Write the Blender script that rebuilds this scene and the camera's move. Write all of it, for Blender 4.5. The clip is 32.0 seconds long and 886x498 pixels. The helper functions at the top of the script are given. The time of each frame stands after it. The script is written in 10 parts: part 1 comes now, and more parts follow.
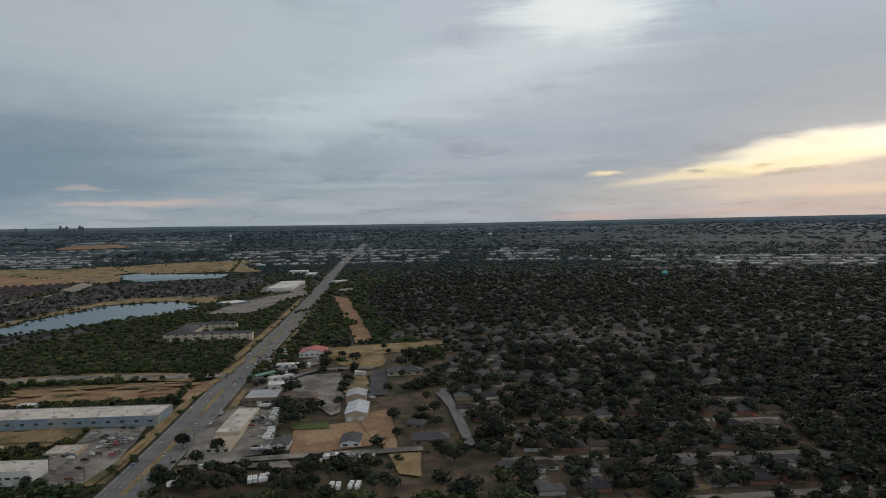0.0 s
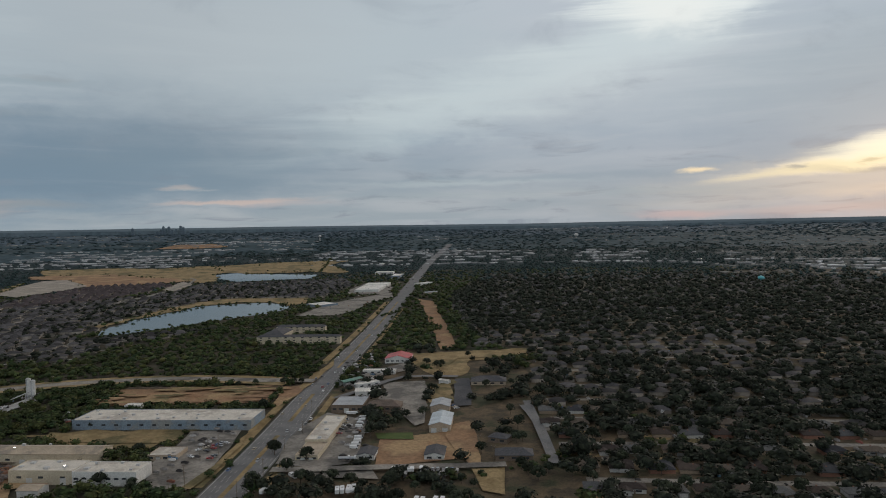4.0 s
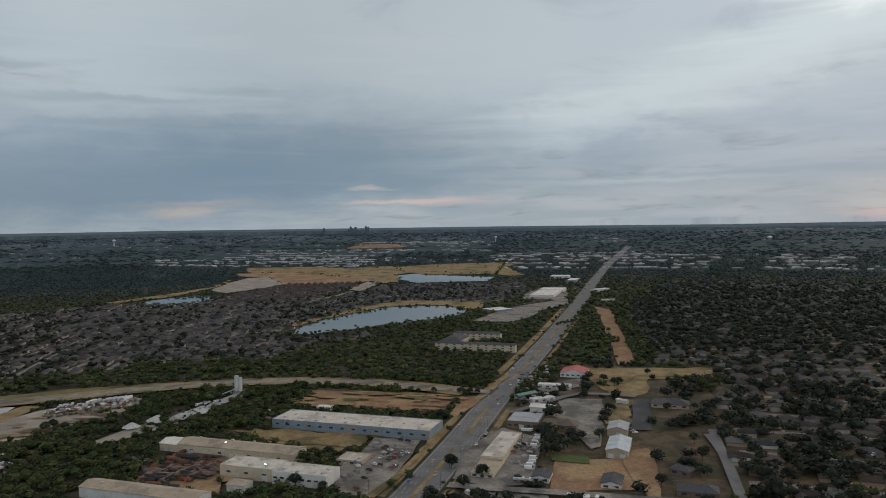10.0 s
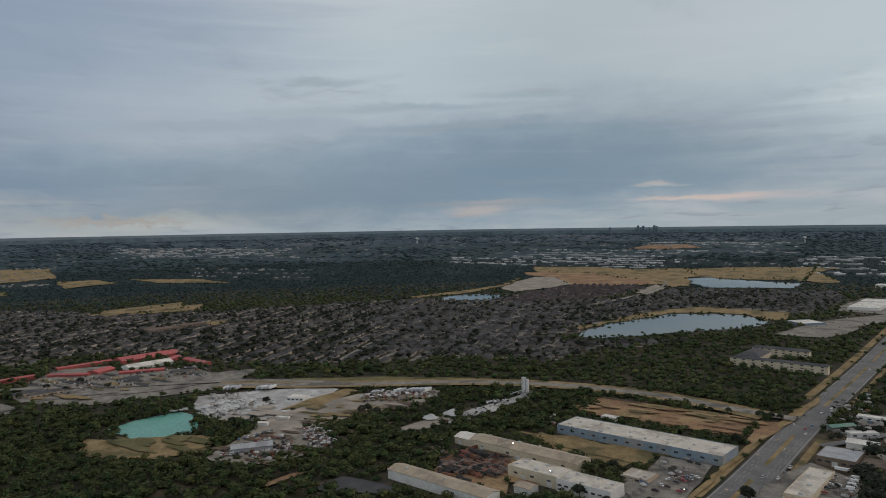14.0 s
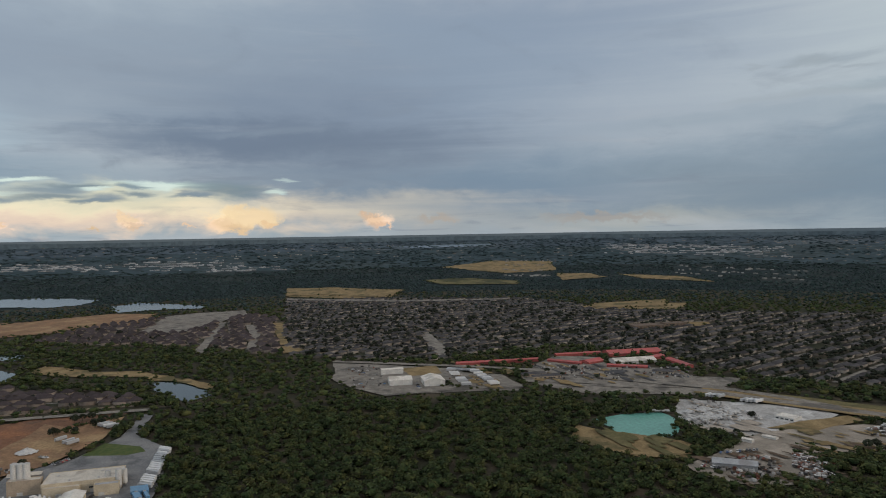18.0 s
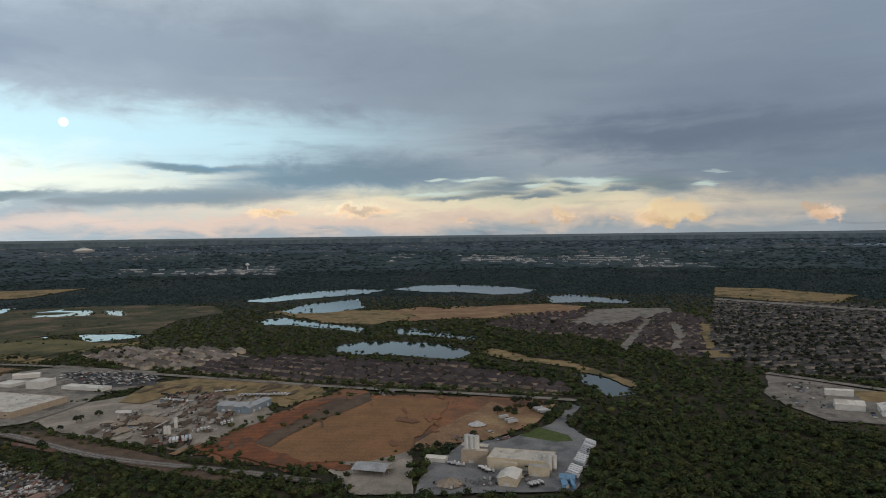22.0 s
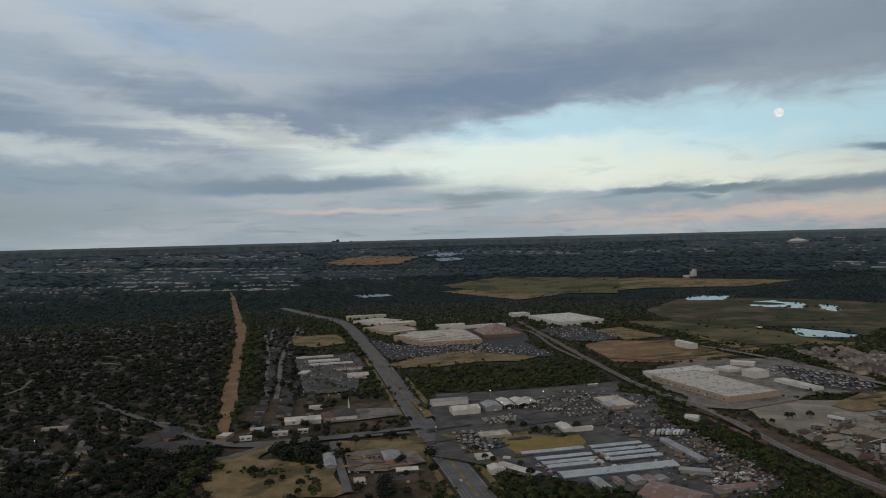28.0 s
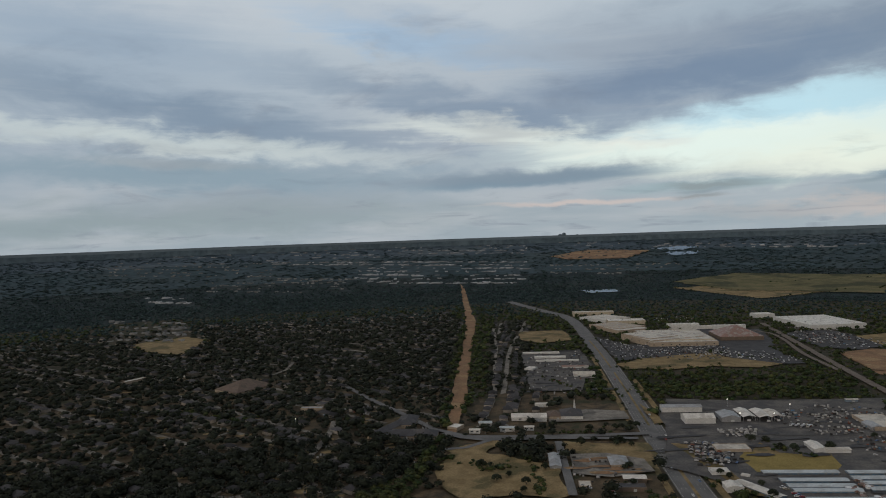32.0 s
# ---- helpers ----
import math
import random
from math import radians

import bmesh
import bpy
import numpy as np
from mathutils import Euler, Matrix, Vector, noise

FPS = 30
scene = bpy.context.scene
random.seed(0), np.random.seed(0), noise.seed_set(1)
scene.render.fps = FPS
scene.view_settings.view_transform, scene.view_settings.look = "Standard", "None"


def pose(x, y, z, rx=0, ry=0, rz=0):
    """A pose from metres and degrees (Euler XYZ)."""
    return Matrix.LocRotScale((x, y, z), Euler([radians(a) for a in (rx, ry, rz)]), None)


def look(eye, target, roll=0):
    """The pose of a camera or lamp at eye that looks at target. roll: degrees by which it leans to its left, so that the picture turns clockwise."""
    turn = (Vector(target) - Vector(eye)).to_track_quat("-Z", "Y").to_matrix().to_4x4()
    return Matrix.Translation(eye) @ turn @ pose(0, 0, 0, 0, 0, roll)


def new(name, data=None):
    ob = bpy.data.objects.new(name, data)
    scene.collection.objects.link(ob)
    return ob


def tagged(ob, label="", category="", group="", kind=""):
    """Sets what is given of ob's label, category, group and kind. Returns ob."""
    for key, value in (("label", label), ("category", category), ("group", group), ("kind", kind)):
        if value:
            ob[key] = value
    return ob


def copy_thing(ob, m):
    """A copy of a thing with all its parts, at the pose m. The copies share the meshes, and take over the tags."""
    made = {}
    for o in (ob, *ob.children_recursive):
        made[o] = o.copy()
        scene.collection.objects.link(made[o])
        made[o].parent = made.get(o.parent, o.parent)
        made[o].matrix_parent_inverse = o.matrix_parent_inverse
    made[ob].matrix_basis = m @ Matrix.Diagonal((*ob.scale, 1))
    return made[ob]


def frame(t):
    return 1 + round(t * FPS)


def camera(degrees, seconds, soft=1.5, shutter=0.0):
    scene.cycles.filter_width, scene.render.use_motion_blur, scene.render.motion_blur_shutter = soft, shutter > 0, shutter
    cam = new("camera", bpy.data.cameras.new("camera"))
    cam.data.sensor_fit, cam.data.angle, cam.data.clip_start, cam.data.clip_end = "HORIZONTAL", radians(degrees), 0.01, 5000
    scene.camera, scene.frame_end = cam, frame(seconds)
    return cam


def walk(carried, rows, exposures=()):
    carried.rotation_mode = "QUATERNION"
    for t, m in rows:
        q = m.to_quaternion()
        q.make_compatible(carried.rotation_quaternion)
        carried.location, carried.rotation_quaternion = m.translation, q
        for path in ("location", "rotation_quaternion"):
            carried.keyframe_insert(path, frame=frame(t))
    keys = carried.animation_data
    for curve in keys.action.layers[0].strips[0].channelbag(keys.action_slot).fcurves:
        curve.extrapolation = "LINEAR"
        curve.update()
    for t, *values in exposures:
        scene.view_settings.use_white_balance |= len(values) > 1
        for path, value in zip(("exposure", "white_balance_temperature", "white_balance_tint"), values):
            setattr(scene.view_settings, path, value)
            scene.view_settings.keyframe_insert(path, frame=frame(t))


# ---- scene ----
cam = camera(64.09, 32.0, soft=1.0)


def step(t, x, y, z, yaw, tilt, roll):
    """One row of the flight: place, heading (counter-clockwise from +y), tilt and roll in degrees."""
    a, b = radians(yaw), radians(tilt)
    way = Vector((-math.sin(a) * math.cos(b), math.cos(a) * math.cos(b), math.sin(b)))
    return t, look((x, y, z), Vector((x, y, z)) + way * 100, roll)


walk(cam, [
    step(0, 1.99, 0.33, 147.22, -0.000, -2.216, -1.325),
    step(0.5, 2.04, 0.36, 148.60, 0.779, -2.212, -1.360),
    step(1, 2.05, 0.35, 149.88, 1.749, -2.221, -1.385),
    step(1.5, 2.06, 0.35, 151.22, 2.661, -2.221, -1.388),
    step(2, 2.09, 0.33, 152.61, 3.528, -2.203, -1.354),
    step(2.5, 2.18, 0.30, 154.02, 4.372, -2.208, -1.387),
    step(3, 2.23, 0.19, 155.45, 5.197, -2.221, -1.417),
    step(3.5, 2.34, 0.13, 156.91, 6.009, -2.206, -1.373),
    step(5.5, 2.32, 0.11, 162.36, 9.416, -2.184, -1.348),
    step(6, 2.33, 0.21, 163.67, 10.302, -2.169, -1.329),
    step(6.5, 2.32, 0.37, 164.99, 11.216, -2.163, -1.336),
    step(7, 2.29, 0.48, 166.34, 12.329, -2.143, -1.379),
    step(7.5, 2.24, 0.54, 167.70, 13.453, -2.142, -1.371),
    step(8, 2.10, 0.54, 169.05, 14.754, -2.131, -1.281),
    step(8.5, 1.91, 0.52, 170.39, 16.051, -2.127, -1.265),
    step(9, 1.74, 0.55, 171.68, 17.374, -2.094, -1.239),
    step(9.5, 1.48, 0.65, 172.95, 18.802, -2.070, -1.176),
    step(10, 1.09, 0.76, 174.18, 20.936, -2.032, -1.249),
    step(10.5, 0.82, 0.82, 175.44, 22.997, -2.003, -1.271),
    step(11, 0.77, 0.76, 176.78, 25.319, -1.972, -1.282),
    step(11.5, 0.92, 0.58, 178.06, 27.640, -1.927, -1.266),
    step(12, 1.13, 0.29, 179.33, 29.995, -1.896, -1.312),
    step(12.5, 1.32, 0.02, 180.64, 33.061, -1.845, -1.341),
    step(13, 1.37, -0.28, 181.97, 36.563, -1.820, -1.322),
    step(13.5, 1.30, -0.58, 183.29, 40.143, -1.772, -1.284),
    step(15.5, 1.75, -2.27, 189.21, 56.500, -1.655, -1.274),
    step(16, 1.72, -2.40, 190.59, 61.673, -1.586, -1.216),
    step(16.5, 1.49, -2.23, 191.80, 66.312, -1.540, -1.199),
    step(17, 1.07, -1.80, 192.97, 71.404, -1.487, -1.221),
    step(17.5, 0.67, -1.38, 194.09, 76.666, -1.428, -1.207),
    step(18, 0.41, -0.98, 195.14, 81.534, -1.362, -1.165),
    step(18.5, 0.35, -0.70, 196.26, 85.853, -1.339, -1.083),
    step(19, 0.39, -0.38, 197.50, 90.829, -1.308, -1.087),
    step(19.5, 0.28, -0.08, 198.71, 93.763, -1.313, -1.017),
    step(20, 0.00, -0.00, 199.99, 96.116, -1.324, -0.953),
    step(20.5, -0.49, -0.18, 201.28, 99.606, -1.317, -0.934),
    step(21, -1.31, -0.47, 202.56, 104.733, -1.301, -0.932),
    step(21.5, -2.19, -0.62, 203.73, 110.223, -1.275, -0.978),
    step(22, -2.82, -0.60, 204.82, 115.071, -1.280, -0.968),
    step(22.5, -3.13, -0.53, 205.90, 116.913, -1.296, -0.943),
    step(23, -3.16, -0.53, 207.13, 117.488, -1.328, -0.925),
    step(23.5, -3.01, -0.68, 208.50, 118.249, -1.364, -0.910),
    step(24, -2.83, -0.95, 209.84, 120.955, -1.365, -0.891),
    step(24.5, -2.76, -1.29, 211.05, 123.913, -1.348, -0.874),
    step(25, -2.75, -1.68, 212.15, 129.291, -1.306, -0.826),
    step(25.5, -2.65, -2.09, 213.32, 131.772, -1.311, -0.815),
    step(26, -2.46, -2.42, 214.41, 137.073, -1.275, -0.901),
    step(26.5, -2.47, -2.12, 215.34, 150.472, -1.153, -1.031),
    step(28.5, -3.88, 2.48, 218.49, 170.900, -0.961, -1.833),
    step(29, -4.09, 3.34, 219.44, 174.092, -0.946, -1.987),
    step(29.5, -4.11, 3.86, 220.59, 177.310, -0.906, -2.033),
    step(30, -4.12, 4.05, 221.97, 180.025, -0.967, -1.984),
    step(30.5, -4.24, 4.03, 223.40, 183.042, -0.950, -2.029),
    step(31, -4.52, 3.92, 224.75, 184.289, -0.978, -2.067),
    step(31.5, -5.01, 3.79, 225.99, 185.398, -1.017, -2.063),
    step(32, -5.55, 3.65, 227.16, 186.827, -1.017, -2.110),
], exposures=[(0, 0.0), (9, 0.1), (13, 0.12), (19, 0.1), (22, -0.1), (25, -0.40), (28, -0.58), (30, -0.58), (32, -0.5)])

# ---- sky, sun, exposure ----
world = bpy.data.worlds.new("evening_sky")
scene.world = world
world.use_nodes = True
WN, WL = world.node_tree.nodes, world.node_tree.links
WN.clear()


def w_math(op, a, b=None, c=None, clamp=False):
    n = WN.new("ShaderNodeMath")
    n.operation, n.use_clamp = op, clamp
    for i, v in enumerate((a, b, c)):
        if v is None:
            continue
        if isinstance(v, (int, float)):
            n.inputs[i].default_value = v
        else:
            WL.new(v, n.inputs[i])
    return n.outputs[0]


def w_mix(fac, a, b, mode="MIX"):
    n = WN.new("ShaderNodeMix")
    n.data_type, n.blend_type = "RGBA", mode
    for sock, v in ((n.inputs[0], fac), (n.inputs[6], a), (n.inputs[7], b)):
        if isinstance(v, (int, float)):
            sock.default_value = v
        elif isinstance(v, tuple):
            sock.default_value = (*v, 1)
        else:
            WL.new(v, sock)
    return n.outputs[2]


def w_noise(vec, scale, detail=6.0, rough=0.55, dist=0.0):
    n = WN.new("ShaderNodeTexNoise")
    n.inputs["Scale"].default_value, n.inputs["Detail"].default_value = scale, detail
    n.inputs["Roughness"].default_value, n.inputs["Distortion"].default_value = rough, dist
    WL.new(vec, n.inputs["Vector"])
    return n.outputs["Fac"]


def w_vec(x, y, z):
    n = WN.new("ShaderNodeCombineXYZ")
    for s, v in zip(n.inputs, (x, y, z)):
        if isinstance(v, (int, float)):
            s.default_value = v
        else:
            WL.new(v, s)
    return n.outputs[0]


def w_step(v, lo, hi):
    n = WN.new("ShaderNodeMapRange")
    n.interpolation_type = "SMOOTHSTEP"
    WL.new(v, n.inputs[0])
    n.inputs[1].default_value, n.inputs[2].default_value = lo, hi
    return n.outputs[0]


coord = WN.new("ShaderNodeTexCoord")
split = WN.new("ShaderNodeSeparateXYZ")
WL.new(coord.outputs["Generated"], split.inputs[0])
DX, DY, DZ = split.outputs
AZ = w_math("MULTIPLY_ADD", w_math("ARCTAN2", w_math("MULTIPLY", DX, -1.0), DY), 57.29578, 0.0)
AZ = w_math("ADD", AZ, w_math("MULTIPLY", w_math("LESS_THAN", AZ, -90.0), 360.0))
EL = w_math("MULTIPLY", w_math("ARCSINE", DZ), 57.29578)
# cloud deck seen in perspective, and thin streaks along the horizon
inv = w_math("DIVIDE", 1.0, w_math("ADD", w_math("MAXIMUM", DZ, 0.0), 0.11))
deck = w_vec(w_math("MULTIPLY", DX, inv), w_math("MULTIPLY", DY, inv), 0.0)
n_big = w_noise(deck, 0.55, 4, 0.5, 0.4)
n_mid = w_noise(deck, 1.7, 8, 0.58, 0.6)
streak = w_vec(w_math("MULTIPLY", AZ, 0.05), w_math("MULTIPLY", EL, 0.75), 3.0)
n_str = w_noise(streak, 1.0, 7, 0.6, 0.5)
n_edge = w_noise(w_vec(w_math("MULTIPLY", AZ, 0.2), w_math("MULTIPLY", EL, 0.5), 9.0), 1.0, 6, 0.6, 0.3)
WOB_E = w_math("MULTIPLY", w_math("SUBTRACT", n_edge, 0.5), 3.2)
WOB_A = w_math("MULTIPLY", w_math("SUBTRACT", n_str, 0.5), 14.0)
EW, AW = w_math("ADD", EL, WOB_E), w_math("ADD", AZ, WOB_A)


def field(amp_a, amp_e):
    """Bearing and height in degrees, wavering with the cloud noise."""
    return w_vec(w_math("MULTIPLY_ADD", w_math("SUBTRACT", n_str, 0.5), amp_a, AZ), w_math("MULTIPLY_ADD", w_math("SUBTRACT", n_edge, 0.5), amp_e, EL), 0.0)


n_puff = w_noise(w_vec(w_math("MULTIPLY", AZ, 0.9), w_math("MULTIPLY", EL, 1.1), 5.0), 1.0, 6, 0.65, 0.2)
FIELDS = {"soft": field(16.0, 4.0), "thin": field(9.0, 1.3), "puff": w_vec(w_math("MULTIPLY_ADD", w_math("SUBTRACT", n_puff, 0.5), 3.5, AZ), w_math("MULTIPLY_ADD", w_math("SUBTRACT", n_puff, 0.5), 2.2, EL), 0.0)}


def patch(az, el, wide, high, lean, colour, strength, kind="soft"):
    """Lays one cloud bank, gap or glow into the sky round a bearing and a height."""
    global col
    m = WN.new("ShaderNodeMapping")
    m.vector_type = "TEXTURE"
    m.inputs["Location"].default_value, m.inputs["Rotation"].default_value, m.inputs["Scale"].default_value = (az, el, 0), (0, 0, radians(-lean)), (wide, high, 1)
    # the next patch waits for the one before it, which keeps the sky quick to work out
    turn = WN.new("ShaderNodeVectorMath")
    turn.operation = "MULTIPLY_ADD"
    WL.new(col, turn.inputs[0])
    turn.inputs[1].default_value = (1e-5, 1e-5, 0)
    WL.new(FIELDS[kind], turn.inputs[2])
    WL.new(turn.outputs[0], m.inputs["Vector"])
    n = WN.new("ShaderNodeVectorMath")
    n.operation = "LENGTH"
    WL.new(m.outputs[0], n.inputs[0])
    r = WN.new("ShaderNodeMapRange")
    r.interpolation_type = "SMOOTHSTEP"
    WL.new(n.outputs["Value"], r.inputs[0])
    r.inputs[1].default_value, r.inputs[2].default_value = (1.7, 0.1) if kind == "soft" else (1.3, 0.4) if kind == "puff" else (1.35, 0.25)
    r.inputs[3].default_value, r.inputs[4].default_value = 0.0, strength
    col = w_mix(r.outputs[0], col, colour)


sky = WN.new("ShaderNodeTexSky")
sky.sky_type, sky.sun_disc = "NISHITA", False
sky.sun_elevation, sky.sun_rotation = radians(4), radians(32)
sky.altitude, sky.air_density, sky.dust_density = 200, 1.0, 1.5

# overcast: darker blue-grey low down, paler overhead
col = w_mix(w_step(EL, 0.0, 7.0), (0.26, 0.325, 0.365), (0.255, 0.325, 0.39))
col = w_mix(w_step(EL, 5.0, 19.0), col, (0.385, 0.455, 0.505))
col = w_mix(w_math("MULTIPLY", w_step(n_big, 0.38, 0.68), 0.35), col, (0.47, 0.50, 0.52))
col = w_mix(w_math("MULTIPLY", w_step(n_mid, 0.52, 0.75), 0.45), col, (0.17, 0.205, 0.255))
col = w_mix(w_math("MULTIPLY", w_step(n_str, 0.58, 0.75), 0.25), col, (0.36, 0.40, 0.42))
patch(33.2, 4.43, 19.2, 2.74, 0, (0.124, 0.209, 0.287), 0.8, 'soft')
patch(17.2, 13.56, 13.7, 4.11, 0, (0.417, 0.515, 0.546), 0.7, 'soft')
patch(44.5, 13.04, 19.2, 4.11, 0, (0.407, 0.503, 0.533), 0.6, 'soft')
patch(45.8, 3.31, 19.2, 2.74, 0, (0.157, 0.254, 0.342), 0.6, 'soft')
patch(70.3, 14.31, 16, 5.48, 0, (0.157, 0.223, 0.323), 0.85, 'soft')
patch(51.6, 4.96, 16.4, 3.42, 0, (0.135, 0.212, 0.292), 0.8, 'soft')
patch(89.5, 11.85, 13.7, 6.85, 0, (0.124, 0.184, 0.275), 0.75, 'soft')
patch(88.3, 12.72, 15.1, 5.94, 0, (0.151, 0.22, 0.314), 0.75, 'soft')
patch(77.8, 3.34, 11.9, 3.2, 0, (0.129, 0.202, 0.287), 0.8, 'soft')
patch(103.2, 14.25, 16, 4.11, 0, (0.314, 0.392, 0.456), 0.6, 'soft')
patch(118.8, 13.49, 23.7, 5.02, -3, (0.181, 0.227, 0.296), 0.75, 'soft')
patch(155.8, 13.92, 22.8, 3.2, 0, (0.174, 0.223, 0.292), 0.8, 'soft')
patch(159.8, 16.36, 13.7, 1.37, 0, (0.293, 0.366, 0.429), 0.7, 'soft')
patch(26.3, 13.41, 17.4, 5.48, 0, (0.265, 0.342, 0.402), 0.65, 'soft')
patch(2.6, 10.26, 14.6, 2.28, 14, (0.47, 0.571, 0.591), 0.7, 'soft')
patch(-10.1, 14.27, 7.8, 2.74, 20, (0.544, 0.651, 0.658), 0.6, 'soft')
patch(-11, 15.93, 5.5, 1.55, 0, (0.747, 0.855, 0.839), 0.65, 'soft')
patch(-24.4, 10.18, 11, 4.11, 0, (0.257, 0.337, 0.376), 0.6, 'soft')
patch(-25.9, 3.21, 15.1, 1.55, 6, (0.50, 0.475, 0.40), 0.55, 'soft')
patch(-30.8, 4.88, 7.8, 1.19, 6, (0.974, 0.949, 0.812), 1, 'thin')
patch(-27, 3.76, 10.5, 0.55, 5, (0.904, 0.788, 0.555), 0.9, 'thin')
patch(-13.2, 3.58, 1.6, 0.23, 0, (0.797, 0.669, 0.438), 0.9, 'thin')
patch(-23.6, 3.12, 5.5, 0.23, 0, (0.235, 0.262, 0.262), 0.7, 'thin')
patch(-29.8, 1.62, 9.1, 0.55, 0, (0.60, 0.545, 0.44), 0.45, 'thin')
patch(-12.7, 0.22, 3.7, 0.41, 0, (0.48, 0.37, 0.355), 0.6, 'thin')
patch(-21.2, 0.31, 6.8, 0.41, 2, (0.46, 0.385, 0.36), 0.4, 'thin')
patch(-0.9, 3.37, 15.1, 0.32, 0, (0.157, 0.242, 0.305), 0.25, 'thin')
patch(-3.1, 2.09, 18.3, 0.32, 0, (0.273, 0.352, 0.371), 0.2, 'thin')
patch(21.1, 1.82, 5.9, 0.27, 0, (0.44, 0.395, 0.388), 0.5, 'thin')
patch(40, 1.87, 7.3, 0.37, 0, (0.273, 0.296, 0.305), 0.6, 'thin')
patch(42, 7.91, 10.5, 0.41, 0, (0.162, 0.238, 0.305), 0.8, 'thin')
patch(46.3, 9.65, 7.3, 0.32, 0, (0.193, 0.275, 0.328), 0.7, 'thin')
patch(36.9, 10.36, 4.1, 0.27, 0, (0.227, 0.305, 0.352), 0.6, 'thin')
patch(5.3, 3.09, 11.9, 0.23, 0, (0.397, 0.491, 0.503), 0.2, 'thin')
patch(53.2, 11.58, 3.7, 0.41, 0, (0.174, 0.238, 0.296), 0.55, 'thin')
patch(60.5, 8.22, 10.5, 0.59, 2, (0.174, 0.246, 0.314), 0.55, 'thin')
patch(41.1, 8.18, 9.1, 0.41, 3, (0.193, 0.27, 0.332), 0.5, 'thin')
patch(40.8, 1.25, 3.2, 0.46, 0, (0.417, 0.381, 0.352), 0.7, 'thin')
patch(66.5, 0.63, 7.3, 0.73, 0, (0.368, 0.402, 0.371), 0.35, 'soft')
patch(94, 7.58, 15.1, 1.37, 0, (0.135, 0.188, 0.262), 0.55, 'soft')
patch(78.7, 12.79, 19.2, 5.02, 0, (0.257, 0.332, 0.413), 0.5, 'soft')
patch(96.8, 7.44, 12.8, 1, 0, (0.11, 0.156, 0.231), 0.4, 'soft')
patch(94.5, 8.09, 5.9, 0.32, 4, (0.257, 0.332, 0.402), 0.6, 'thin')
patch(109.9, 2.1, 23.7, 1.37, 0, (0.755, 0.671, 0.485), 1, 'soft')
patch(110.6, 3.47, 13.7, 0.73, 0, (0.449, 0.631, 0.617), 0.35, 'thin')
patch(74.5, 0.77, 15.1, 1, 0, (0.368, 0.381, 0.342), 0.3, 'soft')
patch(102.6, 3.9, 5, 0.37, 0, (0.599, 0.776, 0.701), 0.9, 'thin')
patch(113.8, 3.05, 9.6, 0.27, 0, (0.114, 0.202, 0.262), 0.3, 'thin')
patch(97.3, 1.41, 2.6, 0.91, 0, (0.89, 0.71, 0.426), 1, 'puff')
patch(98.9, 0.9, 1.2, 0.64, 0, (0.869, 0.651, 0.42), 0.9, 'puff')
patch(86.6, 1.03, 1.2, 0.64, 0, (0.865, 0.657, 0.474), 0.9, 'puff')
patch(105.4, 1.26, 0.9, 0.59, 0, (0.88, 0.68, 0.467), 1, 'puff')
patch(113.7, 1.11, 0.6, 0.32, 0, (0.868, 0.67, 0.489), 0.9, 'puff')
patch(121.8, 1.91, 3.7, 0.64, 0, (0.895, 0.746, 0.521), 0.9, 'puff')
patch(145.2, 6.61, 15.1, 2.37, 0, (0.503, 0.687, 0.745), 1, 'soft')
patch(139.8, 7.65, 19.2, 2.01, 0, (0.428, 0.631, 0.716), 1, 'soft')
patch(164.5, 6.98, 11.9, 1.19, 0, (0.664, 0.761, 0.716), 0.9, 'soft')
patch(156.9, 5.15, 15.1, 1.64, 0, (0.664, 0.73, 0.644), 0.9, 'soft')
patch(144.2, 4.08, 13.7, 1, 0, (0.691, 0.73, 0.631), 0.8, 'soft')
patch(127.6, 1.06, 28.3, 0.82, 0, (0.618, 0.474, 0.395), 0.8, 'soft')
patch(133.6, 5.28, 4.6, 0.32, -2, (0.124, 0.227, 0.319), 0.95, 'thin')
patch(146.4, 3.08, 8.7, 0.37, 0, (0.162, 0.258, 0.332), 0.5, 'thin')
patch(121.2, 4.6, 8.2, 1.19, 0, (0.157, 0.254, 0.342), 0.85, 'soft')
patch(130.2, 3.18, 9.1, 0.32, 0, (0.181, 0.27, 0.342), 0.35, 'thin')
patch(128.5, 1.79, 2.1, 0.41, 0, (0.858, 0.622, 0.376), 0.9, 'puff')
patch(121.3, 1.84, 2.7, 0.41, 0, (0.842, 0.599, 0.373), 0.9, 'puff')
patch(93.1, 7.05, 12.8, 1.55, 0, (0.096, 0.136, 0.202), 0.45, 'soft')
patch(150.6, 3.1, 6.8, 0.27, 0, (0.135, 0.235, 0.319), 0.5, 'thin')
patch(124.6, 4.75, 6.8, 0.91, 0, (0.145, 0.238, 0.305), 0.9, 'soft')
patch(167, 3.14, 7.3, 0.41, 0, (0.235, 0.342, 0.381), 0.8, 'thin')
patch(207.5, 10.18, 19.2, 1.55, -9, (0.145, 0.212, 0.292), 0.8, 'soft')
patch(185.7, 10.28, 13.7, 1.37, -12, (0.14, 0.209, 0.296), 0.7, 'soft')
patch(166, 11.41, 15.1, 1.83, 5, (0.129, 0.191, 0.283), 0.85, 'soft')
patch(207.6, 7.82, 19.2, 0.82, -5, (0.562, 0.638, 0.604), 0.5, 'soft')
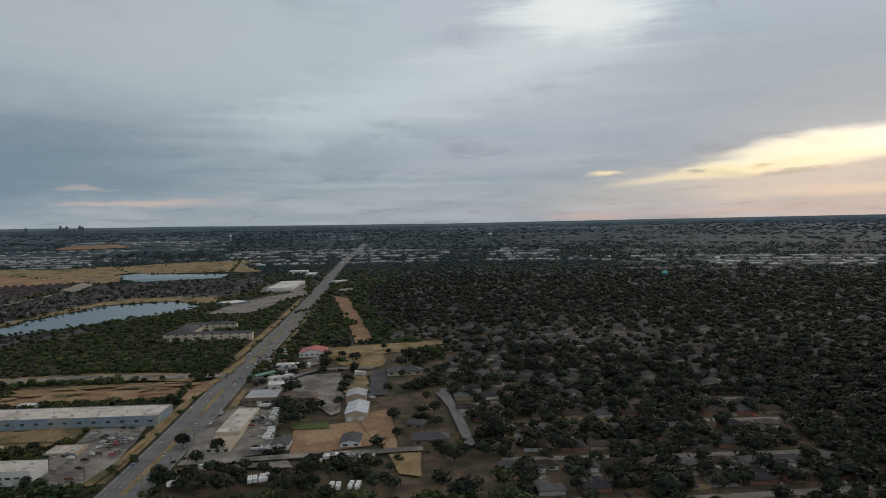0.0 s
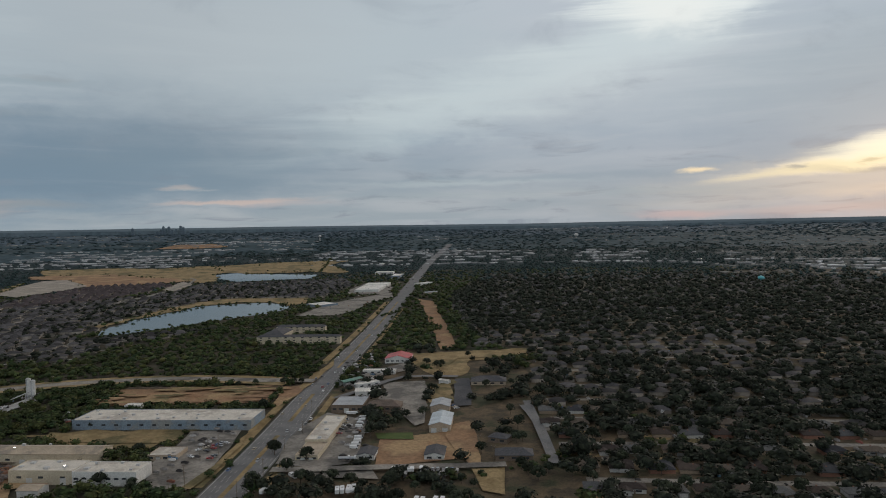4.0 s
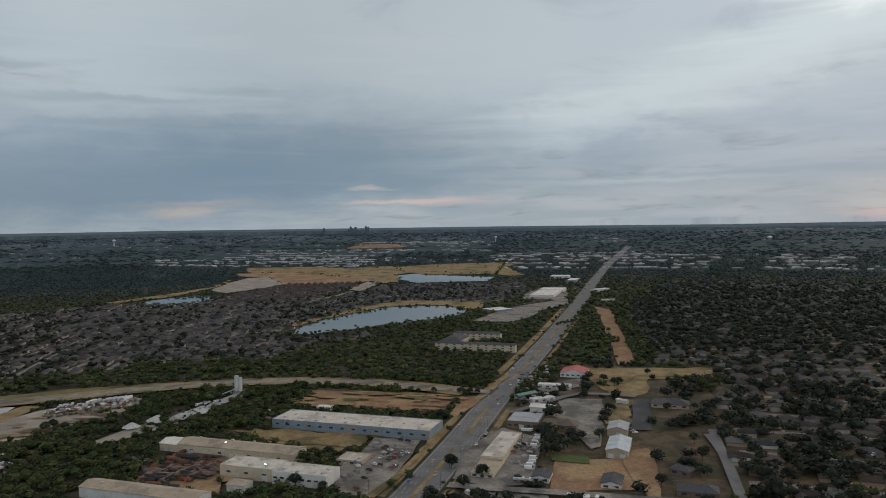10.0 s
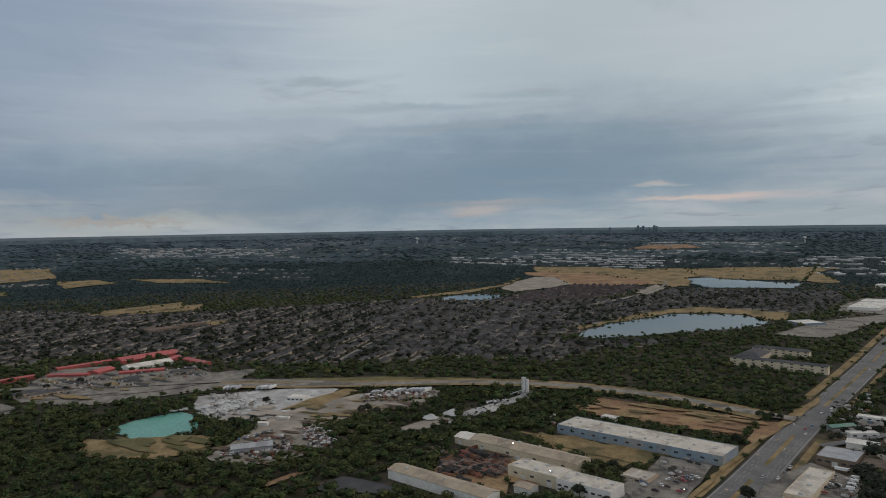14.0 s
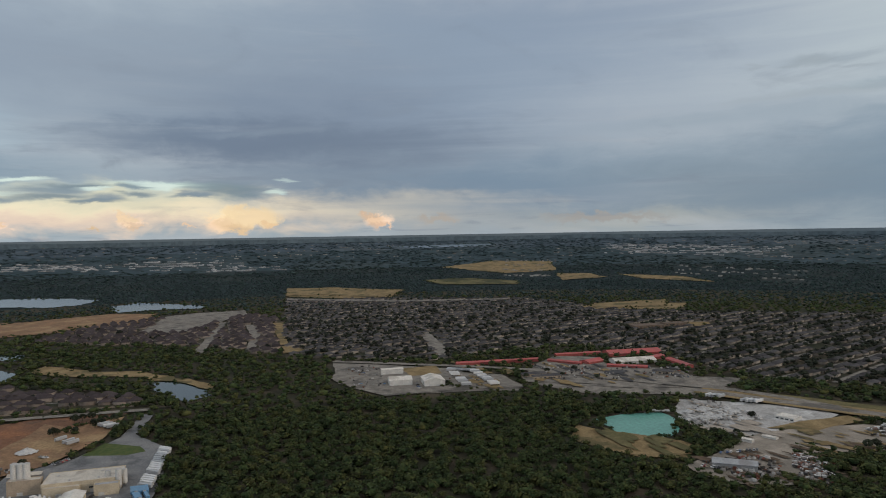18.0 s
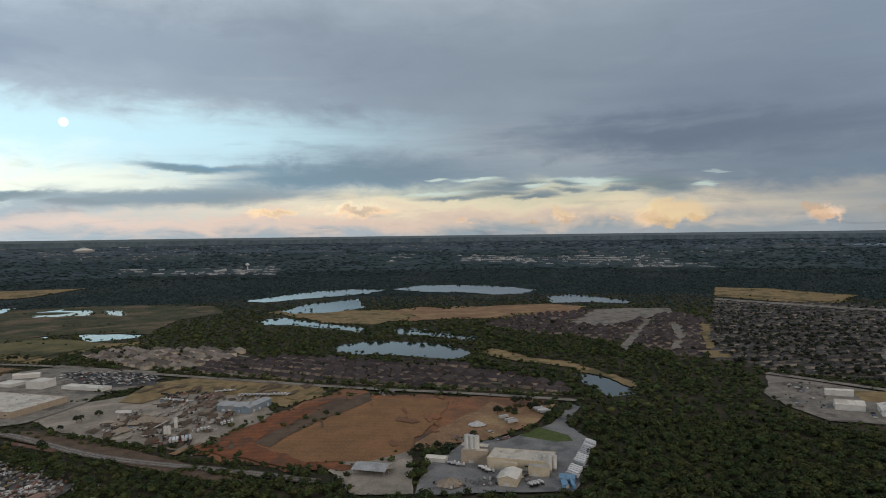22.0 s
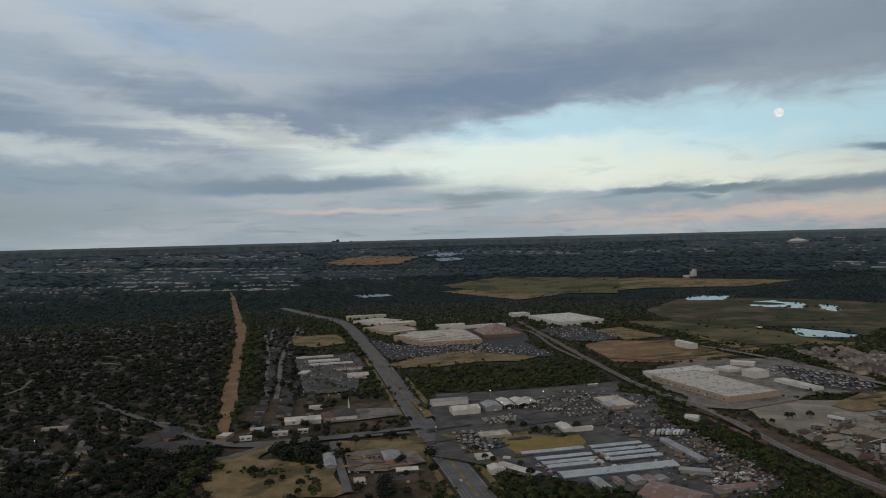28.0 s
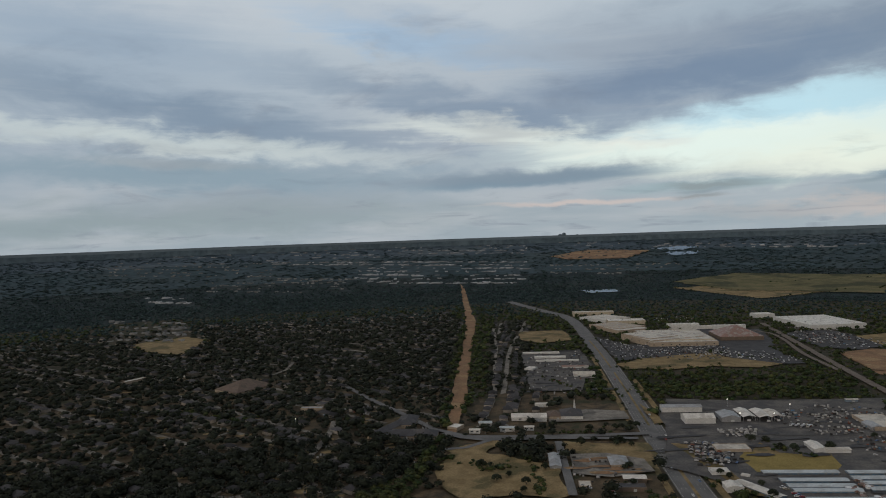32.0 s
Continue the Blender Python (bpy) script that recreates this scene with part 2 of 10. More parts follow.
patch(182.1, 7.91, 7.8, 0.91, -8, (0.599, 0.665, 0.617), 0.75, 'soft')
patch(169.1, 6.15, 11, 1.19, 0, (0.618, 0.73, 0.687), 0.95, 'soft')
patch(159.3, 8.62, 10, 1.1, 5, (0.417, 0.617, 0.701), 0.9, 'soft')
patch(190, 15.58, 9.1, 1.1, -12, (0.273, 0.402, 0.539), 0.8, 'soft')
patch(213, 15.22, 11.9, 2.74, -6, (0.181, 0.27, 0.371), 0.6, 'soft')
patch(179.5, 4.29, 10.5, 0.55, 2, (0.135, 0.223, 0.296), 0.95, 'thin')
patch(207.7, 5.38, 18.3, 1.19, -2, (0.181, 0.266, 0.328), 0.85, 'soft')
patch(209.8, 1.83, 22.8, 1.19, 0, (0.213, 0.279, 0.305), 0.85, 'soft')
patch(174.7, 2.32, 9.1, 0.23, 0, (0.525, 0.449, 0.41), 0.6, 'thin')
patch(28.3, 6.39, 11.9, 4.12, 0, (0.157, 0.220, 0.276), 0.55, 'soft')
patch(28.0, 13.82, 11.9, 4.12, 0, (0.294, 0.358, 0.401), 0.5, 'soft')
patch(-8.3, 10.90, 13.7, 4.12, 4, (0.499, 0.548, 0.554), 0.45, 'soft')
patch(-11.0, 15.71, 5.0, 1.83, 0, (0.729, 0.758, 0.709), 0.7, 'soft')
patch(-22.7, 8.56, 9.2, 2.75, 8, (0.286, 0.353, 0.401), 0.4, 'soft')
patch(-27.4, 4.51, 6.9, 1.01, 8, (0.814, 0.794, 0.591), 0.8, 'thin')
patch(-22.3, 3.28, 7.8, 0.37, 5, (0.729, 0.661, 0.426), 0.7, 'thin')
patch(-20.3, 3.30, 1.0, 0.14, 4, (0.255, 0.288, 0.288), 0.7, 'thin')
patch(-25.2, 3.61, 0.8, 0.14, 4, (0.431, 0.401, 0.268), 0.6, 'thin')
patch(-28.1, 3.28, 1.4, 0.14, 4, (0.406, 0.391, 0.288), 0.6, 'thin')
patch(22.8, 1.79, 5.0, 0.14, 2, (0.483, 0.431, 0.401), 0.6, 'thin')
patch(27.3, 2.92, 1.8, 0.14, 0, (0.372, 0.411, 0.421), 0.5, 'thin')
patch(5.9, 2.94, 5.0, 0.18, 0, (0.345, 0.421, 0.452), 0.4, 'thin')
patch(56.7, 3.01, 11.9, 2.75, 0, (0.126, 0.176, 0.224), 0.5, 'soft')
patch(24.4, 14.85, 18.3, 3.66, 0, (0.382, 0.436, 0.472), 0.35, 'soft')
patch(53.6, 11.58, 1.9, 0.41, -3, (0.211, 0.264, 0.299), 0.7, 'thin')
patch(57.8, 11.44, 0.9, 0.27, 0, (0.224, 0.279, 0.320), 0.6, 'thin')
patch(50.7, 10.85, 1.3, 0.18, -6, (0.224, 0.279, 0.320), 0.6, 'thin')
patch(53.5, 9.30, 7.8, 0.37, 2, (0.211, 0.264, 0.303), 0.5, 'thin')
patch(41.6, 7.95, 5.9, 0.37, 4, (0.224, 0.279, 0.320), 0.5, 'thin')
patch(35.8, 10.61, 1.8, 0.23, 0, (0.251, 0.303, 0.337), 0.5, 'thin')
patch(21.9, 1.92, 5.9, 0.18, 2, (0.430, 0.382, 0.364), 0.7, 'thin')
patch(27.8, 3.03, 1.6, 0.18, 2, (0.382, 0.364, 0.355), 0.6, 'thin')
patch(40.0, 1.96, 2.3, 0.18, 1, (0.338, 0.328, 0.337), 0.5, 'thin')
patch(41.6, 0.87, 1.6, 0.18, 0, (0.313, 0.295, 0.307), 0.6, 'thin')
patch(108.3, 2.94, 8.7, 1.01, 0, (0.530, 0.540, 0.414), 0.7, 'soft')
patch(111.5, 3.08, 2.7, 0.23, 1, (0.135, 0.191, 0.233), 0.85, 'thin')
patch(108.3, 2.82, 2.1, 0.18, 1, (0.138, 0.195, 0.238), 0.85, 'thin')
patch(109.3, 3.82, 2.3, 0.23, 1, (0.137, 0.193, 0.236), 0.85, 'thin')
patch(105.9, 3.32, 1.4, 0.18, 1, (0.139, 0.197, 0.241), 0.85, 'thin')
patch(102.2, 3.15, 1.8, 0.18, 1, (0.141, 0.199, 0.244), 0.85, 'thin')
patch(104.3, 3.95, 1.8, 0.23, 1, (0.140, 0.198, 0.242), 0.85, 'thin')
patch(98.7, 3.67, 3.7, 0.73, 1, (0.137, 0.200, 0.244), 0.85, 'thin')
patch(112.1, 4.29, 2.3, 0.14, -2, (0.468, 0.583, 0.572), 0.85, 'thin')
patch(108.6, 3.58, 1.2, 0.18, -2, (0.480, 0.598, 0.586), 0.85, 'thin')
patch(103.5, 4.04, 1.6, 0.32, -2, (0.491, 0.611, 0.599), 0.85, 'thin')
patch(94.5, 3.43, 0.6, 0.18, -2, (0.479, 0.614, 0.602), 0.85, 'thin')
patch(93.3, 4.31, 0.6, 0.14, -2, (0.479, 0.614, 0.602), 0.85, 'thin')
patch(96.6, 1.46, 2.0, 0.78, 0, (0.633, 0.520, 0.314), 0.85, 'puff')
patch(97.7, 0.73, 1.2, 0.46, 0, (0.609, 0.455, 0.274), 0.85, 'puff')
patch(105.6, 1.44, 0.6, 0.41, 0, (0.619, 0.502, 0.327), 0.85, 'puff')
patch(105.0, 0.85, 0.6, 0.32, 0, (0.584, 0.430, 0.287), 0.85, 'puff')
patch(87.4, 1.36, 0.7, 0.41, 0, (0.573, 0.424, 0.290), 0.85, 'puff')
patch(86.8, 0.71, 0.7, 0.32, 0, (0.517, 0.385, 0.282), 0.85, 'puff')
patch(81.9, 1.07, 1.6, 0.37, 0, (0.341, 0.323, 0.290), 0.85, 'puff')
patch(107.8, 0.73, 0.3, 0.18, 0, (0.565, 0.415, 0.246), 0.85, 'puff')
patch(68.6, 0.95, 5.0, 0.37, 0, (0.276, 0.282, 0.274), 0.85, 'puff')
patch(128.2, 1.78, 1.2, 0.32, 0, (0.574, 0.445, 0.310), 0.85, 'puff')
patch(121.6, 1.97, 1.6, 0.37, 0, (0.545, 0.446, 0.341), 0.85, 'puff')
patch(113.7, 1.21, 0.4, 0.27, 0, (0.637, 0.469, 0.321), 0.85, 'puff')
patch(105.7, 1.42, 0.5, 0.37, 0, (0.741, 0.572, 0.386), 0.85, 'puff')
patch(104.8, 0.95, 0.5, 0.23, 0, (0.626, 0.484, 0.354), 0.85, 'puff')
patch(98.7, 1.09, 0.7, 0.50, 0, (0.687, 0.524, 0.333), 0.85, 'puff')
patch(96.7, 1.47, 1.8, 0.73, 0, (0.758, 0.611, 0.391), 0.85, 'puff')
patch(95.2, 0.83, 0.7, 0.37, 0, (0.687, 0.500, 0.289), 0.85, 'puff')
patch(101.3, 0.88, 0.3, 0.18, 0, (0.665, 0.488, 0.333), 0.85, 'puff')
patch(86.9, 1.12, 0.6, 0.46, 0, (0.715, 0.524, 0.352), 0.85, 'puff')
patch(86.2, 0.69, 0.6, 0.27, 0, (0.646, 0.455, 0.315), 0.85, 'puff')
patch(118.8, 5.20, 8.2, 1.56, -4, (0.168, 0.226, 0.286), 0.6, 'soft')
patch(91.4, 9.66, 10.1, 5.03, 0, (0.146, 0.191, 0.261), 0.4, 'soft')
patch(134.9, 5.17, 2.3, 0.32, -6, (0.132, 0.198, 0.246), 0.85, 'thin')
patch(131.1, 5.39, 1.4, 0.18, 0, (0.192, 0.255, 0.293), 0.7, 'thin')
patch(145.7, 3.16, 2.7, 0.27, 1, (0.168, 0.205, 0.229), 0.7, 'thin')
patch(134.9, 3.03, 9.2, 0.73, 1, (0.152, 0.200, 0.242), 0.8, 'thin')
patch(141.8, 2.68, 3.2, 0.27, 0, (0.163, 0.205, 0.237), 0.7, 'thin')
patch(111.5, 3.49, 3.2, 0.32, 2, (0.161, 0.223, 0.276), 0.85, 'thin')
patch(114.7, 2.78, 2.7, 0.18, 2, (0.157, 0.217, 0.269), 0.85, 'thin')
patch(108.1, 2.97, 1.2, 0.27, 2, (0.164, 0.228, 0.282), 0.85, 'thin')
patch(101.9, 3.25, 1.6, 0.23, 2, (0.168, 0.233, 0.289), 0.85, 'thin')
patch(105.7, 3.80, 1.2, 0.18, 2, (0.166, 0.231, 0.286), 0.85, 'thin')
patch(111.7, 4.27, 1.6, 0.14, 3, (0.547, 0.660, 0.608), 0.85, 'thin')
patch(116.1, 3.12, 2.7, 0.18, 3, (0.527, 0.637, 0.586), 0.85, 'thin')
patch(103.2, 3.86, 1.5, 0.37, 3, (0.572, 0.690, 0.635), 0.85, 'thin')
patch(94.8, 3.52, 0.9, 0.23, 3, (0.558, 0.693, 0.638), 0.85, 'thin')
patch(114.9, 4.33, 0.8, 0.14, 3, (0.533, 0.643, 0.592), 0.85, 'thin')
patch(108.3, 3.65, 0.9, 0.18, 3, (0.559, 0.675, 0.622), 0.85, 'thin')
patch(148.9, 3.14, 5.9, 0.23, 2, (0.145, 0.208, 0.250), 0.8, 'thin')
patch(134.4, 3.20, 7.8, 0.69, 4, (0.183, 0.255, 0.308), 0.8, 'thin')
patch(166.3, 3.15, 4.1, 0.32, -1, (0.199, 0.243, 0.264), 0.8, 'thin')
patch(166.0, 2.40, 1.8, 0.23, 0, (0.199, 0.236, 0.257), 0.7, 'thin')
patch(134.9, 5.20, 1.9, 0.32, -3, (0.147, 0.235, 0.290), 0.85, 'thin')
patch(180.9, 4.50, 10.5, 0.69, 0, (0.167, 0.229, 0.289), 0.85, 'thin')
patch(166.2, 2.76, 1.8, 0.18, 1, (0.198, 0.258, 0.297), 0.7, 'thin')
patch(152.3, 3.19, 4.3, 0.27, 6, (0.139, 0.209, 0.260), 0.85, 'thin')
patch(148.3, 2.61, 1.1, 0.23, 4, (0.143, 0.214, 0.266), 0.8, 'thin')
patch(182.6, 8.02, 2.7, 1.10, -12, (0.308, 0.349, 0.376), 0.55, 'soft')
patch(171.8, 6.82, 4.1, 0.73, 4, (0.606, 0.618, 0.569), 0.5, 'soft')
patch(186.0, 15.66, 10.1, 1.37, -14, (0.253, 0.340, 0.435), 0.5, 'soft')
patch(206.6, 6.17, 6.9, 0.46, -3, (0.253, 0.297, 0.322), 0.5, 'thin')
patch(203.0, 3.08, 11.9, 1.10, 0, (0.217, 0.269, 0.306), 0.5, 'soft')
patch(42, 5, 12, 3.5, 0, (0.13, 0.2, 0.27), 0.4, 'soft')
patch(89, 5.5, 9, 3.5, 0, (0.12, 0.17, 0.235), 0.3, 'soft')
patch(56, 10, 15, 6, 0, (0.37, 0.44, 0.49), 0.4, 'soft')
patch(18, 13, 12, 5, 0, (0.44, 0.51, 0.54), 0.35, 'soft')
col = w_mix(w_math("MULTIPLY", w_step(n_mid, 0.54, 0.74), 0.22), col, (0.18, 0.225, 0.28))
col = w_mix(w_math("MULTIPLY", w_step(n_str, 0.55, 0.75), 0.06), col, (0.5, 0.52, 0.53))
# overhead, out of view, a near-neutral grey is set to tone the light below
col = w_mix(w_step(EL, 22.0, 42.0), col, (0.368, 0.375, 0.385))
# the moon
sun_az, moon_az, moon_el = -32.0, 143.05, 8.32
mdir = Vector((-math.sin(radians(moon_az)) * math.cos(radians(moon_el)), math.cos(radians(moon_az)) * math.cos(radians(moon_el)), math.sin(radians(moon_el))))
mdot = w_math("ADD", w_math("ADD", w_math("MULTIPLY", DX, mdir.x), w_math("MULTIPLY", DY, mdir.y)), w_math("MULTIPLY", DZ, mdir.z))
disc = w_step(mdot, math.cos(radians(0.36)), math.cos(radians(0.28)))
mark = w_noise(w_vec(AZ, EL, 0.0), 5.0, 3)
col = w_mix(disc, col, w_mix(w_step(mark, 0.35, 0.65), (0.62, 0.66, 0.70), (0.86, 0.86, 0.84)))
col = w_mix(0.04, col, w_mix(1.0, sky.outputs[0], (0.1, 0.1, 0.1), "MULTIPLY"))
# sky gain rises towards the south-west, offsetting the lower exposure keyed for that view
gain = WN.new("ShaderNodeMapRange")
gain.interpolation_type = "SMOOTHSTEP"
WL.new(AZ, gain.inputs[0])
for i, v in enumerate((100.0, 165.0, 1.13, 1.78)):
    gain.inputs[i + 1].default_value = v
col = w_mix(1.0, col, w_vec(gain.outputs[0], gain.outputs[0], gain.outputs[0]), "MULTIPLY")
col = w_mix(1.0, col, w_mix(w_step(AZ, 85.0, 125.0), (1.055, 1.0, 0.985), (1.01, 1.0, 1.0)), "MULTIPLY")
col = w_mix(1.0, col, w_mix(w_step(AZ, 150.0, 180.0), (1.0, 1.0, 1.0), (1.035, 1.0, 0.995)), "MULTIPLY")
col = w_mix(1.0, col, w_mix(w_step(AZ, -25.0, 28.0), (0.965, 1.0, 1.05), (1.0, 1.0, 1.0)), "MULTIPLY")
bg = WN.new("ShaderNodeBackground")
WL.new(col, bg.inputs[0])
bg.inputs[1].default_value = 1.0
out = WN.new("ShaderNodeOutputWorld")
WL.new(bg.outputs[0], out.inputs[0])

sun = new("sun", bpy.data.lights.new("sun", "SUN"))
sun.data.energy, sun.data.angle, sun.data.color = 1.0, radians(16), (1.0, 0.84, 0.68)
sun.matrix_world = look((0, 0, 0), (math.sin(radians(sun_az)) * 1.0, -math.cos(radians(sun_az)), -0.25))

# ---- materials ----
def material(name, a, b, scale=0.2, rough=0.85, metal=0.0, fine=3.0, bump=0.3, vary=0.0, third=None, patch=0.02, spread=0.0, furrow=None, deep=0.5):
    """A surface of two tones: patches at one scale, grain at a finer one. vary: tone from object to object or piece to piece."""
    m = bpy.data.materials.new(name)
    m.use_nodes = True
    n, l = m.node_tree.nodes, m.node_tree.links
    p = n["Principled BSDF"]
    p.inputs["Roughness"].default_value, p.inputs["Metallic"].default_value = rough, metal
    p.inputs["Specular IOR Level"].default_value = 0.5 if rough < 0.7 else 0.12
    geo = n.new("ShaderNodeNewGeometry")
    pos = geo.outputs["Position"]

    def noise_at(s, detail, ro=0.6):
        t = n.new("ShaderNodeTexNoise")
        t.inputs["Scale"].default_value, t.inputs["Detail"].default_value, t.inputs["Roughness"].default_value = s, detail, ro
        l.new(pos, t.inputs["Vector"])
        return t.outputs["Fac"]

    def mix(f, x, y, mode="MIX"):
        t = n.new("ShaderNodeMix")
        t.data_type, t.blend_type = "RGBA", mode
        for s, v in ((t.inputs[0], f), (t.inputs[6], x), (t.inputs[7], y)):
            if isinstance(v, (int, float)):
                s.default_value = v
            elif isinstance(v, tuple):
                s.default_value = (*v, 1)
            else:
                l.new(v, s)
        return t.outputs[2]

    def ramp(v, lo, hi):
        t = n.new("ShaderNodeMapRange")
        t.interpolation_type = "SMOOTHSTEP"
        l.new(v, t.inputs[0])
        t.inputs[1].default_value, t.inputs[2].default_value = lo, hi
        return t.outputs[0]

    c = mix(ramp(noise_at(scale, 6), 0.35, 0.65), a, b)
    if third:
        c = mix(ramp(noise_at(patch, 5), 0.5, 0.62), c, third)
    if furrow:
        mp, wv = n.new("ShaderNodeMapping"), n.new("ShaderNodeTexWave")
        mp.inputs["Rotation"].default_value = (0, 0, radians(furrow[0]))
        l.new(pos, mp.inputs["Vector"])
        l.new(mp.outputs[0], wv.inputs["Vector"])
        wv.inputs["Scale"].default_value, wv.inputs["Distortion"].default_value = 0.314 / furrow[1], 2.0
        wv.inputs["Detail"].default_value = 2.0
        c = mix(furrow[2], c, mix(wv.outputs["Fac"], (0.5, 0.5, 0.5), (1.35, 1.35, 1.35)), "MULTIPLY")
    grain = noise_at(fine, 4)
    c = mix(deep, c, mix(ramp(grain, 0.3, 0.7), (0.55, 0.55, 0.55), (1.3, 1.3, 1.3)), "MULTIPLY") if fine else c
    if vary:
        rnd = n.new("ShaderNodeObjectInfo").outputs["Random"] if vary < 0 else geo.outputs["Random Per Island"]
        hsv = n.new("ShaderNodeHueSaturation")
        v = n.new("ShaderNodeMapRange")
        l.new(rnd, v.inputs[0])
        v.inputs[3].default_value, v.inputs[4].default_value = 1 - abs(vary), 1 + abs(vary)
        l.new(v.outputs[0], hsv.inputs["Value"])
        if spread:
            wn = n.new("ShaderNodeTexWhiteNoise")
            wn.noise_dimensions = "1D"
            l.new(rnd, wn.inputs["W"])
            h = n.new("ShaderNodeMapRange")
            l.new(wn.outputs["Value"], h.inputs[0])
            h.inputs[3].default_value, h.inputs[4].default_value = 0.5 - spread, 0.5 + spread
            l.new(h.outputs[0], hsv.inputs["Hue"])
        l.new(c, hsv.inputs["Color"])
        c = hsv.outputs[0]
    l.new(c, p.inputs["Base Color"])
    if bump:
        bn = n.new("ShaderNodeBump")
        bn.inputs["Strength"].default_value, bn.inputs["Distance"].default_value = bump, 0.3
        l.new(grain, bn.inputs["Height"])
        l.new(bn.outputs[0], p.inputs["Normal"])
    return m


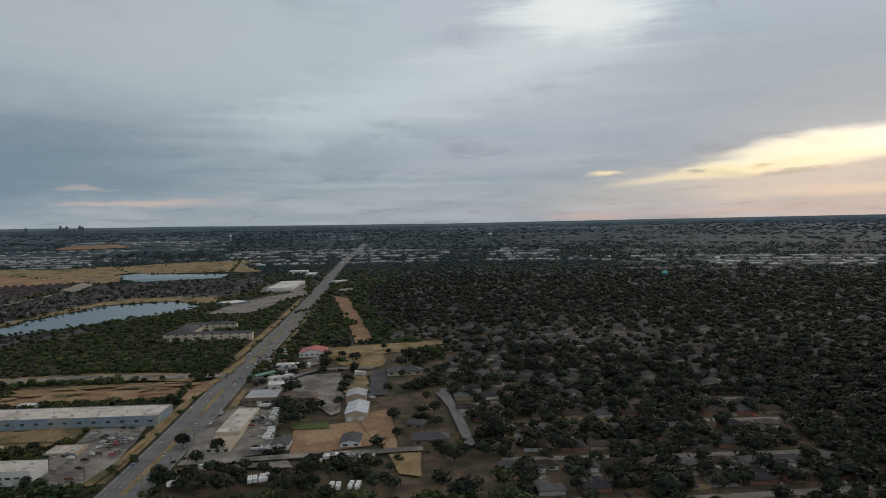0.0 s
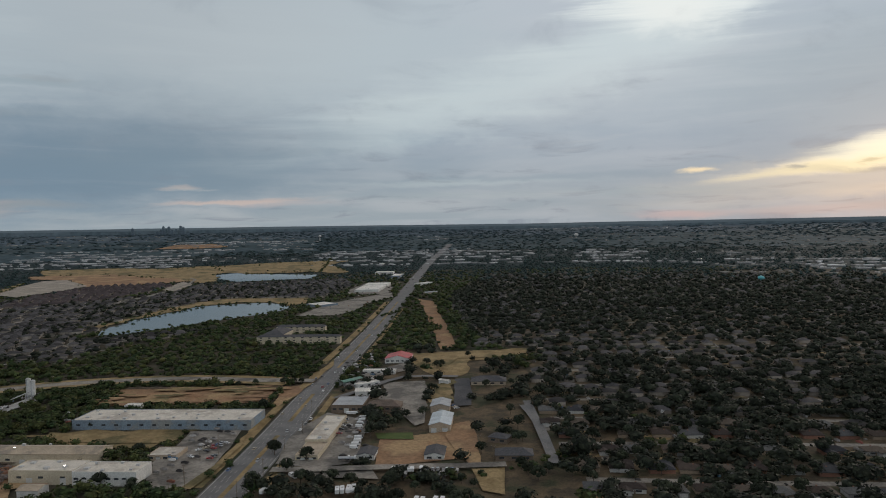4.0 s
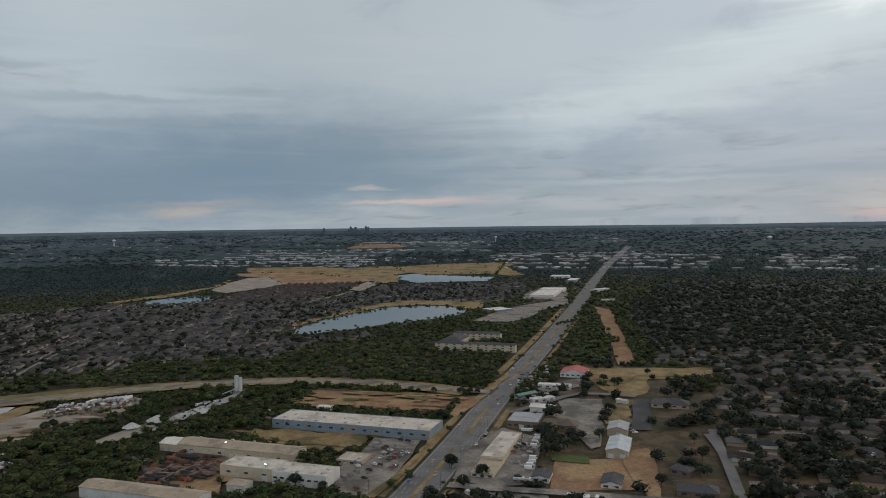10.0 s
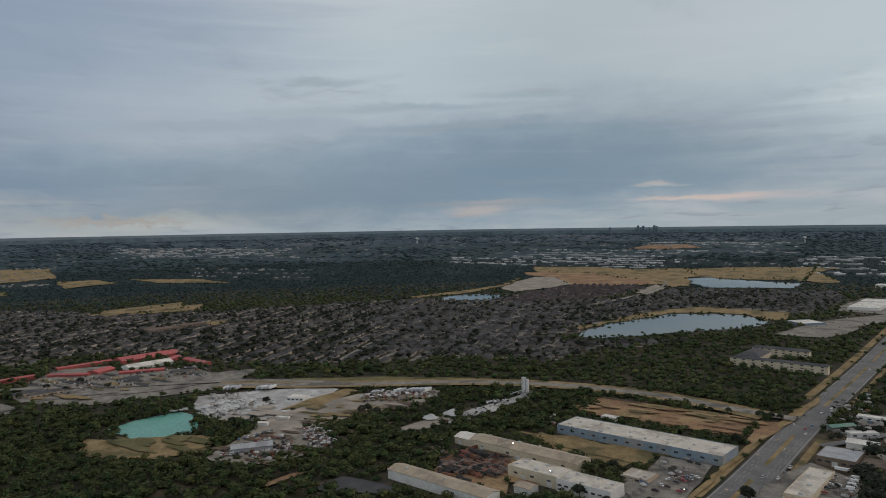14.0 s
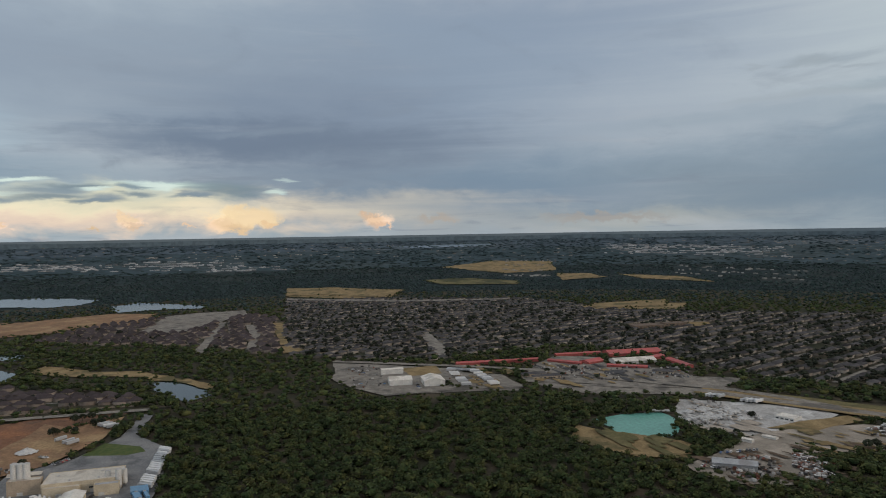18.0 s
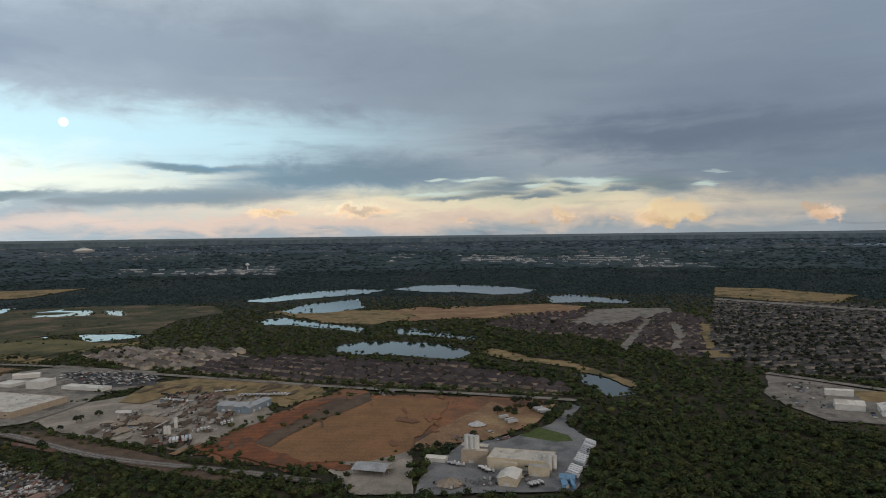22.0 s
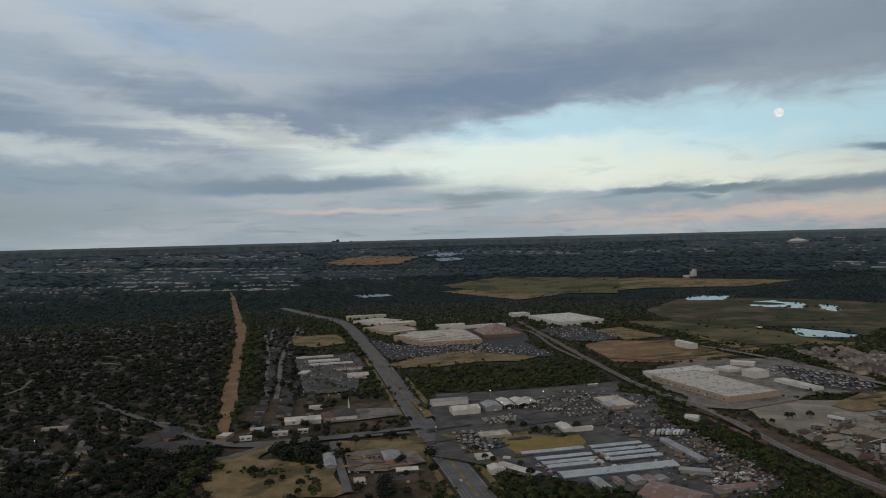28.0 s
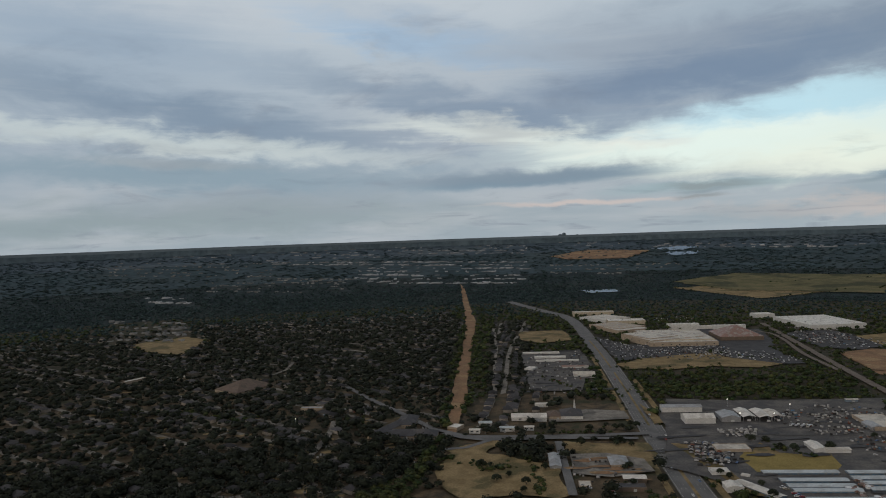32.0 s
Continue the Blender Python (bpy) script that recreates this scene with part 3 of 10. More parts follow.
MATS = {
    "ground": material("dry_scrub_ground", (0.030, 0.031, 0.021), (0.072, 0.060, 0.041), 0.035, 0.95, fine=0.5, third=(0.030, 0.034, 0.019), patch=0.008),
    "dry": material("dry_grass", (0.19, 0.138, 0.070), (0.275, 0.206, 0.108), 0.06, 0.95, fine=0.5, third=(0.115, 0.098, 0.050), patch=0.02),
    "yellow": material("yellow_grass", (0.27, 0.21, 0.075), (0.22, 0.17, 0.06), 0.06, 0.95, fine=0.7),
    "grass": material("olive_grass", (0.095, 0.092, 0.043), (0.16, 0.138, 0.068), 0.02, 0.95, fine=0.3, third=(0.055, 0.058, 0.030), patch=0.008),
    "marsh": material("green_marsh_scrub", (0.032, 0.045, 0.022), (0.085, 0.076, 0.043), 0.02, 0.95, fine=0.3, third=(0.14, 0.105, 0.07), patch=0.008, deep=0.8),
    "lawn": material("green_lawn", (0.06, 0.09, 0.03), (0.09, 0.11, 0.04), 0.2, 0.95),
    "dirt": material("brown_dirt", (0.27, 0.165, 0.095), (0.18, 0.115, 0.072), 0.04, 0.95, fine=0.4, third=(0.31, 0.215, 0.12), patch=0.02),
    "reddirt": material("red_earth", (0.27, 0.125, 0.065), (0.15, 0.085, 0.055), 0.018, 0.95, fine=0.4, third=(0.10, 0.068, 0.05), patch=0.012),
    "orangedirt": material("tilled_orange_earth", (0.25, 0.135, 0.068), (0.19, 0.108, 0.056), 0.03, 0.95, fine=0.5, furrow=(-20, 11.0, 0.1)),
    "redbank": material("bright_red_earth", (0.225, 0.088, 0.043), (0.15, 0.066, 0.037), 0.04, 0.95, fine=0.4, third=(0.12, 0.065, 0.042), patch=0.03, furrow=(-35, 12.0, 0.2)),
    "darkdirt": material("dark_bare_earth", (0.085, 0.062, 0.045), (0.13, 0.095, 0.068), 0.06, 0.95, fine=0.5),
    "pale": material("pale_dust", (0.36, 0.32, 0.27), (0.29, 0.26, 0.22), 0.06, 0.95, fine=0.5),
    "gravel": material("grey_gravel", (0.28, 0.25, 0.21), (0.20, 0.18, 0.15), 0.06, 0.95, fine=0.8, third=(0.35, 0.31, 0.26), patch=0.03),
    "white": material("pale_lime_gravel", (0.42, 0.42, 0.41), (0.30, 0.295, 0.28), 0.05, 0.95, fine=0.6, third=(0.54, 0.54, 0.53), patch=0.03),
    "concrete": material("worn_concrete", (0.255, 0.235, 0.205), (0.17, 0.158, 0.138), 0.09, 0.9, fine=0.6, third=(0.115, 0.108, 0.098), patch=0.03),
    "asphalt": material("grey_asphalt", (0.125, 0.125, 0.125), (0.165, 0.163, 0.16), 0.05, 0.85, fine=1.5),
    "asphalt2": material("patched_asphalt", (0.078, 0.077, 0.078), (0.145, 0.136, 0.125), 0.05, 0.9, fine=0.5, third=(0.09, 0.087, 0.085), patch=0.03),
    "bluegrey": material("dusty_grey_paving", (0.17, 0.175, 0.18), (0.22, 0.222, 0.22), 0.05, 0.9, fine=0.6, third=(0.12, 0.125, 0.13), patch=0.03),
    "darkasphalt": material("dark_asphalt", (0.055, 0.056, 0.06), (0.08, 0.08, 0.083), 0.06, 0.85, fine=1.5),
    "ballast": material("rail_ballast", (0.13, 0.11, 0.095), (0.18, 0.155, 0.13), 0.3, 0.95, fine=2),
    "water": material("still_water", (0.018, 0.034, 0.030), (0.024, 0.040, 0.034), 0.02, 0.10, fine=0.15, bump=0.03),
    "turq": material("turquoise_quarry_water", (0.10, 0.30, 0.25), (0.12, 0.34, 0.285), 0.02, 0.45, fine=0.3, bump=0.02),
    "leaf": material("dark_foliage", (0.021, 0.035, 0.014), (0.052, 0.068, 0.024), 0.12, 0.8, fine=1.1, bump=0.3, vary=0.5, spread=0.03, deep=0.8, third=(0.058, 0.064, 0.022), patch=0.05),
    "oak": material("dark_oak_foliage", (0.0135, 0.0175, 0.0135), (0.033, 0.039, 0.025), 0.25, 0.8, fine=1.1, bump=0.6, vary=0.5, spread=0.02, deep=0.95),
    # distance haze is painted into the bluish colours of these two far grounds
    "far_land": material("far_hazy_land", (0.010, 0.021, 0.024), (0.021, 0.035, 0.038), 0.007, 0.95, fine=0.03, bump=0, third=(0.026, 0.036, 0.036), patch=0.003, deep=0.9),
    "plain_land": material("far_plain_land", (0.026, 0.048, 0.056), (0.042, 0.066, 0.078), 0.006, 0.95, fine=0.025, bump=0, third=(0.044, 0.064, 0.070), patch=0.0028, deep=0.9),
    "yards": material("dry_yards", (0.052, 0.044, 0.031), (0.135, 0.100, 0.062), 0.06, 0.95, fine=0.6, third=(0.045, 0.048, 0.028), patch=0.03),
    # the next three foliage colours have haze painted in, paler with distance
    "dim_leaf": material("faint_haze_tinted_foliage", (0.058, 0.088, 0.102), (0.072, 0.104, 0.120), 0.02, 0.9, fine=0.1, bump=0, vary=0.2, deep=0.4),
    "haze_leaf": material("distant_haze_tinted_foliage", (0.033, 0.058, 0.065), (0.054, 0.083, 0.092), 0.02, 0.9, fine=0.1, bump=0, vary=0.4, deep=0.6),
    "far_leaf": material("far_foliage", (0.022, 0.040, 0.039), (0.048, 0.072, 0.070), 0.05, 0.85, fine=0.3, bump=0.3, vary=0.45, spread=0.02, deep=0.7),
    # the farthest ground has the most haze painted into its colour
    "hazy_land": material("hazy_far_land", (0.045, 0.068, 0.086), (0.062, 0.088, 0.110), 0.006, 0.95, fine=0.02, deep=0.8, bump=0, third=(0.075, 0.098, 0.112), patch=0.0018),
    # both ridge colours are horizon haze painted as pale blue-grey
    "near_ridge": material("near_horizon_haze_paint", (0.082, 0.114, 0.132), (0.110, 0.144, 0.164), 0.006, 1.0, fine=0.03, bump=0, deep=0.5),
    "ridge": material("horizon_haze_paint", (0.145, 0.182, 0.204), (0.160, 0.200, 0.222), 0.001, 1.0, fine=0, bump=0),
    "teal": material("teal_tank_paint", (0.10, 0.38, 0.42), (0.08, 0.32, 0.36), 0.2, 0.5),
    # distance haze is mixed into this tower colour
    "tower_glass": material("haze_tinted_tower_glass", (0.060, 0.088, 0.112), (0.075, 0.104, 0.130), 0.1, 0.5, fine=0.3, bump=0),
    "line": material("faded_road_paint", (0.45, 0.44, 0.40), (0.36, 0.35, 0.32), 0.5, 0.85),
    "trunk": material("bark", (0.09, 0.07, 0.055), (0.13, 0.10, 0.08), 2, 0.95),
    "roofs": material("shingle_roofs", (0.115, 0.10, 0.09), (0.15, 0.13, 0.115), 0.3, 0.9, vary=0.5, spread=0.03),
    "walls": material("house_walls", (0.30, 0.25, 0.20), (0.38, 0.33, 0.28), 0.3, 0.9, vary=0.4, spread=0.03),
}

# ---- the lie of the land ----
RIM = [(-40, 147), (0, 150), (15, 164), (30, 175), (40, 183), (60, 190), (90, 197), (117, 206), (137, 214), (150, 217), (180, 223), (200, 227), (230, 227), (275, 190), (320, 147)]


def height(x, y):
    """Flat land that climbs gently towards low hills on the horizon."""
    x, y = np.asarray(x, float), np.asarray(y, float)
    a = np.degrees(np.arctan2(-x, y))
    a = np.where(a < -40, a + 360, a)
    top = np.interp(a, [p[0] for p in RIM], [p[1] for p in RIM]) - 16.5
    u = np.clip((np.hypot(x, y) - 2200) / 2700, 0, 1.0)
    return top * u ** 1.4


def mesh_object(name, verts, faces, mats, index=None, smooth=False, parent=None):
    me = bpy.data.meshes.new(name)
    verts, faces = np.asarray(verts, np.float32), np.asarray(faces, np.int32)
    k = faces.shape[1]
    me.vertices.add(len(verts))
    me.vertices.foreach_set("co", verts.ravel())
    me.loops.add(faces.size)
    me.loops.foreach_set("vertex_index", faces.ravel())
    me.polygons.add(len(faces))
    me.polygons.foreach_set("loop_start", np.arange(0, faces.size, k, dtype=np.int32))
    if index is not None:
        me.polygons.foreach_set("material_index", np.asarray(index, np.int32))
    me.update(calc_edges=True)
    if smooth:
        me.shade_smooth()
    for m in mats:
        me.materials.append(m)
    ob = new(name, me)
    if parent:
        ob.parent = parent
    return ob


rings = np.concatenate([np.linspace(20, 2200, 30), np.linspace(2260, 4900, 48), [4990]])
SEG = 360
ang = np.radians(np.arange(SEG) * 360 / SEG)
gx, gy = -np.sin(ang)[None] * rings[:, None], np.cos(ang)[None] * rings[:, None]
gz = height(gx, gy)
gz[-1] -= 40
gv = np.concatenate([[[0, 0, 0]], np.stack([gx, gy, gz], -1).reshape(-1, 3)])
idx = lambda i, j: 1 + i * SEG + j % SEG
gf = [(idx(i, j), idx(i + 1, j), idx(i + 1, j + 1), idx(i, j + 1)) for i in range(len(rings) - 1) for j in range(SEG)]
# outer rings switch to bluer, paler colours that imitate haze with distance
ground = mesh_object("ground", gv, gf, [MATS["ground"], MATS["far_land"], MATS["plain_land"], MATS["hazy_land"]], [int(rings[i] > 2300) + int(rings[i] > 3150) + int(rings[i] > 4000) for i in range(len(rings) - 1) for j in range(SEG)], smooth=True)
hub = bmesh.new()
hub.from_mesh(ground.data)
hub.verts.ensure_lookup_table()
for j in range(SEG):
    hub.faces.new((hub.verts[0], hub.verts[idx(0, j)], hub.verts[idx(0, j + 1)]))
bmesh.ops.recalc_face_normals(hub, faces=hub.faces)
hub.to_mesh(ground.data)
hub.free()
br = np.radians(np.arange(0, 360, 0.5))
nb = len(br)
# two added backdrop bands that step the painted haze up to the sky
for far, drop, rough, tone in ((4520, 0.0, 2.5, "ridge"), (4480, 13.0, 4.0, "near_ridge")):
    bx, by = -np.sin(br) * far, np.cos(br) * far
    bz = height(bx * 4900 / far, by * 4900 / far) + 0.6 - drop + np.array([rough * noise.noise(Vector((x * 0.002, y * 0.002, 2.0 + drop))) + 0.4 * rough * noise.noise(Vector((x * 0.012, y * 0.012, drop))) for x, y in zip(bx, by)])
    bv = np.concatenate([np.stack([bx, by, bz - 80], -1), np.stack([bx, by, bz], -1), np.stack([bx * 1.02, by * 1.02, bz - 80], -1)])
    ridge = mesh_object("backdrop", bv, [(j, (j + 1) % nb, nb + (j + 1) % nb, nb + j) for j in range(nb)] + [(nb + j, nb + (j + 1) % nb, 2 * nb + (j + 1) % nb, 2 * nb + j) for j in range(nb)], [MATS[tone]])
    tagged(ridge, "backdrop band along the horizon with pale haze painted in", "backdrop", kind="structure")
tagged(ground, "wide flat dry ground with scrub reaching the horizon", "ground", kind="structure")

# what stands open: a raster of 5 m cells that keeps trees and houses off
CELL, HALF = 5.0, 3400
NC = int(2 * HALF / CELL)
OPEN = np.zeros((NC, NC), bool)
cxs = (np.arange(NC) + 0.5) * CELL - HALF
LEVEL = [0.06]


def inside(px, py, poly):
    hit = np.zeros(np.shape(px), bool)
    for (x0, y0), (x1, y1) in zip(poly, poly[1:] + poly[:1]):
        if y0 == y1:
            continue
        hit ^= ((y0 > py) != (y1 > py)) & (px < (x1 - x0) * (py - y0) / (y1 - y0) + x0)
    return hit


def cells(poly):
    xs, ys = [p[0] for p in poly], [p[1] for p in poly]
    i0, i1 = [int(np.clip((v + HALF) / CELL, 0, NC)) for v in (min(xs), max(xs) + CELL)]
    j0, j1 = [int(np.clip((v + HALF) / CELL, 0, NC)) for v in (min(ys), max(ys) + CELL)]
    gx, gy = np.meshgrid(cxs[i0:i1], cxs[j0:j1], indexing="ij")
    return slice(i0, i1), slice(j0, j1), inside(gx, gy, poly)


def keep_open(poly, grid=None):
    grid = OPEN if grid is None else grid
    si, sj, m = cells(poly)
    grid[si, sj] |= m


LOW = np.zeros((NC, NC), bool)


def clear_view(poly):
    """Only low scrub grows on the near side of open ground."""
    for k in ((0.012, 0.024, 0.036) if math.hypot(*poly[0]) > 1000 else (0.015,)):
        keep_open([(x * (1 - k), y * (1 - k)) for x, y in poly], LOW)


EDGES = []


def area(name, mat, poly, label="", rough_edge=True, category=""):
    """A patch of ground of its own surface, laid on the land with a slightly ragged edge."""
    LEVEL[0] += 0.012
    bm = bmesh.new()
    pts = []
    for (x0, y0), (x1, y1) in zip(poly, poly[1:] + poly[:1]):
        d = math.hypot(x1 - x0, y1 - y0)
        wild = rough_edge and name.split("_")[-1] in ("lake", "pond", "field", "bank", "marsh", "land", "ground", "grass", "hill")
        k = max(1, min((12 if math.hypot(x0, y0) > 2000 else 26) if wild else 10, int(d / 11))) if rough_edge else 1
        amp = min(13.0 if wild else 4.0, d * (0.11 if wild else 0.05)) if rough_edge else 0
        for i in range(k):
            t = i / k
            x, y = x0 + (x1 - x0) * t, y0 + (y1 - y0) * t
            n1 = noise.noise(Vector((x * 0.03, y * 0.03, 1.7))) + (0.6 * noise.noise(Vector((x * 0.09, y * 0.09, 3.7))) if wild else 0)
            n2 = noise.noise(Vector((x * 0.03, y * 0.03, 8.1))) + (0.6 * noise.noise(Vector((x * 0.09, y * 0.09, 6.1))) if wild else 0)
            pts.append((x + amp * n1, y + amp * n2))
    f = bm.faces.new([bm.verts.new((x, y, 0)) for x, y in pts])
    if f.calc_area() and f.normal.z < 0:
        f.normal_flip()
    bmesh.ops.triangulate(bm, faces=bm.faces)
    far = max(math.hypot(*p) for p in poly) > 2100
    if far:
        bmesh.ops.subdivide_edges(bm, edges=bm.edges, cuts=3, use_grid_fill=True)
    for v in bm.verts:
        v.co.z = float(height(v.co.x, v.co.y)) + LEVEL[0] + (1.2 if far else 0)
    bmesh.ops.recalc_face_normals(bm, faces=bm.faces)
    if sum(fc.normal.z for fc in bm.faces) < 0:
        bmesh.ops.reverse_faces(bm, faces=bm.faces)
    me = bpy.data.meshes.new(name)
    bm.to_mesh(me)
    bm.free()
    me.materials.append(MATS[mat])
    if name.split("_")[-1] in ("lake", "pond", "field", "hill", "bank", "land") and max(math.hypot(*p) for p in poly) > 800:
        EDGES.append(poly)
    if name != "estate_ground":
        keep_open(poly)
        clear_view(poly)
    return tagged(new(name, me), label or name.replace("_", " ") + " lying among trees and streets", category or name.split("_")[-1], kind="structure")


def ribbon_points(line, width, lift):
    p = np.asarray(line, float)
    d = np.gradient(p, axis=0)
    d /= np.linalg.norm(d, axis=1)[:, None]
    n = np.stack([-d[:, 1], d[:, 0]], -1) * width / 2
    return p + n + 0, p - n + 0


def smooth_line(line, step=25.0):
    p = [Vector((*q, 0)) for q in line]
    out = []
    for i in range(len(p) - 1):
        a, b, c, d = p[max(i - 1, 0)], p[i], p[i + 1], p[min(i + 2, len(p) - 1)]
        k = max(1, int((c - b).length / step))
        for j in range(k):
            t = j / k
            out.append(0.5 * ((2 * b) + (c - a) * t + (2 * a - 5 * b + 4 * c - d) * t * t + (3 * b - a - 3 * c + d) * t ** 3))
    out.append(p[-1])
    return [(v.x, v.y) for v in out]


def ribbon(name, mat, width, line, label="", level=None, open_too=True, kind="structure"):
    """A road, track or strip of even width along a line."""
    LEVEL[0] += 0.012
    z = LEVEL[0] if level is None else level
    line = smooth_line(line)
    a, b = ribbon_points(line, width, z)
    v = np.concatenate([a, b])
    far = np.hypot(v[:, 0], v[:, 1]) > 2150
    v = np.column_stack([v, height(v[:, 0], v[:, 1]) + z + np.where(far, 1.2, 0)])
    n = len(a)
    ob = mesh_object(name, v, [(i, n + i, n + i + 1, i + 1) for i in range(n - 1)], [MATS[mat]])
    if open_too:
        for i in range(n - 1):
            q = [tuple(a[i]), tuple(a[i + 1]), tuple(b[i + 1]), tuple(b[i])]
            keep_open(q)
            clear_view(q)
    return tagged(ob, label or name.replace("_", " ") + " of worn grey paving", name.split("_")[-1], kind=kind)

HOUSES = []
ESTATE = np.zeros((NC, NC), np.float32)
STREET_V, STREET_F = [], []


def wood(poly):
    si, sj, m = cells(poly)
    ESTATE[si, sj][m] = 1.0


def estate(poly, angle=0.0, trees=0.5, pitch=60.0, tone=0, lot=18.0):
    """Streets in gentle waves with a row of houses along either side."""
    global STREET_V
    r = random.Random(int(abs(poly[0][0]) + abs(poly[0][1]) * 3))
    si, sj, m = cells(poly)
    ESTATE[si, sj][m] = trees
    c, s = math.cos(radians(angle)), math.sin(radians(angle))
    loc = [(c * x + s * y, -s * x + c * y) for x, y in poly]
    u0, u1 = min(p[0] for p in loc), max(p[0] for p in loc)
    v0, v1 = min(p[1] for p in loc), max(p[1] for p in loc)
    to = lambda u, v: (c * u - s * v, s * u + c * v)

    def ok(x, y):
        i, j = int((x + HALF) / CELL), int((y + HALF) / CELL)
        return 0 <= i < NC and 0 <= j < NC and not OPEN[i, j] and bool(inside(np.array([x]), np.array([y]), poly)[0])

    v = v0 + pitch / 2
    rows = []
    while v < v1:
        ph, am = r.uniform(0, 6), r.uniform(4, 11)
        wave = lambda u, v=v, ph=ph, am=am: v + am * math.sin(u / 130 + ph)
        rows.append(wave)
        u = u0
        prev = None
        while u < u1:
            p, q = to(u, wave(u) - 3.6), to(u, wave(u) + 3.6)
            good = ok(*p) and ok(*q)
            if good and prev:
                n = len(STREET_V)
                STREET_V.extend([*prev, q, p])
                STREET_F.append((n, n + 3, n + 2, n + 1))
            prev = (p, q) if good else None
            u += 10
        v += pitch
    for wave in rows:
        u = u0 + r.uniform(0, lot)
        while u < u1:
            for side in (-1, 1):
                x, y = to(u + r.uniform(-1.5, 1.5), wave(u) + side * (pitch * 0.27 + r.uniform(-1, 1)))
                if ok(x, y) and r.random() < (0.94 if tone else 0.86 if trees < 0.8 else 0.66):
                    HOUSES.append((x, y, angle + (180 if side > 0 else 0) + r.uniform(-5, 5), tone))
            u += lot * r.uniform(0.9, 1.25)
    for wave in rows:
        for k in range(int((u1 - u0) / 10)):
            u = u0 + k * 10
            p = [to(u, wave(u) - 5), to(u + 10, wave(u) - 5), to(u + 10, wave(u) + 5), to(u, wave(u) + 5)]
            if ok(*p[0]) or ok(*p[2]):
                STREETS.append(p)
        # a few cross streets


STREETS = []
# dry gardens under the eastern suburbs
area('estate_ground', 'yards', [(-20, 300), (110, 180), (420, 330), (900, 900), (700, 1300), (0, 1300), (-60, 890), (10, 880), (0, 720)], "dry brown gardens and yards between suburban houses", category="yards")
area('estate_ground', 'yards', [(100, -560), (100, -800), (120, -1100), (700, -1150), (900, -900), (520, -440), (300, -380)], "dry brown gardens and yards between suburban houses", category="yards")
area('estate_ground', 'yards', [(-160, 372), (30, 372), (20, 560), (10, 720), (-60, 860), (-140, 860), (-185, 640)], "dry brown ground between shops and yards", category="yards")
area('estate_ground', 'yards', [(-128, -570), (100, -570), (96, -800), (60, -1000), (-20, -1020), (-128, -960)], "dry brown ground between shops and yards", category="yards")
# highways
ribbon("highway", "asphalt", 29, [(-374, 3434), (-352, 2471), (-262, 1435), (-226, 1012), (-203, 681), (-181, 420), (-160, 0), (-142, -600), (-138, -794), (-137, -1021), (-131, -1364), (-108, -1860), (-26, -2114), (63, -2335)], "wide divided asphalt highway running straight through the suburbs")
HW = [(-262, 1435), (-226, 1012), (-203, 681), (-181, 420), (-160, 0), (-142, -600), (-138, -794), (-137, -1021), (-131, -1364), (-108, -1860)]


def beside(a, b, off):
    """The stretch of the highway's line between two northings, moved sideways."""
    pts = [p for p in smooth_line(HW, 20.0) if b <= p[1] <= a]
    return [(x + off, y) for x, y in pts]


for a, b, w in ((1400, 1020, 3.0), (990, 740, 3.2), (655, 545, 3.4), (520, 380, 3.4), (350, -520, 3.4), (-560, -750, 3.2), (-830, -1150, 3.0), (-1180, -1500, 3.0)):
    ribbon("median", "dry", w, beside(a, b, 0), "dry grass strip dividing a highway", open_too=False)
for off in (-13.2, -9.6, -6.2, 6.2, 9.6, 13.2):
    solid = abs(off) > 13
    stretch = beside(1100, -1300, off)
    if solid:
        ribbon("edge_line", "line", 0.35, stretch, "faded white line along a highway edge", open_too=False)
    else:
        LEVEL[0] += 0.012
        vs, fs = [], []
        for k, (x, y) in enumerate(stretch):
            for dy in (0, 10):
                n = len(vs)
                vs += [(x - 0.15, y + dy, LEVEL[0]), (x + 0.15, y + dy, LEVEL[0]), (x + 0.15, y + dy + 3.5, LEVEL[0]), (x - 0.15, y + dy + 3.5, LEVEL[0])]
                fs.append((n, n + 1, n + 2, n + 3))
        tagged(mesh_object("lane_dashes", vs, fs, [MATS["line"]]), "faded white dashes between highway lanes", "road marking", kind="stuff")
for a, b, off, w in ((640, 400, -21, 8), (1400, 760, -22, 9), (640, 390, 21, 6), (1300, 760, 20, 5), (-560, -1100, -22, 7), (-560, -760, 21, 6), (-850, -1300, 20, 6)):
    ribbon("verge", "dry", w, beside(a, b, off), "dry yellow verge beside a highway", open_too=True)
area('marsh', 'marsh', [(-1312, -1966), (-1513, -1784), (-1600, -1500), (-1460, -1329), (-1284, -1327), (-1093, -1197), (-1057, -1344), (-947, -1420), (-867, -1517), (-925, -1789), (-1145, -2019)])
area('lake', 'water', [(-650, 990), (-678, 1123), (-677, 1260), (-631, 1360), (-545, 1401), (-468, 1361), (-447, 1300), (-480, 1205), (-507, 1163), (-536, 1109), (-571, 1051), (-609, 991)])
area('pond', 'water', [(-996, 2159), (-945, 2223), (-807, 2181), (-654, 2157), (-628, 2013), (-729, 1969), (-819, 1925), (-925, 2039)])
area('pond', 'water', [(-1300, 1323), (-1298, 1419), (-1230, 1478), (-1173, 1471), (-1142, 1353), (-1220, 1299)])
area('turquoise_pond', 'turq', [(-692, 255), (-702, 286), (-699, 333), (-675, 336), (-628, 316), (-618, 303), (-619, 276), (-644, 262)])
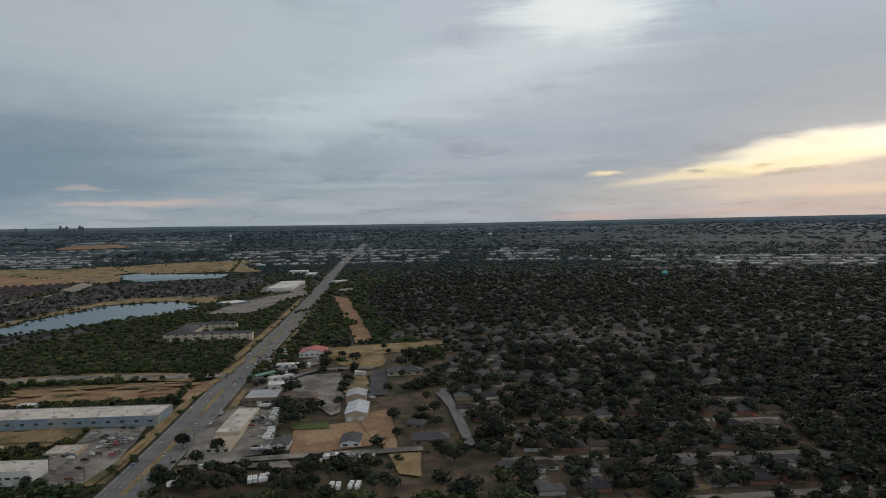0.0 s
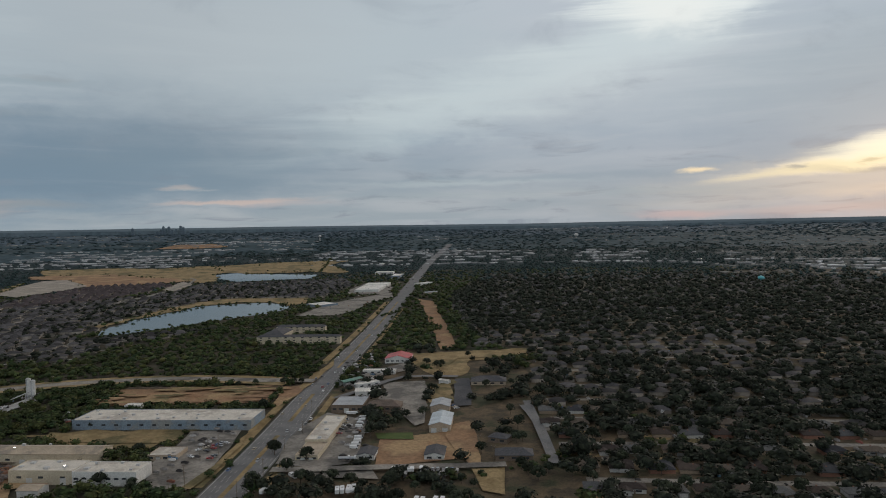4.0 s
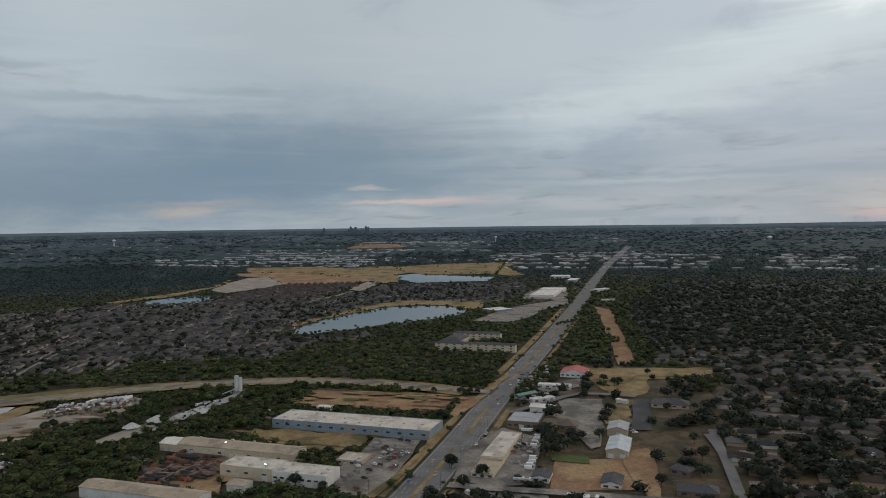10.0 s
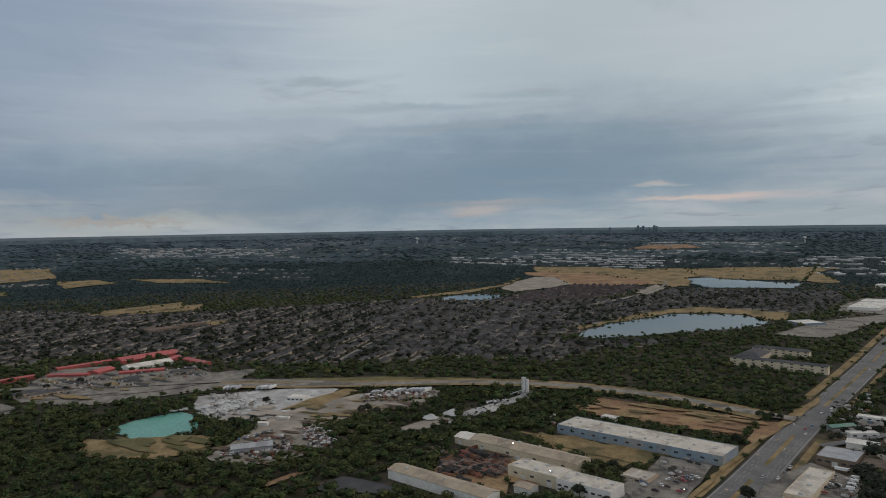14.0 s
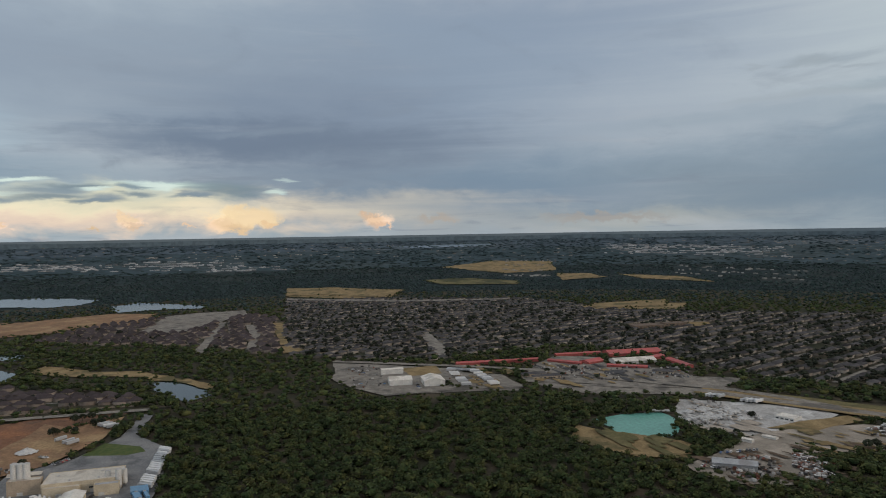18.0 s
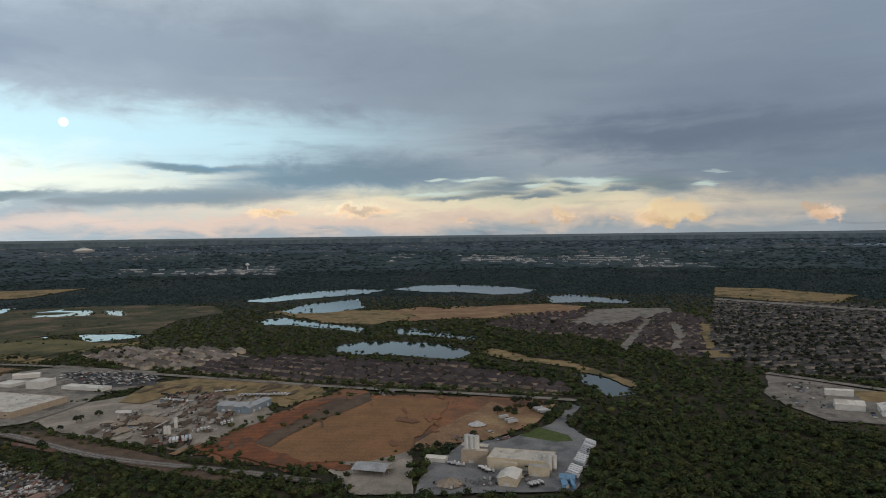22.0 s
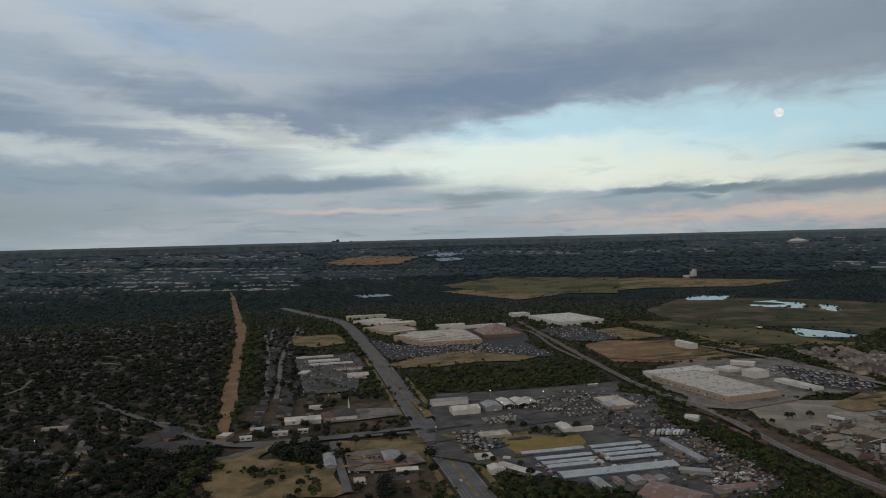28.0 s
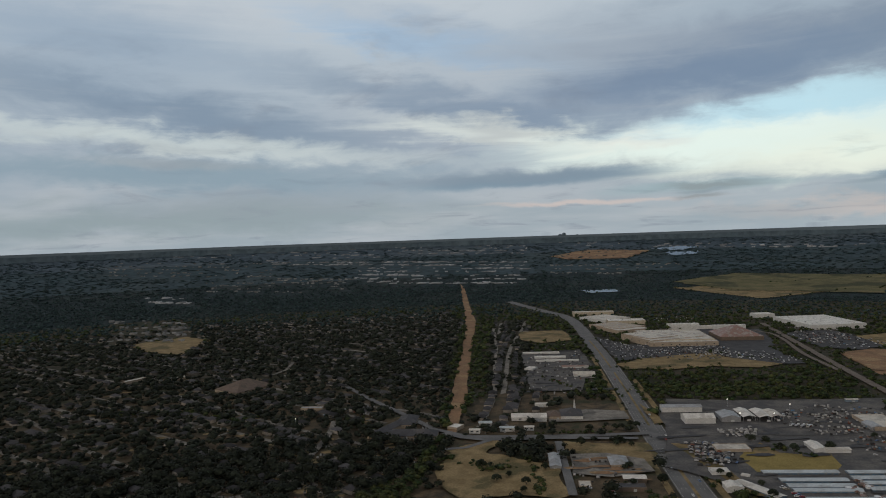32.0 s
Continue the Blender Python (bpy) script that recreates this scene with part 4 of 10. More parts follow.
area('lake', 'water', [(-1095, -736), (-1153, -717), (-1183, -659), (-1174, -536), (-1115, -473), (-1037, -454), (-1043, -507), (-1045, -572), (-1029, -640), (-1044, -696)])
area('pond', 'water', [(-1335, -750), (-1359, -687), (-1284, -520), (-1239, -519), (-1254, -597), (-1267, -692)])
area('pond', 'water', [(-1362, -1138), (-1434, -1108), (-1361, -954), (-1331, -812), (-1266, -786), (-1289, -873), (-1317, -986), (-1306, -1075)])
area('pond', 'water', [(-1546, -1214), (-1726, -1249), (-1922, -1192), (-1686, -1028), (-1559, -1055), (-1501, -1141)])
area('lake', 'water', [(-1734, -1505), (-1910, -1474), (-2046, -1432), (-2134, -1347), (-2164, -1226), (-2038, -1242), (-1863, -1348), (-1722, -1416)])
area('lake', 'water', [(-2181, -1224), (-2325, -1173), (-2380, -1017), (-2376, -863), (-2314, -730), (-2195, -740), (-2138, -815), (-2174, -909), (-2146, -1084)])
area('lake', 'water', [(-2124, -643), (-2221, -599), (-2159, -479), (-2067, -371), (-1988, -365), (-2000, -475), (-1950, -574)])
area('pond', 'water', [(-998, -262), (-998, -230), (-960, -181), (-899, -159), (-868, -180), (-918, -219)])
area('pond', 'water', [(-1035, -1342), (-1092, -1314), (-1100, -1220), (-1042, -1186), (-970, -1242)])
area('pond', 'water', [(-966, -1472), (-1004, -1422), (-965, -1340), (-928, -1369)])
area('pond', 'water', [(-1209, -2059), (-1282, -2045), (-1337, -1995), (-1247, -1936), (-1162, -1979)])
area('pond', 'water', [(-1271, -1860), (-1382, -1853), (-1392, -1743), (-1308, -1649), (-1227, -1760)])
area('pond', 'water', [(-1405, -1712), (-1424, -1654), (-1328, -1553), (-1324, -1603)])
area('pond', 'water', [(-1131, -1517), (-1181, -1441), (-1131, -1399)])
area('lake', 'water', [(-4139, 257), (-4189, 594), (-4239, 870), (-4117, 1009), (-4015, 824), (-4015, 505)])
area('lake', 'water', [(-665, -3958), (-829, -4026), (-931, -3948), (-787, -3824)])
area('pond', 'water', [(-184, -2581), (-313, -2579), (-325, -2515), (-207, -2499)])
area('lake', 'water', [(-729, -3792), (-890, -3780), (-833, -3637), (-700, -3640)])
area('dirt_lot', 'dirt', [(-404, 651), (-237, 660), (-233, 602), (-388, 588)])
area('dry_grass', 'dry', [(-384, 498), (-237, 530), (-269, 511), (-269, 475), (-329, 474)])
area('dirt_lot', 'dirt', [(-107, 503), (-48, 528), (-40, 464), (-99, 444)])
area('dry_grass', 'dry', [(-144, 829), (0, 871), (-6, 818), (-67, 793), (-65, 719), (-95, 712), (-124, 770)])
area('dirt_strip', 'dirt', [(-224, 1439), (-186, 1396), (-89, 885), (-107, 864)])
area('parking_lot', 'concrete', [(-144, 682), (-102, 692), (-85, 595), (-110, 576)])
area('white_gravel', 'white', [(-749, 379), (-685, 496), (-650, 501), (-624, 451), (-601, 366), (-647, 340), (-708, 350)])
area('dry_grass', 'dry', [(-629, 209), (-673, 231), (-635, 258), (-612, 272), (-589, 303), (-558, 288), (-567, 252), (-602, 222)])
area('parking_lot', 'concrete', [(-1088, -14), (-992, 154), (-834, 226), (-846, 143), (-848, 49), (-927, -4)])
area('parking_lot', 'concrete', [(-957, 256), (-834, 510), (-763, 418), (-802, 284), (-860, 244)])
area('dry_field', 'dry', [(-2381, -172), (-2482, 3), (-2353, 216), (-2144, 150), (-2136, 30), (-2259, -160)])
area('bare_hill', 'dry', [(-3086, 447), (-3270, 731), (-3142, 965), (-2803, 884), (-2769, 663)])
area('dry_field', 'dry', [(-2641, 322), (-2644, 463), (-2503, 640), (-2396, 622), (-2466, 431)])
area('dry_field', 'dry', [(-2704, 852), (-2507, 981), (-2470, 799)])
area('dry_field', 'dry', [(-2575, 1055), (-2406, 1231), (-2211, 1244), (-2394, 1083)])
area('dry_field', 'dry', [(-1717, 584), (-1751, 757), (-1711, 891), (-1591, 812), (-1634, 614)])
area('dry_field', 'dry', [(-1360, 707), (-1354, 752), (-1282, 706), (-1308, 682)])
area('red_field', 'reddirt', [(-497, -496), (-604, -523), (-763, -518), (-770, -480), (-824, -316), (-827, -238), (-737, -269), (-659, -271), (-595, -302), (-516, -340), (-499, -388)])
area('gravel_yard', 'gravel', [(-535, -801), (-688, -752), (-737, -637), (-647, -514), (-504, -514), (-502, -685)])
area('dry_grass', 'dry', [(-685, -759), (-766, -757), (-783, -550), (-763, -518), (-688, -533), (-708, -622)])
area('dry_field', 'dry', [(-883, -1506), (-925, -1276), (-1015, -1107), (-885, -1156), (-769, -1105), (-784, -1338)])
area('dry_grass', 'yellow', [(-201, -691), (-275, -724), (-289, -696), (-272, -676), (-209, -658)])
area('dirt_lot', 'dirt', [(-535, -1294), (-720, -1290), (-729, -1077), (-633, -1058), (-511, -1101)])
area('dry_field', 'grass', [(-770, -1593), (-974, -1517), (-974, -1180), (-813, -1109), (-803, -1253)])
area('dry_field', 'dry', [(-506, -2564), (-841, -2606), (-1317, -2619), (-1755, -2234), (-1510, -2195), (-1049, -2383), (-702, -2228)])
area('dirt_strip', 'dirt', [(268, -2841), (246, -2751), (136, -1845), (88, -995), (83, -792), (94, -796), (113, -1073), (151, -1736)])
area('bare_ground', 'gravel', [(-920, 1690), (-995, 1955), (-920, 1862), (-868, 1656)])
area('dry_field', 'dry', [(-1669, 2255), (-1473, 2354), (-1231, 2352), (-1168, 2415), (-788, 2519), (-701, 2241), (-955, 2293), (-1006, 2190), (-892, 1960), (-915, 1890), (-1068, 2041), (-1338, 2136), (-1538, 2092)])
area('bare_field', 'dirt', [(-1577, 2083), (-1363, 2177), (-1050, 2044), (-985, 1956), (-1065, 1853), (-1206, 1816), (-1375, 1991), (-1519, 2006)])
area('gravel_flat', 'gravel', [(-1320, 1618), (-1416, 1814), (-1452, 1976), (-1396, 2006), (-1220, 1844), (-1201, 1709), (-1212, 1551)])
area('dry_bank', 'dry', [(-1365, 1291), (-1367, 1501), (-1387, 1713), (-1471, 1885), (-1470, 1912), (-1378, 1739), (-1303, 1459), (-1324, 1342), (-1332, 1284)])
area('lake_bank', 'dry', [(-700, 1312), (-682, 1424), (-653, 1481), (-602, 1486), (-509, 1476), (-462, 1498), (-446, 1374), (-465, 1340), (-518, 1400), (-595, 1407), (-647, 1338), (-677, 1188), (-678, 1019), (-697, 1029)])
area('dry_field', 'dry', [(-1290, 2353), (-1134, 2468), (-1012, 2248), (-888, 2194), (-769, 2283), (-681, 2237), (-601, 2197), (-572, 2226), (-703, 2501), (-877, 2607), (-675, 2612), (-684, 2685), (-975, 2576), (-1275, 2304)])
area('bare_hill', 'dirt', [(-1726, 3108), (-1725, 3336), (-1569, 3419), (-1432, 3269), (-1560, 3168)])
area('pale_lot', 'concrete', [(-399, 1184), (-395, 1329), (-371, 1435), (-305, 1571), (-282, 1478), (-314, 1369), (-310, 1268), (-327, 1193)])
area('pale_lot', 'concrete', [(-423, 1636), (-426, 1826), (-378, 1846), (-321, 1683), (-310, 1542), (-402, 1555)])
area('street', 'concrete', [(-874, 1399), (-897, 1651), (-879, 1633), (-855, 1394)])
area('parking_lot', 'concrete', [(-251, 470), (-260, 515), (-218, 519), (-208, 451), (-204, 398), (-228, 399), (-252, 433)])
area('shop_yard', 'dirt', [(-369, 357), (-382, 408), (-389, 432), (-303, 434), (-285, 412), (-314, 392), (-302, 373)])
area('dry_grass', 'dry', [(-364, 483), (-370, 509), (-263, 516), (-260, 486), (-292, 483), (-335, 485)])
area('highway_verge', 'dry', [(-207, 444), (-212, 506), (-208, 505), (-201, 421), (-202, 399), (-209, 399)])
area('highway_verge', 'dry', [(-212, 516), (-218, 575), (-220, 646), (-216, 664), (-211, 571), (-207, 506)])
area('lot', 'dirt', [(-225, 595), (-236, 660), (-220, 670), (-214, 645), (-216, 591)])
area('verge', 'dry', [(-223, 664), (-225, 731), (-224, 803), (-217, 764), (-213, 691), (-215, 650)])
area('parking_lot', 'concrete', [(-167, 445), (-177, 526), (-166, 571), (-147, 560), (-126, 548), (-114, 467), (-118, 448), (-136, 440)])
area('bus_lot', 'concrete', [(-149, 441), (-100, 440), (-92, 422), (-131, 422), (-148, 426)])
area('dirt_yard', 'dirt', [(-57, 542), (-45, 551), (-36, 514), (-31, 455), (-39, 449), (-61, 516)])
area('parking_lot', 'darkasphalt', [(-73, 699), (-58, 705), (-48, 598), (-61, 593)])
area('green_lawn', 'lawn', [(-114, 516), (-86, 518), (-82, 502), (-109, 502)])
area('parking_lot', 'concrete', [(-136, 676), (-103, 687), (-81, 544), (-88, 536), (-110, 587), (-133, 617)])
area('service_lot', 'concrete', [(-176, 726), (-135, 782), (-131, 737), (-162, 693)])
area('dry_grass', 'dry', [(-94, 665), (-72, 691), (-64, 611), (-83, 607)])
area('dirt_strip', 'dry', [(-136, 833), (-88, 848), (-1, 848), (-1, 820), (-80, 805), (-87, 767), (-94, 717), (-133, 812)])
area('yard', 'dry', [(-36, 442), (-16, 447), (-13, 401), (-26, 407)])
area('gravel_yard', 'gravel', [(-539, 276), (-563, 322), (-591, 355), (-610, 394), (-614, 449), (-613, 499), (-580, 545), (-554, 569), (-528, 533), (-528, 487), (-535, 468), (-533, 441), (-543, 397), (-529, 382), (-483, 358), (-480, 331), (-484, 311), (-491, 294), (-516, 274)])
area('dry_grass', 'dry', [(-591, 225), (-649, 248), (-634, 267), (-604, 302), (-582, 310), (-566, 295), (-563, 260), (-577, 243)])
area('pale_track', 'white', [(-466, 496), (-470, 529), (-467, 567), (-470, 628), (-452, 604), (-453, 566), (-446, 537), (-451, 512)])
area('pale_track', 'gravel', [(-477, 424), (-478, 456), (-477, 503), (-455, 489), (-456, 451), (-465, 428)])
area('dirt_track', 'dirt', [(-447, 267), (-451, 300), (-444, 312), (-441, 273)])
area('asphalt_pad', 'darkasphalt', [(-415, 296), (-416, 322), (-383, 332), (-362, 331), (-360, 324), (-407, 293)])
area('verge', 'grass', [(-774, 466), (-658, 576), (-567, 640), (-500, 669), (-491, 658), (-640, 560), (-731, 473)])
area('dry_lot', 'dry', [(-621, 401), (-632, 438), (-644, 506), (-625, 509), (-603, 441)])
area('school_lot', 'concrete', [(-828, 318), (-967, 373), (-932, 404), (-899, 456), (-838, 449), (-803, 411), (-809, 363)])
area('truck_lot', 'concrete', [(-969, -18), (-1051, 10), (-1010, 52), (-971, 103), (-967, 152), (-930, 214), (-848, 226), (-854, 134), (-840, 50), (-905, 8)])
area('dry_lot', 'dry', [(-1007, 84), (-1015, 136), (-957, 137), (-950, 92)])
area('school_lot', 'concrete', [(-880, 227), (-980, 271), (-1049, 328), (-1018, 388), (-938, 371), (-923, 436), (-892, 454), (-847, 442), (-841, 324)])
area('estate_ground', 'dirt', [(-1523, -991), (-1704, -840), (-1788, -808), (-1807, -727), (-1789, -603), (-1868, -476), (-1828, -436), (-1651, -462), (-1589, -575), (-1476, -778), (-1387, -868), (-1391, -906)])
area('pale_lots', 'concrete', [(-1543, -413), (-1837, -408), (-1902, -244), (-1795, -224), (-1654, -287), (-1495, -321)])
area('street', 'concrete', [(-1236, -246), (-1651, -267), (-1650, -253), (-1219, -228)])
area('street', 'concrete', [(-1243, -161), (-1424, -167), (-1589, -198), (-1587, -182), (-1422, -155), (-1241, -148)])
area('dry_strip', 'dry', [(-1608, -148), (-1604, -122), (-1268, -92), (-1201, -53), (-1182, -91), (-1378, -119)])
area('dry_bank', 'dry', [(-1118, -452), (-1162, -448), (-1096, -356), (-1077, -290), (-1007, -206), (-959, -163), (-918, -162), (-972, -199), (-1037, -279), (-1055, -348), (-1088, -425)])
area('dry_land', 'dry', [(-1511, -1220), (-1571, -1218), (-1627, -993), (-1688, -880), (-1528, -797), (-1376, -825), (-1365, -926), (-1452, -1098)])
area('plant_yard', 'bluegrey', [(-488, -256), (-552, -277), (-626, -275), (-661, -235), (-728, -215), (-817, -218), (-807, -204), (-733, -202), (-678, -159), (-603, -147), (-541, -142)])
area('plant_yard', 'gravel', [(-509, -351), (-547, -352), (-575, -326), (-588, -309), (-488, -257), (-469, -299)])
area('lawn', 'lawn', [(-669, -232), (-707, -224), (-689, -187), (-672, -178), (-663, -193)])
area('dirt_lot', 'dirt', [(-606, -318), (-794, -310), (-774, -278), (-810, -235), (-721, -230), (-647, -253), (-622, -283), (-589, -295)])
area('tilled_earth', 'orangedirt', [(-517, -429), (-614, -469), (-693, -462), (-750, -452), (-778, -408), (-588, -309), (-542, -331), (-519, -393)])
area('tilled_earth', 'orangedirt', [(-542, -446), (-661, -459), (-733, -434), (-786, -389), (-778, -357), (-709, -337), (-633, -323), (-558, -360), (-528, -404)])
area('dark_earth', 'dirt', [(-492, -519), (-534, -517), (-491, -509)])
area('red_bank', 'reddirt', [(-519, -509), (-688, -525), (-794, -512), (-786, -469), (-661, -459), (-534, -439), (-504, -455)])
area('works_lot', 'concrete', [(-511, -874), (-691, -1068), (-750, -994), (-710, -837), (-608, -776), (-515, -756), (-463, -791)])
area('car_park', 'darkasphalt', [(-678, -942), (-739, -987), (-764, -893), (-761, -806), (-706, -792), (-685, -814), (-639, -868)])
area('rail_verge', 'darkdirt', [(-463, -791), (-496, -717), (-493, -620), (-480, -498), (-458, -387), (-449, -443), (-455, -555), (-465, -710)])
area('verge', 'dry', [(-624, -741), (-717, -792), (-782, -756), (-800, -627), (-797, -553), (-714, -534), (-732, -606), (-686, -710), (-629, -707)])
area('yard', 'asphalt2', [(-151, -804), (-181, -960), (-312, -935), (-387, -933), (-452, -850), (-403, -728), (-406, -697), (-399, -523), (-346, -504), (-311, -499), (-128, -684)])
area('dry_grass', 'yellow', [(-203, -710), (-214, -725), (-291, -720), (-287, -686), (-278, -673), (-206, -663)])
area('dry_plot', 'dry', [(-222, -731), (-237, -760), (-246, -721), (-223, -716)])
area('car_park', 'darkasphalt', [(-160, -741), (-170, -763), (-195, -759), (-202, -724), (-190, -662), (-163, -696)])
area('works_ground', 'concrete', [(-522, -1010), (-618, -1069), (-772, -1045), (-791, -855), (-727, -787), (-610, -796), (-514, -798), (-480, -807), (-490, -910)])
area('car_park', 'darkasphalt', [(-731, -990), (-781, -845), (-719, -778), (-659, -843)])
area('works_ground', 'darkasphalt', [(-300, -1574), (-396, -1648), (-502, -1595), (-436, -1270), (-446, -1193), (-370, -1195), (-304, -1229), (-229, -1206)])
area('works_ground', 'darkasphalt', [(-527, -1532), (-623, -1566), (-666, -1372), (-583, -1312), (-520, -1355)])
area('dry_plot', 'dry', [(-229, -1206), (-286, -1212), (-344, -1204), (-409, -1192), (-365, -1163), (-300, -1179), (-219, -1155)])
area('dirt_lot', 'dirt', [(-534, -1285), (-601, -1321), (-704, -1265), (-709, -1142), (-646, -1084), (-584, -1084), (-516, -1137)])
area('dry_strip', 'dry', [(-641, -1471), (-713, -1500), (-732, -1330), (-636, -1311)])
area('bank', 'dry', [(-145, -1210), (-222, -1282), (-315, -1324), (-414, -1217), (-409, -1189), (-321, -1196), (-206, -1163), (-156, -1166)])
area('car_park', 'darkasphalt', [(-143, -1529), (-189, -1414), (-374, -1373), (-349, -1321), (-154, -1240), (-147, -1379)])
area('car_park', 'darkasphalt', [(-315, -1324), (-425, -1313), (-454, -1214), (-406, -1195), (-342, -1254)])
area('lot', 'asphalt2', [(14, -1322), (-97, -1365), (-108, -1213), (-76, -1015), (-3, -1008)])
area('dry_lot', 'dry', [(20, -1628), (-80, -1640), (-93, -1490), (-25, -1454), (19, -1504)])
area('church_lot', 'concrete', [(-22, -873), (-72, -904), (-119, -894), (-118, -855), (-71, -849), (-25, -843)])
area('dry_grass', 'dry', [(-40, -764), (-124, -757), (-125, -709), (-114, -680), (-57, -719), (-38, -730)])
area('parking_lot', 'concrete', [(-41, -719), (-77, -724), (-112, -704), (-116, -670), (-75, -652), (-40, -661)])
area('dry_grass', 'dry', [(90, -730), (48, -767), (16, -770), (53, -730), (-26, -679), (-34, -605), (75, -603)])
area('highway_verge', 'dry', [(-148, -901), (-160, -840), (-144, -833), (-141, -936)])
area('verge', 'dry', [(-147, -757), (-162, -757), (-197, -608), (-187, -608), (-172, -653)])
area('yard', 'asphalt2', [(-156, -901), (-244, -941), (-450, -951), (-372, -785), (-172, -781), (-155, -813)])
area('bare_field', 'dirt', [(-126, -3784), (-338, -4031), (-653, -3883), (-494, -3591), (-192, -3643)])
area('grass_field', 'grass', [(-539, -2727), (-811, -2899), (-1259, -2664), (-1060, -2242), (-683, -2443)])
area('dry_field', 'dry', [(921, -1541), (840, -1656), (755, -1599), (716, -1383), (816, -1428)])
area('red_bank', 'redbank', [(-512, -509), (-589, -518), (-700, -516), (-729, -497), (-652, -480), (-589, -473), (-550, -469), (-521, -402), (-526, -329), (-508, -340), (-504, -430)])
area('dark_earth', 'darkdirt', [(-549, -466), (-589, -473), (-662, -477), (-785, -474), (-745, -449), (-655, -453), (-582, -448), (-544, -441)])
area('street', 'concrete', [(-1238, -243), (-1627, -262), (-1616, -250), (-1223, -228)])
area('street', 'concrete', [(-1506, -402), (-1825, -421), (-1824, -406), (-1506, -386)])
area('street', 'concrete', [(-1254, -163), (-1377, -166), (-1574, -202), (-1574, -186), (-1436, -157), (-1376, -150), (-1239, -147)])
area('building_site', 'concrete', [(-1699, -399), (-1858, -382), (-1888, -272), (-1857, -230), (-1654, -266), (-1640, -338)])
area('bare_ground', 'dirt', [(-1646, -925), (-1753, -892), (-1712, -796), (-1824, -706), (-1925, -581), (-1883, -466), (-1719, -461), (-1693, -583), (-1558, -604), (-1560, -685), (-1444, -774), (-1563, -809)])
area('dry_field', 'dry', [(-2490, -179), (-2481, 0), (-2394, 28), (-2354, 212), (-2190, 163), (-2159, 84), (-2275, -46), (-2281, -164)])
area('dry_field', 'dry', [(-1766, 643), (-1798, 874), (-1657, 806), (-1653, 620)])
area('grass_field', 'grass', [(-2624, 317), (-2646, 482), (-2490, 641), (-2404, 610), (-2471, 356)])
area('dry_field', 'dry', [(-2667, 860), (-2626, 967), (-2485, 969), (-2468, 809)])
area('street', 'concrete', [(-1338, 150), (-1355, 168), (-1196, 176), (-1093, 164), (-1093, 150)])
area('track', 'concrete', [(-2197, -158), (-2014, 181), (-1964, 476), (-1935, 469), (-1967, 176), (-2139, -154)])
ribbon('verge', 'dry', 34, [(-235, 679), (-272, 687), (-351, 692), (-436, 677), (-505, 649), (-570, 604), (-636, 541), (-708, 478), (-782, 418)])
ribbon('cross_road', 'concrete', 16, [(-212, 685), (-272, 687), (-351, 692), (-436, 677), (-505, 649), (-570, 604), (-636, 541), (-708, 478), (-782, 418)])
ribbon('cross_road', 'concrete', 14, [(-672, 518), (-769, 462), (-851, 365), (-953, 255), (-1021, 127), (-1086, -11)])
ribbon('railway', 'ballast', 12, [(-533, -1693), (-467, -970), (-476, -758), (-459, -570), (-475, -429), (-482, -342)])
ribbon('street', 'concrete', 12, [(-719, -1227), (-759, -1062), (-770, -877), (-794, -539), (-819, -367), (-834, -216)])
ribbon('cross_road', 'asphalt', 10, [(94, -792), (67, -783), (-39, -784), (-132, -794)])
ribbon('street', 'asphalt', 7, [(-4, 597), (8, 541), (17, 453)])
ribbon('street', 'asphalt', 8, [(-31, -764), (-34, -679), (-37, -605)])
ribbon('street', 'asphalt', 8, [(98, -796), (74, -779), (48, -770), (-30, -776), (-117, -775)])
ribbon('street', 'asphalt', 7, [(91, -735), (67, -741), (38, -774)])
ribbon('lane', 'concrete', 6, [(83, -1694), (63, -1402), (58, -1226), (48, -1000)])
ribbon('street', 'concrete', 9, [(-164, 432), (-135, 434), (-96, 440), (-41, 446), (-14, 450)])
ribbon('street', 'asphalt', 8, [(-172, 615), (-150, 657), (-125, 704), (-70, 706)])
ribbon('street', 'asphalt', 7, [(-1, 611), (9, 528), (16, 465)])
ribbon('street', 'asphalt', 8, [(287, -1069), (219, -965), (149, -870), (110, -813), (73, -786), (15, -771)])
ribbon('street', 'concrete', 7, [(228, -708), (231, -789), (241, -851)])
ribbon('street', 'concrete', 6, [(438, -1143), (425, -1194), (437, -1271)])
ribbon('street', 'concrete', 9, [(-858, 920), (-875, 1056), (-866, 1175), (-853, 1252)])
ribbon('street', 'concrete', 8, [(-868, 1384), (-877, 1597), (-966, 1957), (-1021, 2047)])
ribbon('rail_track', 'ballast', 8, [(-380, -1633), (-495, -1535), (-472, -1278), (-468, -1127)])

# ---- buildings ----
def shell(name, wall, rough=0.85):
    return material(name, wall, tuple(c * 0.86 for c in wall), 0.15, rough, fine=1.5, bump=0.15)


def sheet(name, a, b, stain, rough=0.55, patch=0.06):
    return material(name, a, b, 0.12, rough, fine=1.0, bump=0.2, third=stain, patch=patch)


